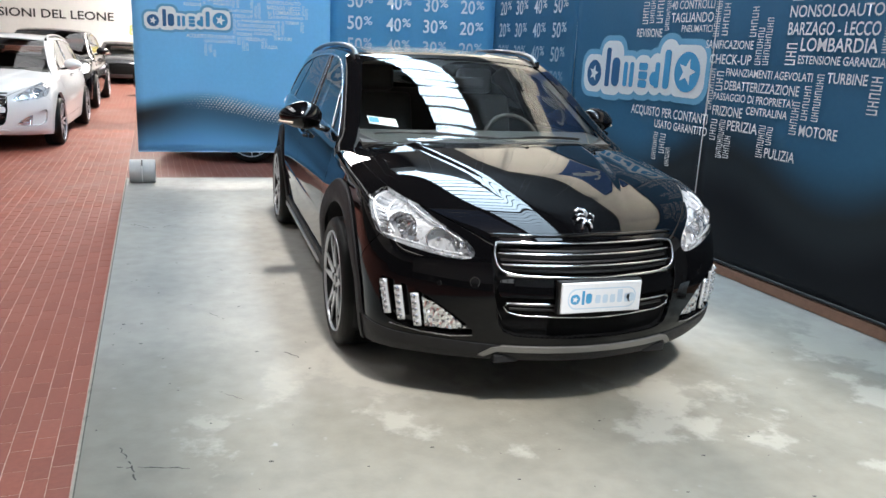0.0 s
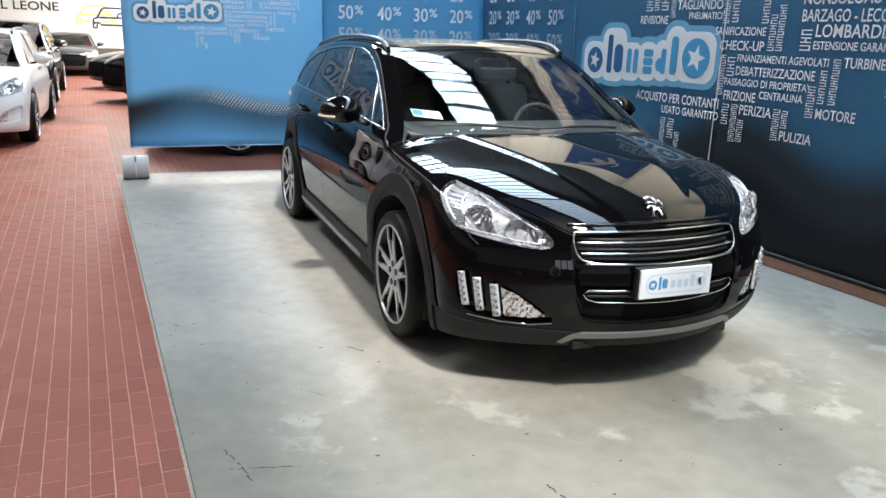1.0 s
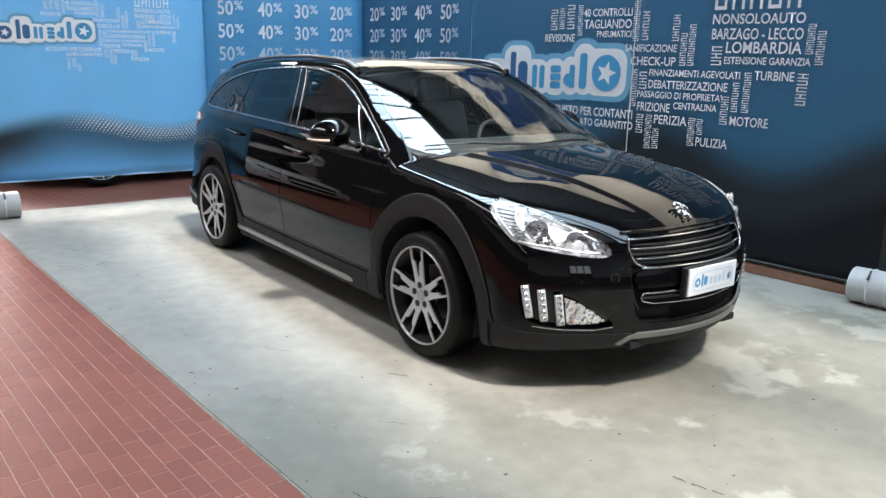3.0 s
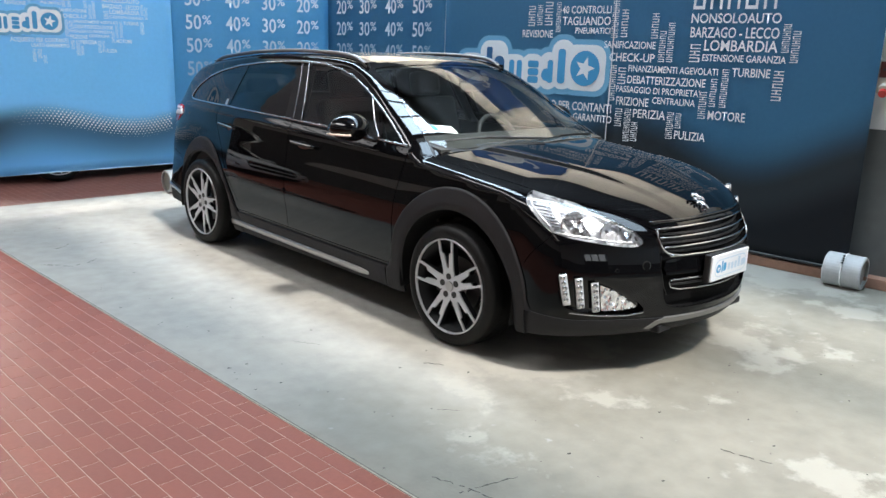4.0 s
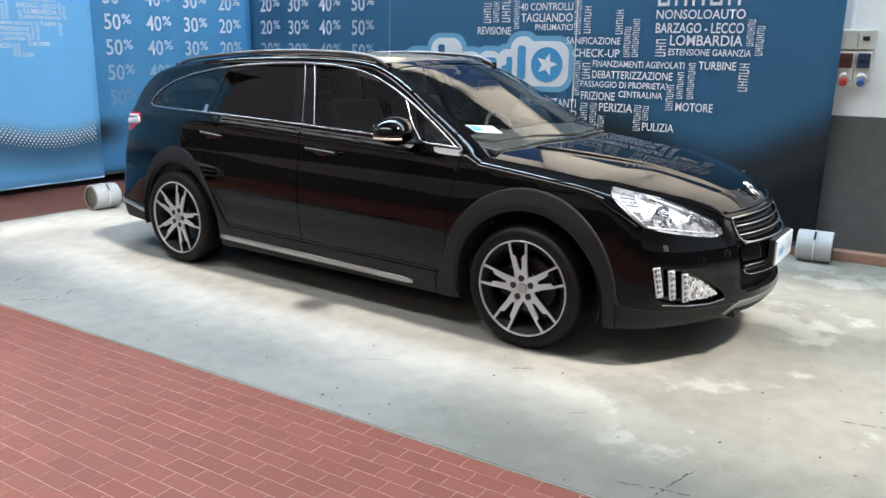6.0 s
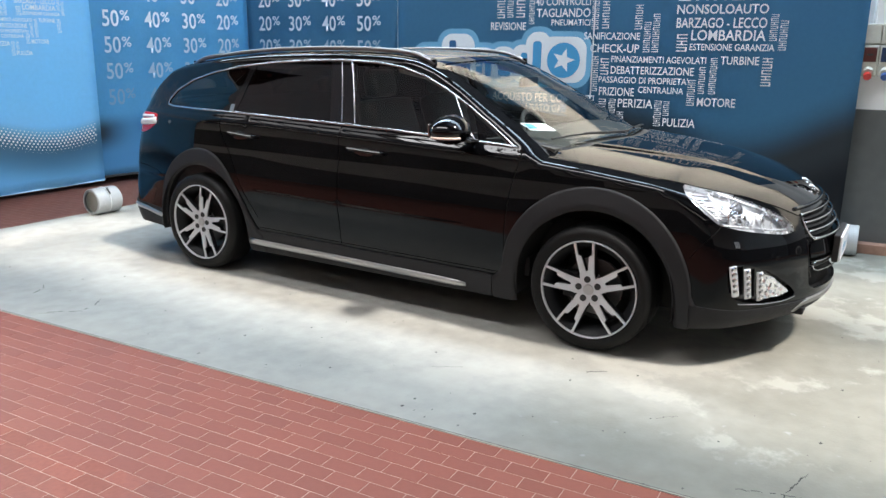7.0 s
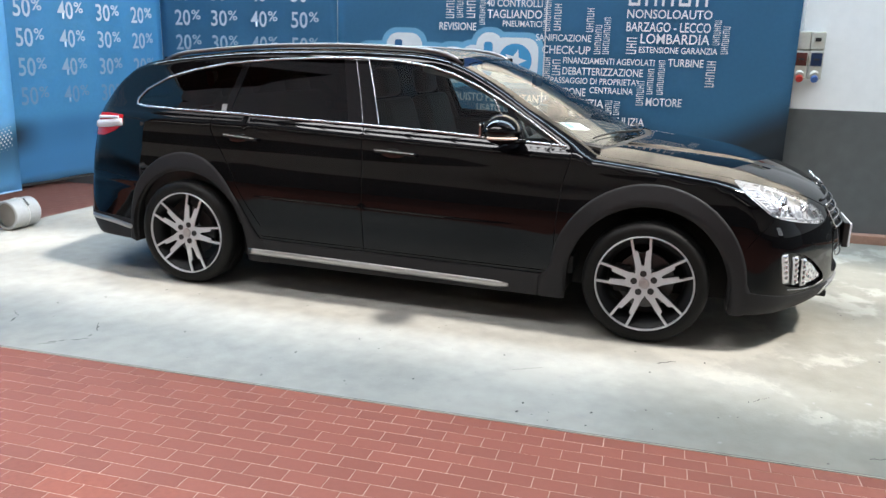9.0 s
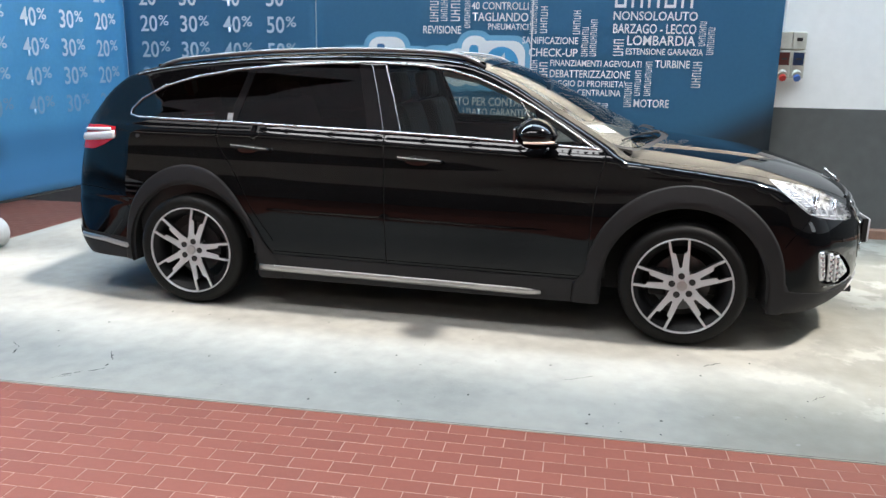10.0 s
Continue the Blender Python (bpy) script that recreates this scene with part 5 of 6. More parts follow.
def front_lamps(car, sd, hero):
    """Headlamp innards and fog lamp of one side; the nearest car also has three upright day lights."""
    for u, y, z, r in ((0.715, -0.625, 0.780, 0.060), (0.612, -0.745, 0.742, 0.050)):
        p, n = wrap_surface([way(u, y)], [z], -0.030)
        c, d = Vector((sd * p[0][0], p[0][1], p[0][2])), Vector((sd * 0.30, -0.95, 0.0)).normalized()
        rot = Matrix.Translation(c) @ d.to_track_quat("Z", "Y").to_matrix().to_4x4()
        bm = bmesh.new()
        prof = [(0.022, r), (0.012, r * 1.02), (0.0, r * 0.92), (-0.014, r * 0.70), (-0.026, r * 0.42), (-0.030, 0.0001)]
        rings = [[bm.verts.new(rot @ Vector((rad * math.cos(2 * math.pi * (k + 0.5 * (i % 2)) / 18), rad * math.sin(2 * math.pi * (k + 0.5 * (i % 2)) / 18), h))) for k in range(18)] for i, (h, rad) in enumerate(prof)]
        for a, b in zip(rings, rings[1:]):
            for k in range(18):
                bm.faces.new((a[k], a[(k + 1) % 18], b[(k + 1) % 18], b[k]))
        cup = part("lamp_reflector", bm, M_FACET, car, "round faceted chrome headlamp reflector")
        part("reflector_ring", sweep([rot @ Vector((r * 1.03 * math.cos(a), r * 1.03 * math.sin(a), 0.020)) for a in np.linspace(0, 2 * math.pi, 37)[:-1]], 0.0030, 8, closed=True), M_CHROME, cup, smooth=True)
        part("bulb_shield", rod(rot @ Vector((0, 0, -0.03)), rot @ Vector((0, 0, 0.006)), r * 0.20, r * 0.16, seg=16), M_LAMPSHADE, cup, "dark bulb shield", smooth=False)
    # toothed column at the lamp's rear edge
    up_a, up_b = hl(0.853, -0.430, 0.868), hl(0.838, -0.585, 0.748)
    dn_a, dn_b = hl(0.795, -0.515, 0.858), hl(0.792, -0.645, 0.742)
    mid = lambda a, b, f: (a[0] + (b[0] - a[0]) * f, a[1] + (b[1] - a[1]) * f)
    for a, b in ((up_a, up_b), (dn_a, dn_b)):
        q, n = line_on_flank([a, b], -0.010, 0.02)
        part("lamp_rail", sweep(mirror(q, sd), 0.0055, 8), M_LAMPWHITE, car, smooth=True)
    for k in range(8):
        f = (k + 0.5) / 8
        q, n = line_on_flank([mid(up_a, up_b, f), mid(dn_a, dn_b, f)], -0.014, 0.02)
        part("lamp_tooth", sweep(mirror(q, sd), 0.0042, 6), M_FACET, car)
    q, n = line_on_flank([hl(0.80, -0.60, 0.727), hl(0.72, -0.725, 0.708), hl(0.62, -0.80, 0.690), hl(0.54, -0.845, 0.685)], -0.010, 0.02)
    part("lamp_bezel", sweep(mirror(q, sd), 0.006, 8), M_LAMPBOWL, car, smooth=True)
    q, n = line_on_flank([hl(0.80, -0.485, 0.878), hl(0.70, -0.605, 0.842), hl(0.60, -0.725, 0.788), hl(0.53, -0.81, 0.735)], -0.010, 0.02)
    part("lamp_brow", sweep(mirror(q, sd), 0.005, 8), M_LAMPBOWL, car, smooth=True)
    part("side_reflector", facets([hl(0.765, -0.575, 0.828), hl(0.69, -0.660, 0.795), hl(0.66, -0.70, 0.715), hl(0.76, -0.675, 0.722)], -0.026, sd, 0.022, 0.005, 3), M_FACET, car, "faceted chrome back of the lamp")
    part("corner_reflector", facets([hl(0.575, -0.765, 0.775), hl(0.535, -0.825, 0.735), hl(0.51, -0.860, 0.695), hl(0.56, -0.85, 0.690)], -0.016, sd, 0.018, 0.004, 4), M_FACET, car, "faceted chrome lamp tip")
    if hero:  # upright day lights: stacks of round lenses
        for (ua, ya, za), (ub, yb, zb) in (((0.845, -0.675, 0.537), (0.828, -0.700, 0.388)), ((0.785, -0.728, 0.522), (0.768, -0.742, 0.374)), ((0.722, -0.775, 0.500), (0.705, -0.785, 0.356))):
            q, n = line_on_flank([hl(ua, ya, za), hl(ub, yb, zb)], -0.002, 0.0152)
            st = part("day_light", sweep(mirror(q, sd), 0.0195, 10, normals=mirror(n, sd), flat=0.5), M_LED, car, "upright clear day light", smooth=True)
            for (a, b, c), nn in zip(mirror(q, sd)[1:-1:2], mirror(n, sd)[1:-1:2]):
                bm = bmesh.new()
                bmesh.ops.create_icosphere(bm, subdivisions=1, radius=0.0150, matrix=Matrix.Translation(Vector((a, b, c)) + Vector(nn) * 0.006))
                part("led_lens", bm, M_FACET, st, "faceted clear lens")
    fog = [hl(0.695, -0.79, 0.485), hl(0.64, -0.825, 0.462), hl(0.58, -0.86, 0.418), hl(0.525, -0.89, 0.37), hl(0.58, -0.865, 0.358), hl(0.68, -0.80, 0.356)]
    part("fog_lamp", facets(fog, -0.012, sd, 0.0125, 0.0032, 5), M_FACET, car, "clear triangular crystal-cut fog lamp")


def estate_car(m, paint, hero, label, group="", full=False):
    """An estate car about its middle plane x = 0, front axle at y = 0, nose towards -y."""
    full = full or hero
    step = 0.028 if hero else 0.05 if full else 0.07
    car = empty("estate_car", m, label, "car", group)
    P2, cut = cut_sheet(FLANK, REGIONS, step, (0.006, 0.013, 0.022, 0.034) if hero else (), ((0.560, 0.604, 10, lambda a: 0.016 * np.clip(a - 1.0, 0, 1.4)), (0.962, 1.050, 12, lambda a: 0.033 * np.clip(a - 1.5, -1.0, 0.85))) if hero else ())
    P3, N3 = wrap_surface(P2[:, 0], P2[:, 1])
    both = (1, -1)
    clad = M_CLAD if hero else paint
    part("body", shell("body", P3, N3, cut[""], both, 0.02), paint, car)
    seam_p = P3 - N3 * 0.006
    for key in ("seam_a", "seam_b", "seam_c", "seam_l", "seam_n", "seam_t"):
        for sd in both:
            part("panel_gap", shell("gap", seam_p, N3, cut[key], (sd,), 0), M_UNDER, car)
    for sd, nm in ((-1, "near"), (1, "far")):
        for key in ("door_f", "door_r"):
            part("door", shell(key, P3, N3, cut[key], (sd,), 0.014), paint, car)
        for key, mt, lb in (("glass_f", M_FRONTGL, ""), ("glass_c", M_FRONTGL, ""), ("glass_r", M_REARGL, "dark tinted rear window"), ("glass_q", M_REARGL, "dark tinted quarter window")):
            part("side_window", shell(key, P3 - N3 * 0.004, N3, cut[key], (sd,), 0), mt, car, lb)
        part("window_pillar", shell("pillar", P3 - N3 * 0.001, N3, cut["pillar"], (sd,), 0.01), M_GLOSS, car, "gloss black window pillar trim")
        for key, nmx in (("arch_f", "wheel_arch_cladding"), ("arch_r", "wheel_arch_cladding"), ("sill", "sill_cladding")):
            PC, NC = P3 + N3 * (0.012 if hero else 0.0), N3
            if hero and key != "sill":
                PC, NC = cladding(P2, P3, N3, ARCH_F if key == "arch_f" else ARCH_R, WELL_F if key == "arch_f" else WELL_R, (0.0, WZ) if key == "arch_f" else (WB, WZ))
            part(nmx, shell(key, PC, NC, cut[key], (sd,), 0.035), clad, car)
        part("tail_lamp", shell("tail", P3 + N3 * 0.004, N3, cut["tail"], (sd,), 0.02), M_REDLENS, car, "red and clear tail lamp")
        if full:
            q, n = line_on_flank([(3.36, 0.985), (3.48, 0.972), (3.70, 0.955), (3.93, 0.95)], 0.006)
            q2, n2 = line_on_flank([(3.40, 1.012), (3.55, 1.008), (3.93, 0.99)], 0.006)
            bm = sweep(mirror(q, sd), 0.024, 8, normals=mirror(n, sd), flat=0.35)
            sweep(mirror(q2, sd), 0.010, 8, bm=bm, normals=mirror(n2, sd), flat=0.35)
            part("reversing_lens", bm, M_PALELENS, car, "pale clear lens band", smooth=True)
    part("front_lower_bumper", shell("chin", P3 + N3 * (0.006 if hero else 0), N3, cut["chin"], both, 0.03), clad, car)
    part("rear_lower_bumper", shell("rearclad", P3 + N3 * (0.006 if hero else 0), N3, cut["rearclad"], both, 0.03), clad, car)
    part("skid_plate", shell("skid", P3 + N3 * 0.012, N3, cut["skid"], both, 0.03), M_SKID if hero else paint, car, "silver skid plate under the bumper" if hero else "")
    # lamp bowls, fog recess, grille back: the cut pieces set inwards
    for sd in (-1, 1):
        part("lamp_bowl", shell("bowl", P3 - N3 * (0.030 if full else 0.008), N3, cut["head"], (sd,), -0.030 if full else -0.008), M_LAMPBOWL if full else M_PALELENS, car)
        part("fog_recess", shell("fogback", P3 - N3 * 0.03, N3, cut["fogs"], (sd,), -0.03), M_GLOSS if hero else paint, car)
        part("headlamp_lens", shell("lens", P3 + N3 * 0.001, N3, cut["head"], (sd,), 0), M_LENS, car, "clear headlamp cover").visible_shadow = False
    part("grille_back", shell("mouthback", P3 - N3 * 0.035, N3, cut["mouth"], both, -0.035), M_MESH, car)

    # top: bonnet, windscreen, roof, rear screen
    TOP = [(u, y) for u, y in EDGE]
    WS = soften([(0.0, 0.115), (0.3, 0.152), (0.52, 0.225), (0.66, 0.315), (0.725, 0.40), (0.735, 0.425), (0.695, 0.585), (0.655, 0.76), (0.618, 0.94), (0.595, 1.07), (0.57, 1.115), (0.3, 1.075), (0.0, 1.06)], 1, False)
    RS = [(-0.01, 3.43), (0.45, 3.41), (0.50, 3.45), (0.50, 3.60), (-0.01, 3.63)]
    PAN = [(-0.01, 1.12), (0.50, 1.17), (0.52, 1.22), (0.52, 2.9), (0.48, 2.95), (-0.01, 2.95)]
    BON = [(-0.01, -0.951)] + [(max(u - 0.004, 0), y + 0.003) for u, y in EDGE[::-1] if y < 0.29] + [(0.75, 0.345), (0.66, 0.265), (0.52, 0.178), (0.3, 0.105), (-0.01, 0.07)]
    WSP = [(-0.01, 0.115)] + WS[1:-1] + [(-0.01, 1.06)]
    R2, tcut = cut_sheet([(0.0, EDGE[0][1])] + TOP[1:-1] + [(0.0, EDGE[-1][1])], [("screen", WSP), ("rearscreen", RS), ("pan", PAN), ("bonnet", BON)], step * (0.55 if hero else 1.0), (0.006, 0.013, 0.022, 0.034) if hero else ())
    R3, RN = top_surface(R2[:, 0], R2[:, 1])
    rest_c = R2[tcut[""]].mean(1)
    low_part = rest_c[:, 1] < 0.47
    part("roof", shell("roof", R3, RN, tcut[""][~low_part], both, 0.012), paint, car)
    part("scuttle", shell("scuttle", R3 - RN * 0.007, RN, tcut[""][low_part], both, 0.004), M_BLACKPL, car, "black plastic scuttle panel and bonnet gap")
    part("roof_panel", shell("pan", R3 + RN * 0.001, RN, tcut["pan"], both, 0.004), M_BLIND if hero else paint, car, "glass roof panel over a beige blind" if hero else "")
    part("windscreen", shell("screen", R3 - RN * 0.003, RN, tcut["screen"], both, 0), M_WSCREEN, car, "clear windscreen").visible_shadow = False
    part("rear_window", shell("rscreen", R3 - RN * 0.003, RN, tcut["rearscreen"], both, 0), M_REARGL, car)
    part("bonnet", shell("bonnet", R3, RN, tcut["bonnet"], both, 0.015), paint, car)

    # underside and wheel housings
    bm = box(-0.60, -0.74, 0.20, 0.60, 3.45, 0.24)
    box(-0.62, -0.60, 0.22, 0.62, 0.42, 0.62, bm=bm)
    box(-0.62, 2.30, 0.22, 0.62, 3.50, 0.62, bm=bm)
    box(-0.86, 0.46, 0.21, 0.86, 2.38, 0.27, bm=bm)
    part("underbody", bm, M_UNDER, car)
    for cy, r in ((0.0, 0.428), (WB, 0.412)):
        for sd in (-1, 1):
            bm = bmesh.new()
            rr = [[bm.verts.new((sd * x, cy + r * math.cos(a), WZ - 0.01 + r * math.sin(a))) for a in np.linspace(-0.22, math.pi + 0.22, 40)] for x in (0.915, 0.60)]
            for k in range(39):
                bm.faces.new((rr[0][k], rr[0][k + 1], rr[1][k + 1], rr[1][k]))
            bm.faces.new(rr[1])
            bmesh.ops.recalc_face_normals(bm, faces=bm.faces[:])
            part("wheel_housing", bm, M_UNDER, car)
    HUB_X = 0.944
    for (cy, turn) in ((0.0, -8), (WB, 17)):
        wheel(car, pose(-HUB_X, cy, WZ), turn)
        wheel(car, pose(HUB_X, cy, WZ, 0, 0, 180), turn + 30)
    # bright strip round the side windows
    for sd in (-1, 1):
        q, n = line_on_flank(shrink(DLO, 0.006), 0.0005, closed=True)
        part("window_strip", sweep(mirror(q, sd), 0.0072, 8, closed=True, normals=mirror(n, sd), flat=0.6), M_TRIM, car, "bright chrome window surround", smooth=True)
        if full:  # bright edges of the door pillar and the small front pane's bar
            for line, r in (([(1.552, 1.055), (1.617, 1.25), (1.684, 1.425)], 0.0040), ([(1.652, 1.06), (1.705, 1.25), (1.764, 1.425)], 0.0025), ([(0.733, 1.03), (0.83, 1.13), (0.905, 1.25)], 0.0045)):
                q, n = line_on_flank(line, 0.001, 0.02)
                part("pillar_edge", sweep(mirror(q, sd), r, 6), M_TRIM, car, "thin satin pillar edge", smooth=True)
        # mirror
        hs = bmesh.new()
        bmesh.ops.create_uvsphere(hs, u_segments=28, v_segments=16, radius=1.0)
        for v in hs.verts:
            x, y, z = v.co
            yy = y if y < 0 else y * 0.80
            taper = 1.0 - 0.22 * x
            v.co = (x * 0.125, yy * 0.122 * (1 - 0.10 * abs(z)), z * 0.083 * taper * (1.0 if z > 0 else 0.9))
        mm = pose(sd * 1.005, 0.80, 1.092) @ Matrix.Diagonal((sd, 1, 1, 1))
        bmesh.ops.transform(hs, matrix=mm, verts=hs.verts)
        bmesh.ops.recalc_face_normals(hs, faces=hs.faces[:])
        folded = pose(sd * 0.90, 0.76, 0, 0, 0, sd * 52) @ pose(-sd * 0.90, -0.76, 0) if hero and sd > 0 else Matrix.Identity(4)
        mi = part("wing_mirror", hs, paint, car, "folded black wing mirror" if hero and sd > 0 else "", smooth=True, m=folded)
        part("mirror_arm", sweep([(sd * 0.865, 0.70, 1.025), (sd * 0.91, 0.745, 1.035), (sd * 0.955, 0.785, 1.06)], [0.030, 0.028, 0.030], 10, flat=0.55), M_GLOSS, mi, smooth=True)
        part("mirror_glass", box(sd * 1.055 if sd < 0 else sd * 0.945, 0.888, 1.058, sd * 0.945 if sd < 0 else sd * 1.055, 0.902, 1.128, 0.010), M_CHROME, mi)
        part("indicator", sweep([(sd * (1.005 + 0.121 * math.sin(a)), 0.80 - 0.119 * math.cos(a), 1.062) for a in np.linspace(0.5, 1.9, 14)], 0.0085, 8, flat=0.8), M_AMBER, mi, "pale indicator strip", smooth=True)
        # door handles
        for y0, y1, z0, z1 in ((1.545, 1.305, 0.925, 0.915), (2.53, 2.315, 0.955, 0.94)):
            q, n = line_on_flank([(y0, z0), ((y0 + y1) / 2, (z0 + z1) / 2), (y1, z1)], 0.03, 0.015)
            q0, n0 = line_on_flank([(y0 + 0.004, z0), (y1 - 0.004, z1)], 0.002, 0.2)
            pts = mirror(q, sd)
            h = part("door_handle", sweep([mirror(q0, sd)[0]] + pts + [mirror(q0, sd)[-1]], 0.0105, 10, normals=[mirror(n, sd)[0]] * (len(pts) + 2), flat=0.7), paint, car, smooth=True)
            q, n = line_on_flank([(y0, z0 + 0.006), (y1, z1 + 0.006)], 0.0375, 0.02)
            part("chrome_edge", sweep(mirror(q, sd), 0.0045, 6), M_CHROME, h, "thin chrome edge")
            cup = bmesh.new()
            bmesh.ops.create_uvsphere(cup, u_segments=20, v_segments=10, radius=1.0)
            mid, mn = wrap_surface([(y0 + y1) / 2 + 0.02], [(z0 + z1) / 2 - 0.008])
            bmesh.ops.transform(cup, matrix=Matrix.Translation((sd * mid[0][0], mid[0][1], mid[0][2])) @ Matrix.Diagonal((0.004, 0.07, 0.032, 1)), verts=cup.verts)
            part("handle_cup", cup, M_GLOSS, h, smooth=True)
    if not full:
        return car

    # ---- details of the nearest car ----
    for sd in (-1, 1):
        # roof rails
        ys = np.linspace(1.13, 3.14, 40)
        lift = [0.0, 0.014, 0.023] + [0.027] * 34 + [0.023, 0.014, 0.0]
        p, n = top_surface(np.interp(ys, [1.13, 1.5, 2.8, 3.14], [0.612, 0.615, 0.61, 0.60]), ys)
        rail = [(sd * a, b, c + h) for (a, b, c), h in zip(p, lift)]
        rl = part("roof_rail", sweep(rail, 0.0175, 10, flat=0.8), M_RAIL, car, "satin silver roof rail", smooth=True)
        for yy in (1.18, 3.08):
            i = int(np.argmin(abs(ys - yy)))
            a, b, c = rail[i]
            part("rail_foot", box(a - 0.012, b - 0.06, c - 0.035, a + 0.012, b + 0.06, c, 0.006), M_GLOSS, rl)
        # gutter strip beside the roof
        p, n = top_surface(np.full(40, 0.592), np.linspace(1.2, 3.3, 40), 0.001)
        part("roof_gutter", sweep(mirror(p, sd), 0.006, 6), M_GLOSS, car)
        if not hero:
            front_lamps(car, sd, hero)
            continue
        # sill strip
        q, n = line_on_flank([(0.735, 0.228), (1.0, 0.233), (1.6, 0.243), (2.39, 0.254)], 0.014, 0.05)
        rr = [0.012, 0.018] + [0.0215] * (len(q) - 2)
        part("sill_strip", sweep(mirror(q, sd), rr, 10, normals=mirror(n, sd), flat=0.45), M_SATIN, car, "brushed silver sill strip", smooth=True)
        q, n = line_on_flank([(3.26, 0.315), (3.45, 0.345), (3.62, 0.36)], 0.010, 0.03)
        part("bumper_strip", sweep(mirror(q, sd), 0.016, 8, normals=mirror(n, sd), flat=0.4), M_SATIN, car, "brushed silver bumper corner strip", smooth=True)
        front_lamps(car, sd, hero)
        # chrome line below the fog recess
        q, n = line_on_flank([hl(0.83, -0.715, 0.348), hl(0.70, -0.80, 0.334), hl(0.58, -0.865, 0.332), hl(0.50, -0.90, 0.345)], 0.002, 0.02)
        part("fog_trim", sweep(mirror(q, sd), 0.003, 8), M_CHROME, car, "thin chrome line")
        for u, y, z in ((0.66, -0.81, 0.572), (0.50, -0.90, 0.560)):
            p, n = wrap_surface([way(u, y)], [z])
            c, d = Vector(mirror(p, sd)[0]), Vector(mirror(n, sd)[0])
            part("parking_sensor", rod(c - d * 0.004, c + d * 0.002, 0.0125, 0.0115, seg=20), M_GLOSS, car)
        # skid pads
        p, n = wrap_surface([way(0.36, -1.0)], [0.262])
        a, b, c = mirror(p, sd)[0]
        part("skid_pad", box(a - 0.055, b - 0.008, 0.225, a + 0.055, b + 0.05, 0.262, 0.008), M_CLAD, car)
        # fender crest lamp washer cover and indicator
        q, n = line_on_flank([hl(0.62, -0.83, 0.62), hl(0.56, -0.865, 0.612)], 0.001, 0.02)
        # wiper
        p, n = top_surface(np.linspace(0.05, 0.66, 14) if sd < 0 else np.linspace(-0.5, 0.10, 14), np.linspace(0.15, 0.36, 14) if sd < 0 else np.linspace(0.235, 0.14, 14), 0.012)
        wp = part("wiper", sweep([(-a, b, c) for a, b, c in p], 0.005, 6), M_BLACKPL, car)
        part("wiper_arm", sweep([(-a, b - 0.015, c + 0.008) for a, b, c in p[:9]], 0.007, 6, flat=0.6), M_BLACKPL, wp)
        # washer jet on the bonnet and seats
        seat_x = sd * 0.37
        for yb, w in ((1.18, 0.25),):
            s1 = part("front_seat", box(seat_x - w, yb - 0.26, 0.48, seat_x + w, yb + 0.30, 0.66, 0.06, seg=3), M_SEAT, car, smooth=True)
            bk = box(-w, -0.07, 0.0, w, 0.07, 0.62, 0.06, seg=3)
            bmesh.ops.transform(bk, matrix=pose(seat_x, yb + 0.30, 0.60, -18), verts=bk.verts)
            part("backrest", bk, M_SEAT, s1, smooth=True)
            hd = box(-0.13, -0.05, 0.0, 0.13, 0.05, 0.18, 0.045, seg=3)
            bmesh.ops.transform(hd, matrix=pose(seat_x, yb + 0.50, 1.20, -12), verts=hd.verts)
            part("headrest", hd, M_SEAT, s1, smooth=True)
            bm = rod((seat_x - 0.05, yb + 0.49, 1.14), (seat_x - 0.05, yb + 0.515, 1.23), 0.007)
            rod((seat_x + 0.05, yb + 0.49, 1.14), (seat_x + 0.05, yb + 0.515, 1.23), 0.007, bm=bm)
            part("headrest_post", bm, M_CHROME, s1)
    bm = box(-0.66, 2.02, 0.48, 0.66, 2.48, 0.66, 0.06, seg=3)
    rs = part("rear_seat", bm, M_SEAT, car, smooth=True)
    bk = box(-0.66, -0.08, 0.0, 0.66, 0.08, 0.60, 0.06, seg=3)
    bmesh.ops.transform(bk, matrix=pose(0, 2.52, 0.60, -20), verts=bk.verts)
    part("backrest", bk, M_SEAT, rs, smooth=True)
    for x in (-0.42, 0.42):
        hd = box(-0.13, -0.05, 0.0, 0.13, 0.05, 0.15, 0.045, seg=3)
        bmesh.ops.transform(hd, matrix=pose(x, 2.72, 1.13, -15), verts=hd.verts)
        part("headrest", hd, M_SEAT, rs, smooth=True)
    # dashboard, wheel, console, mirror, lining
    dash = bmesh.new()
    prof = [(0.30, 1.005), (0.55, 1.045), (0.72, 1.03), (0.80, 0.97), (0.80, 0.80), (0.72, 0.62), (0.30, 0.60)]
    a = [dash.verts.new((-0.74, y, z)) for y, z in prof]
    b = [dash.verts.new((0.74, y, z)) for y, z in prof]
    for i in range(len(prof)):
        dash.faces.new((a[i], a[(i + 1) % len(prof)], b[(i + 1) % len(prof)], b[i]))
    dash.faces.new(a)
    dash.faces.new(b)
    bmesh.ops.recalc_face_normals(dash, faces=dash.faces[:])
    part("dashboard", dash, M_DASHTOP, car, "beige dashboard")
    part("steering_wheel", sweep([pose(0.37, 0.90, 0.94, 62) @ Vector((0.185 * math.cos(a), 0.185 * math.sin(a), 0)) for a in np.linspace(0, 2 * math.pi, 40)[:-1]], 0.016, 10, closed=True), M_SEAT, car, smooth=True)
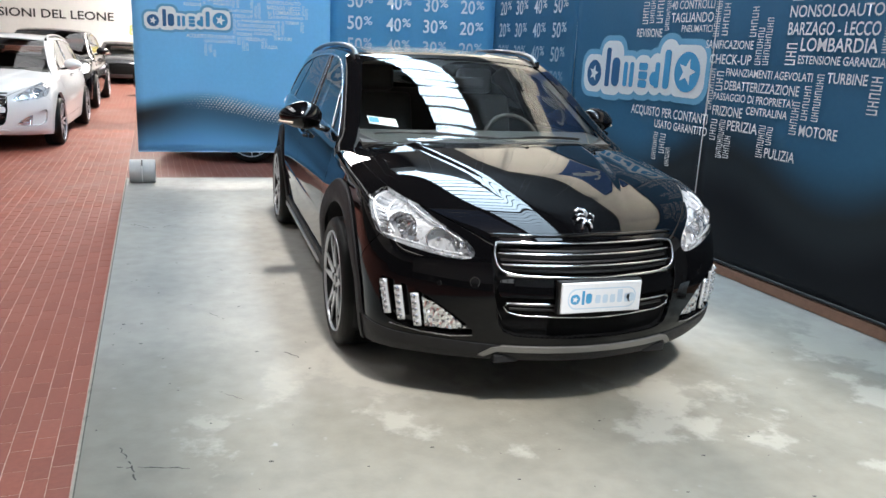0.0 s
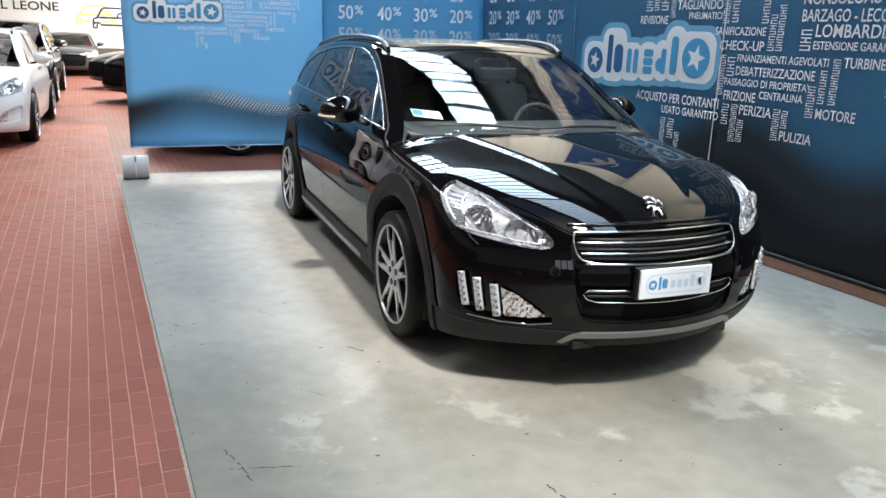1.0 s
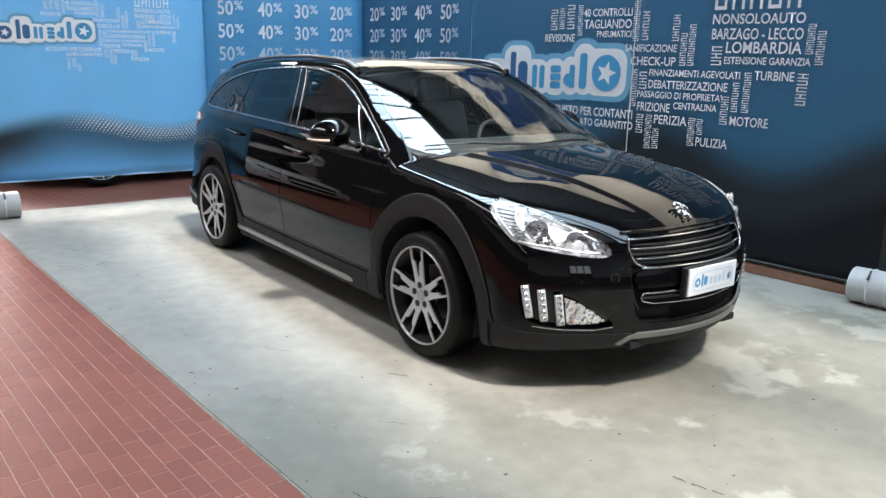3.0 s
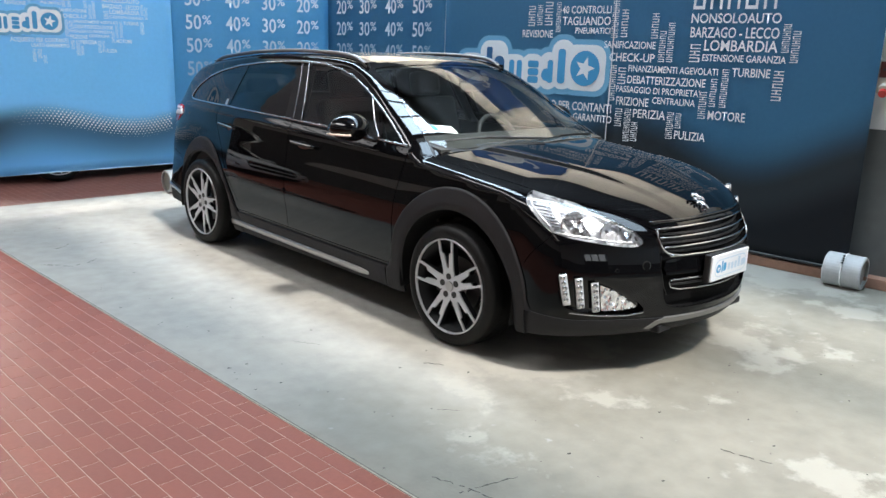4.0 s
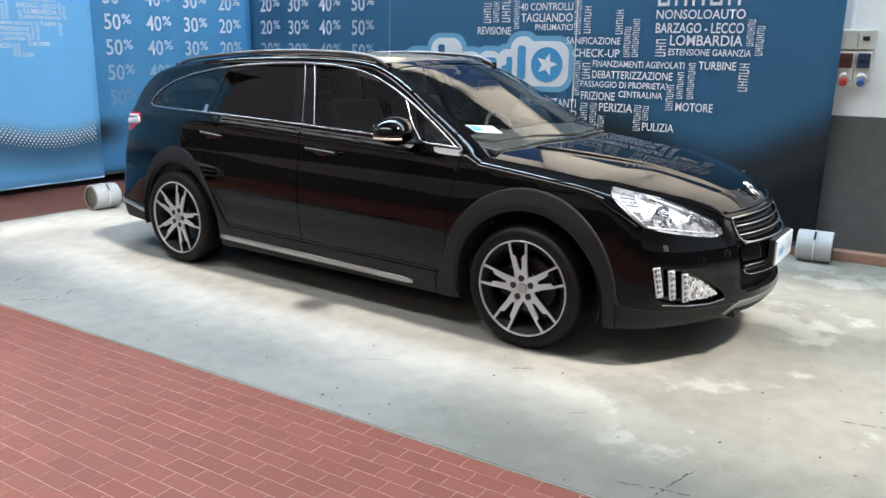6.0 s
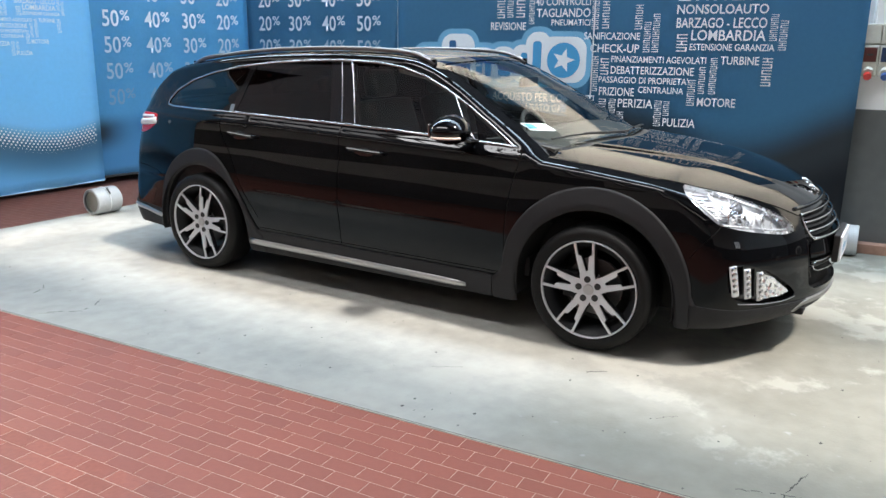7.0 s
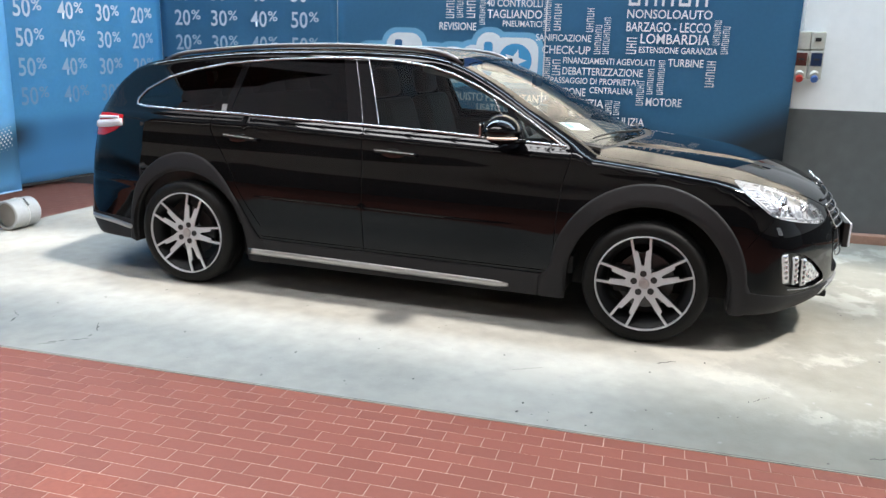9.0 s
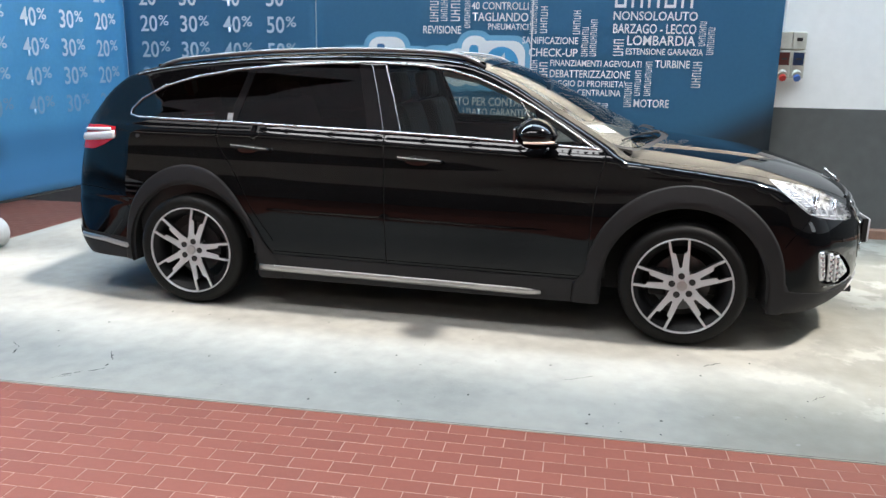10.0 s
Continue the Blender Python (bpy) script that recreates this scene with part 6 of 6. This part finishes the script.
    part("steering_boss", rod(pose(0.37, 0.90, 0.94, 62) @ Vector((0, 0, -0.06)), pose(0.37, 0.90, 0.94, 62) @ Vector((0, 0, 0.02)), 0.07, seg=24), M_DASH, car)
    part("centre_console", box(-0.12, 0.78, 0.40, 0.12, 1.75, 0.70, 0.03), M_DASH, car)
    part("interior_mirror", box(-0.12, 0.80, 1.285, 0.12, 0.825, 1.345, 0.012), M_BLACKPL, car)
    part("cabin_floor", box(-0.78, 0.40, 0.30, 0.78, 3.45, 0.40), M_DASH, car)
    part("boot_floor", box(-0.70, 2.70, 0.60, 0.70, 3.50, 0.66), M_DASH, car)
    for sd in (-1, 1):
        part("door_lining", box(sd * 0.80 if sd > 0 else -0.835, 0.50, 0.40, 0.835 if sd > 0 else sd * 0.80, 3.20, 1.0, 0.015), M_DASH, car)
    gx, gy = np.meshgrid(np.linspace(-0.57, 0.57, 15), np.linspace(1.12, 3.30, 30))
    p, n = top_surface(np.abs(gx).ravel(), gy.ravel(), -0.035)
    bm = bmesh.new()
    vs = [bm.verts.new((x, q[1], q[2])) for x, q in zip(gx.ravel(), p)]
    for j in range(29):
        for i in range(14):
            bm.faces.new((vs[j * 15 + i], vs[j * 15 + i + 1], vs[j * 15 + i + 16], vs[j * 15 + i + 15]))
    part("headlining", bm, M_HEADLN, car, "pale fabric headlining", smooth=True)
    for sd in (-1, 1):
        q, n = line_on_flank([(0.56, 1.075), (0.70, 1.16), (0.85, 1.245), (1.0, 1.32), (1.16, 1.38), (1.35, 1.415)], -0.05, 0.04)
        part("pillar_lining", sweep(mirror(q, sd), 0.028, 8), M_HEADLN, car, smooth=True)
        q, n = line_on_flank([(1.60, 1.0), (1.66, 1.2), (1.72, 1.42)], -0.045, 0.05)
        part("pillar_lining", sweep(mirror(q, sd), 0.045, 8, flat=0.5, normals=mirror(n, sd)), M_DASH, car, smooth=True)

    # grille: chrome frame and bars, number plate, lower chrome loop
    def nose_line(pts, off, step=0.02):
        """A line across the nose, through u (signed) and z, set off the surface."""
        q = resample(pts, step, False)
        grid_s = np.linspace(S_NOSE, CF, 80)
        s = []
        for u, z in q:
            if abs(u) <= CU - 0.01:
                s.append(CF - Q - (CU - abs(u)))
            else:
                g, _ = wrap_surface(grid_s, np.full(80, z))
                s.append(float(np.interp(abs(u), g[:, 0], grid_s)))
        p, n = wrap_surface(s, [v[1] for v in q], off)
        sg = np.sign([v[0] for v in q])
        p[:, 0] *= sg
        n[:, 0] *= sg
        return [tuple(v) for v in p], [tuple(v) for v in n]
    grille = part("grille_frame", sweep(nose_line(soften([(-0.41, 0.738), (-0.2, 0.742), (0.2, 0.742), (0.41, 0.738), (0.425, 0.70), (0.415, 0.645), (0.38, 0.62), (0.2, 0.612), (-0.2, 0.612), (-0.38, 0.62), (-0.415, 0.645), (-0.425, 0.70), (-0.41, 0.738)], 2, False), 0.004)[0], 0.0048, 10), M_CHROME, car, "chrome grille surround", smooth=True)
    for z, w in ((0.700, 0.408), (0.657, 0.400)):
        q, n = nose_line([(-w, z), (0, z + 0.004), (w, z)], -0.004)
        part("grille_bar", sweep(q, 0.0058, 8, normals=n, flat=1.6), M_CHROME, grille, "chrome grille blade", smooth=True)
    q, n = nose_line([(-0.385, 0.617), (0, 0.612), (0.385, 0.617)], 0.004)
    part("grille_foot", sweep(q, 0.0065, 8, normals=n, flat=1.5), M_CHROME, grille, "broad chrome foot of the grille", smooth=True)
    for z in (0.722, 0.680, 0.637):
        q, n = nose_line([(-0.40, z), (0.40, z)], -0.026)
        part("grille_slat", sweep(q, 0.006, 6), M_BLACKPL, grille)
    for sd in (-1, 1):
        panel = [(S_NOSE, 0.603), hl(0.36, -1.0, 0.603), hl(0.405, -0.975, 0.595), hl(0.42, -0.965, 0.56), hl(0.405, -0.975, 0.525), (S_NOSE, 0.525)]
        pp, pt = cut_sheet(panel, [], 0.03)
        p, n = wrap_surface(pp[:, 0], pp[:, 1], 0.0005)
        part("grille_panel", shell("grille_panel", p, n, pt[""], (sd,), 0.03), paint, car, "glossy panel between the air intakes")
    low = part("lower_grille_trim", sweep(nose_line([(-0.375, 0.502), (-0.30, 0.502), (-0.2, 0.503)], 0.003)[0], 0.0042, 8), M_CHROME, car, "chrome line in the lower air intake", smooth=True)
    part("trim_line", sweep(nose_line([(0.2, 0.503), (0.30, 0.502), (0.375, 0.502), (0.392, 0.485), (0.378, 0.463), (0.33, 0.450), (0, 0.443), (-0.33, 0.450), (-0.378, 0.463), (-0.392, 0.485), (-0.375, 0.502)], 0.003)[0], 0.0034, 8), M_CHROME, low, smooth=True)
    for sd in (-1, 1):
        part("trim_edge", sweep(nose_line([(sd * 0.43, 0.62), (sd * 0.435, 0.56), (sd * 0.42, 0.48), (sd * 0.395, 0.425)], 0.0)[0], 0.003, 8), M_GLOSS, low, smooth=True)
    for z in (0.47, 0.49):
        part("grille_slat", sweep(nose_line([(-0.37, z), (0.37, z)], -0.02)[0], 0.006, 6), M_BLACKPL, low)
    part("bonnet_lip", sweep(nose_line([(-0.43, 0.765), (0, 0.772), (0.43, 0.765)], 0.0)[0], 0.010, 8), M_GLOSS, car, smooth=True)
    if not hero:
        return car
    for sd in (-1, 1):  # parking sensors and tow eye cover
        for name, u, y, z, r in (("parking_sensor", 0.635, -0.837, 0.557, 0.0105), ("tow_eye_cover", 0.503, -0.910, 0.577, 0.022)):
            if name == "tow_eye_cover" and sd > 0:
                continue
            p, n = wrap_surface([way(u, y)], [z], 0.0)
            p, n = Vector(mirror(p, sd)[0]), Vector(mirror(n, sd)[0])
            part(name, rod(p - n * 0.004, p + n * 0.0012, r * 0.86, seg=24), M_GLOSS, car)
            part("cover_gap", rod(p - n * 0.004, p + n * 0.0006, r, seg=24), M_UNDER, car)
    pl = part("number_plate", box(-0.185, -1.078, 0.474, 0.185, -1.066, 0.606, 0.006), M_PLATE, car, "white dealer plate with a pale blue logo shape")
    part("plate_holder", box(-0.192, -1.066, 0.468, 0.192, -1.035, 0.610, 0.006), M_BLACKPL, pl)
    for lists, mt, yy in (([rrect(-0.155, 0.492, 0.16, 0.582, 0.04)], M_FADEDBLUE, 0.0), ([rrect(-0.150, 0.497, 0.155, 0.577, 0.036)], M_PLATE, 0.0008), ([disc_pts(-0.122, 0.536, 0.022), rrect(-0.092, 0.512, -0.079, 0.572, 0.003), rrect(-0.074, 0.516, -0.046, 0.560, 0.012)], M_LOGOBLUE, 0.0016), ([star_pts(-0.122, 0.536, 0.015, 0.2)], M_PLATE, 0.0024)):
        part("logo_shape", flat_shape(lists, -1.0785 - yy), mt, pl)
    pale = [rrect(-0.03 + 0.034 * i, 0.516, -0.006 + 0.034 * i, 0.552 + (0.02 if i == 3 else 0), 0.006) for i in range(5)] + [disc_pts(0.135, 0.536, 0.020)]
    part("logo_shape", flat_shape(pale, -1.0801), M_FADEDBLUE, pl)
    # maker's badge as a plain rearing shape
    p, n = top_surface([0.0], [-0.875], 0.004)
    bm = bmesh.new()
    for q, r in (([(-0.030, -0.045), (-0.018, -0.02), (0.0, 0.0), (0.012, 0.022), (0.004, 0.04)], 0.0075), ([(0.004, 0.04), (-0.018, 0.046), (-0.034, 0.034)], 0.007), ([(0.0, 0.0), (-0.024, 0.004), (-0.040, -0.008)], 0.005), ([(0.006, 0.012), (-0.016, 0.022), (-0.036, 0.016)], 0.005), ([(-0.006, -0.008), (0.012, -0.022), (0.010, -0.046)], 0.006), ([(0.004, -0.004), (0.028, -0.010), (0.036, 0.012), (0.026, 0.026)], 0.004)):
        sweep([(x, 0, z) for x, z in q], r, 8, bm=bm)
    bmesh.ops.transform(bm, matrix=Matrix.Translation(Vector(p[0])) @ pose(0, 0, 0.012, -50) @ Matrix.Scale(1.15, 4), verts=bm.verts)
    part("badge", bm, M_FACET, car, "small chrome emblem on the bonnet", smooth=True)
    # paper in the windscreen's corner
    p, n = top_surface([0.668, 0.668, 0.523, 0.523], [0.475, 0.545, 0.455, 0.385], -0.008)
    bm = bmesh.new()
    bm.faces.new([bm.verts.new((-a, b, c)) for a, b, c in p])
    st = part("paper_sticker", bm, M_PAPER, car, "white paper with a blue corner behind the windscreen")
    p, n = top_surface([0.663, 0.663, 0.613, 0.613], [0.482, 0.530, 0.498, 0.453], -0.004)
    bm = bmesh.new()
    bm.faces.new([bm.verts.new((-a, b, c)) for a, b, c in p])
    part("sticker_corner", bm, M_STICKBLUE, st)
    # small badge behind the rear door window
    q, n = wrap_surface([2.60, 2.60, 2.565, 2.565], [1.092, 1.135, 1.135, 1.092], 0.001)
    bm = bmesh.new()
    bm.faces.new([bm.verts.new(v) for v in mirror(q, -1)])
    part("window_badge", bm, M_SATIN, car)
    return car


CAR_X = 0.95
car = estate_car(pose(CAR_X, 0, 0), M_PAINT, True, "glossy black estate car with grey plastic arches, parked on concrete")


# ---- other cars standing in the hall ----
M_PAINTWHITE = mat("white_car_paint", (0.80, 0.80, 0.80), 0.12, vary=0.02, rvary=0.0)
M_PAINTGREY = mat("dark_grey_car_paint", (0.10, 0.105, 0.115), 0.12, metal=0.5, vary=0.05, rvary=0.0)
M_PAINTBLUE = mat("black_hall_car_paint", (0.006, 0.006, 0.008), 0.06, vary=0.05, rvary=0.0)
M_PAINTSILVER = mat("silver_car_paint", (0.42, 0.43, 0.44), 0.2, metal=0.7, vary=0.05)
estate_car(pose(-3.22, 7.85, 0) @ Matrix.Diagonal((0.96, 0.96, 0.94, 1)), M_PAINTWHITE, False, "white estate car parked on the tiled floor", "cars in the hall", True)
blue_car = estate_car(pose(-3.40, 13.6, 0, 0, 0, 1), M_PAINTBLUE, False, "black estate car parked behind the white one", "cars in the hall")
grey_car = estate_car(pose(-2.66, 22.5, 0, 0, 0, 3) @ Matrix.Diagonal((0.82, 0.80, 0.80, 1)), M_PAINTGREY, False, "dark grey estate car facing the aisle near the far wall", "cars in the hall")
copy_thing(blue_car, pose(-4.3, 19.0, 0, 0, 0, 2))
copy_thing(blue_car, pose(-0.62, 13.7, 0, 0, 0, -62))
c2 = copy_thing(grey_car, pose(-1.20, 17.3, 0, 0, 0, -62) @ Matrix.Diagonal((1, 1, 1.06, 1)))
tagged(c2, "dark grey estate car parked aslant to the aisle")
silver_car = estate_car(pose(-0.10, 11.5, 0, 0, 0, -62), M_PAINTSILVER, False, "silver estate car parked aslant to the aisle", "cars in the hall")
c3 = copy_thing(blue_car, pose(0.03, 7.15, 0, 0, 0, -90))
tagged(c3, "black estate car standing behind the light blue banner")

# ---- lettering and drawn cars on the far wall ----
M_INK = mat("black_wall_lettering", (0.03, 0.03, 0.035), 0.6, vary=0.1)
M_YEL = mat("yellow_wall_paint", (0.80, 0.71, 0.22), 0.6, vary=0.06)
M_NAVY = mat("navy_wall_paint", (0.02, 0.045, 0.13), 0.6, vary=0.06)
sign = empty("wall_lettering", pose(0, Y_N - 0.012, 0), "large dark capitals painted on the white far wall", "sign")
for word, x, w in (("SIONI", 0.0, 1.093), ("DEL", 1.273, 0.743), ("LEONE", 2.165, 1.335)):
    part("painted_word", lettering(word, w, 0.27), M_INK, sign, m=pose(-6.62 + x, 0, 1.84))


def drawn_car(name, x, z, k, material, label, y):
    e = empty(name, pose(x, Y_N + y, z), label, "drawing")
    lines = [[(0.0, 0.0), (0.02, 0.28), (0.14, 0.34), (0.30, 0.62), (0.38, 0.66), (0.92, 0.66), (1.0, 0.62), (1.16, 0.34), (1.28, 0.28), (1.30, 0.0)], [(0.14, 0.34), (1.16, 0.34)], [(0.02, 0.16), (0.20, 0.16), (0.26, 0.10), (1.04, 0.10), (1.10, 0.16), (1.28, 0.16)], [(0.0, 0.0), (0.12, 0.0), (0.12, 0.12)], [(1.30, 0.0), (1.18, 0.0), (1.18, 0.12)], [(0.78, 0.35), (0.80, 0.46), (0.90, 0.50), (1.0, 0.46), (1.02, 0.35)]]
    for q in lines:
        part("painted_line", sweep([(k * a, 0, k * b) for a, b in q], 0.03 * k, 4, flat=0.2, normals=[(0, -1, 0.001)] * len(q)), material, e)
    return e


drawn_car("painted_car", -2.62, 1.44, 0.92, M_YEL, "yellow outline of a car painted on the far wall", -0.008)
drawn_car("painted_car", -2.12, 1.34, 0.98, M_NAVY, "navy outline of a car painted on the far wall", -0.02)

# ---- cracks and chips in the concrete ----
M_CRACK = mat("crack_dirt", (0.06, 0.058, 0.052), 0.9, vary=0.3)
rng = random.Random(5)


def crack(pts, w, label):
    bm = bmesh.new()
    line = []
    for (x0, y0), (x1, y1) in zip(pts, pts[1:]):
        n = max(2, int(math.hypot(x1 - x0, y1 - y0) / 0.018))
        for i in range(n):
            t = i / n
            line.append((x0 + (x1 - x0) * t + rng.uniform(-0.006, 0.006), y0 + (y1 - y0) * t + rng.uniform(-0.006, 0.006)))
    line.append(pts[-1])
    for a, b in zip(line, line[1:]):
        if rng.random() < 0.22:
            continue
        d = Vector((b[0] - a[0], b[1] - a[1])).normalized()
        n = Vector((-d.y, d.x)) * w * rng.uniform(0.3, 1.2)
        bm.faces.new([bm.verts.new((p[0] + s * n.x, p[1] + s * n.y, 0.0012)) for p, s in ((a, 1), (a, -1), (b, -0.8), (b, 0.8))])
    for f in bm.faces:
        f.normal_update()
        if f.normal.z < 0:
            f.normal_flip()
    ob = part("floor_crack", bm, M_CRACK)
    tagged(ob, label, "crack", kind="structure")


crack([(-0.83, 3.36), (-0.87, 3.30), (-0.98, 3.24)], 0.004, "thin dark crack in the concrete floor")
crack([(-0.82, 2.80), (-0.93, 2.72), (-1.02, 2.70), (-1.10, 2.80), (-1.14, 2.84)], 0.004, "curved dark crack in the concrete floor")
crack([(-1.12, 2.80), (-1.18, 2.86)], 0.003, "short dark crack in the concrete floor")
crack([(-0.25, -0.12), (-0.21, -0.16), (-0.19, -0.20)], 0.004, "short dark crack in the concrete floor")
crack([(0.10, -1.55), (0.13, -1.68), (0.15, -1.74)], 0.004, "row of dark chips in the concrete floor")
crack([(-0.95, -1.10), (-0.82, -1.12), (-0.70, -1.16)], 0.004, "dark scratch in the concrete floor")
crack([(-0.55, -0.55), (-0.48, -0.62)], 0.002, "thin scratch in the concrete floor")
crack([(-0.6, 0.55), (-0.52, 0.42)], 0.002, "thin scratch in the concrete floor")
crack([(-0.95, -0.95), (-0.90, -1.1), (-0.88, -1.2)], 0.003, "dark scratch in the concrete floor")
bm = bmesh.new()
spots = [(0.97, -1.13), (1.0, -1.12), (0.45, -1.30), (-0.88, 0.96), (-0.45, 0.9), (0.7, -1.6), (1.5, -1.55), (2.0, -1.0), (1.3, -1.9), (2.3, -0.6), (-0.9, 1.7), (-0.75, 2.3), (-0.5, 1.4), (-1.0, 0.3), (-0.3, -0.9), (0.2, -1.2)]
spots += [(rng.uniform(-1.0, 2.9), rng.uniform(-2.6, -1.1)) for _ in range(45)] + [(rng.uniform(-1.1, -0.1), rng.uniform(-1.0, 4.6)) for _ in range(45)]
for x, y in spots:
    r, a0 = rng.uniform(0.003, 0.011), rng.uniform(0, 6)
    n = 7
    bm.faces.new([bm.verts.new((x + r * rng.uniform(0.5, 1.2) * math.cos(a0 + 2 * math.pi * k / n), y + 0.7 * r * rng.uniform(0.5, 1.2) * math.sin(a0 + 2 * math.pi * k / n), 0.0014)) for k in range(n)])
ch = part("floor_chips", bm, M_CRACK)
tagged(ch, "scattered small dark chips in the concrete", "chips", kind="stuff")

# ---- terracotta tiles: courses along the edge of the concrete ----
bed_pts = [(edge_x(y) - w, y) for y, w in ((-6.82, 0.003), (9.6, 0.003), (9.6, 4.955), (-6.82, 4.955))]
bm = bmesh.new()
lo, hi = [bm.verts.new((x, y, -0.0119)) for x, y in bed_pts], [bm.verts.new((x, y, -0.0016)) for x, y in bed_pts]
bm.faces.new(hi[::-1])
for i in range(4):
    bm.faces.new((lo[i], hi[i], hi[(i + 1) % 4], lo[(i + 1) % 4]))
bmesh.ops.recalc_face_normals(bm, faces=bm.faces[:])
bed = part("tile_pavement", bm, M_TILEBED)
tagged(bed, "terracotta tile pavement in running bond with pale joints", "floor", kind="structure")
ALONG_E = Vector((-0.043, 1.0, 0)).normalized()
ACROSS_E = Vector((-1.0, -0.043, 0)).normalized()
TL, TW, JT = 0.155, 0.0775, 0.0032


def tile_geo(length, width):
    b, h = 0.0015, 0.0062
    x1, y1 = width - JT, length - JT
    top = [(b, b, 0), (x1 - b, b, 0), (x1 - b, y1 - b, 0), (b, y1 - b, 0)]
    mid = [(0, 0, -0.0008), (x1, 0, -0.0008), (x1, y1, -0.0008), (0, y1, -0.0008)]
    low = [(x, y, -h) for x, y, _ in mid]
    V = top + mid + low
    F = [(0, 1, 2, 3)] + [(i + 4, (i + 1) % 4 + 4, (i + 1) % 4, i) for i in range(4)] + [(i + 8, (i + 1) % 4 + 8, (i + 1) % 4 + 4, i + 4) for i in range(4)]
    return V, F


V0, F0 = tile_geo(TL, TW)
tile_me = bpy.data.meshes.new("tile")
tile_me.from_pydata(V0, [], F0)
tile_me.materials.append(M_TILE)
rest_v, rest_f = [], []
for row in range(64):
    for k in range(-44, 62):
        y = k * TL + (0.048 if row % 2 == 0 else 0.122) + 0.006 * math.sin(row * 2.1)
        o = Vector((edge_x(0) - 0.006, 0, -0.0002)) + ACROSS_E * (row * TW) + ALONG_E * y
        o.z = -0.0002 + rng.uniform(-0.0004, 0.0)
        R = Matrix.Translation(o) @ Matrix(((ACROSS_E.x, ALONG_E.x, 0, 0), (ACROSS_E.y, ALONG_E.y, 0, 0), (0, 0, 1, 0), (0, 0, 0, 1))) @ pose(0, 0, 0, rng.uniform(-0.1, 0.1), rng.uniform(-0.15, 0.15), rng.uniform(-0.5, 0.5))
        if row < 11 and -5 <= k < 22:
            part("tile", tile_me, None, bed, m=R)
        else:
            i0 = len(rest_v)
            rest_v += [tuple(R @ Vector(v)) for v in V0]
            rest_f += [tuple(i0 + i for i in f) for f in F0]
rest_me = bpy.data.meshes.new("tiles_rest")
rest_me.from_pydata(rest_v, [], rest_f)
rest = part("tiles_beyond", rest_me, M_TILE2, bed)
rest["kind"] = "stuff"
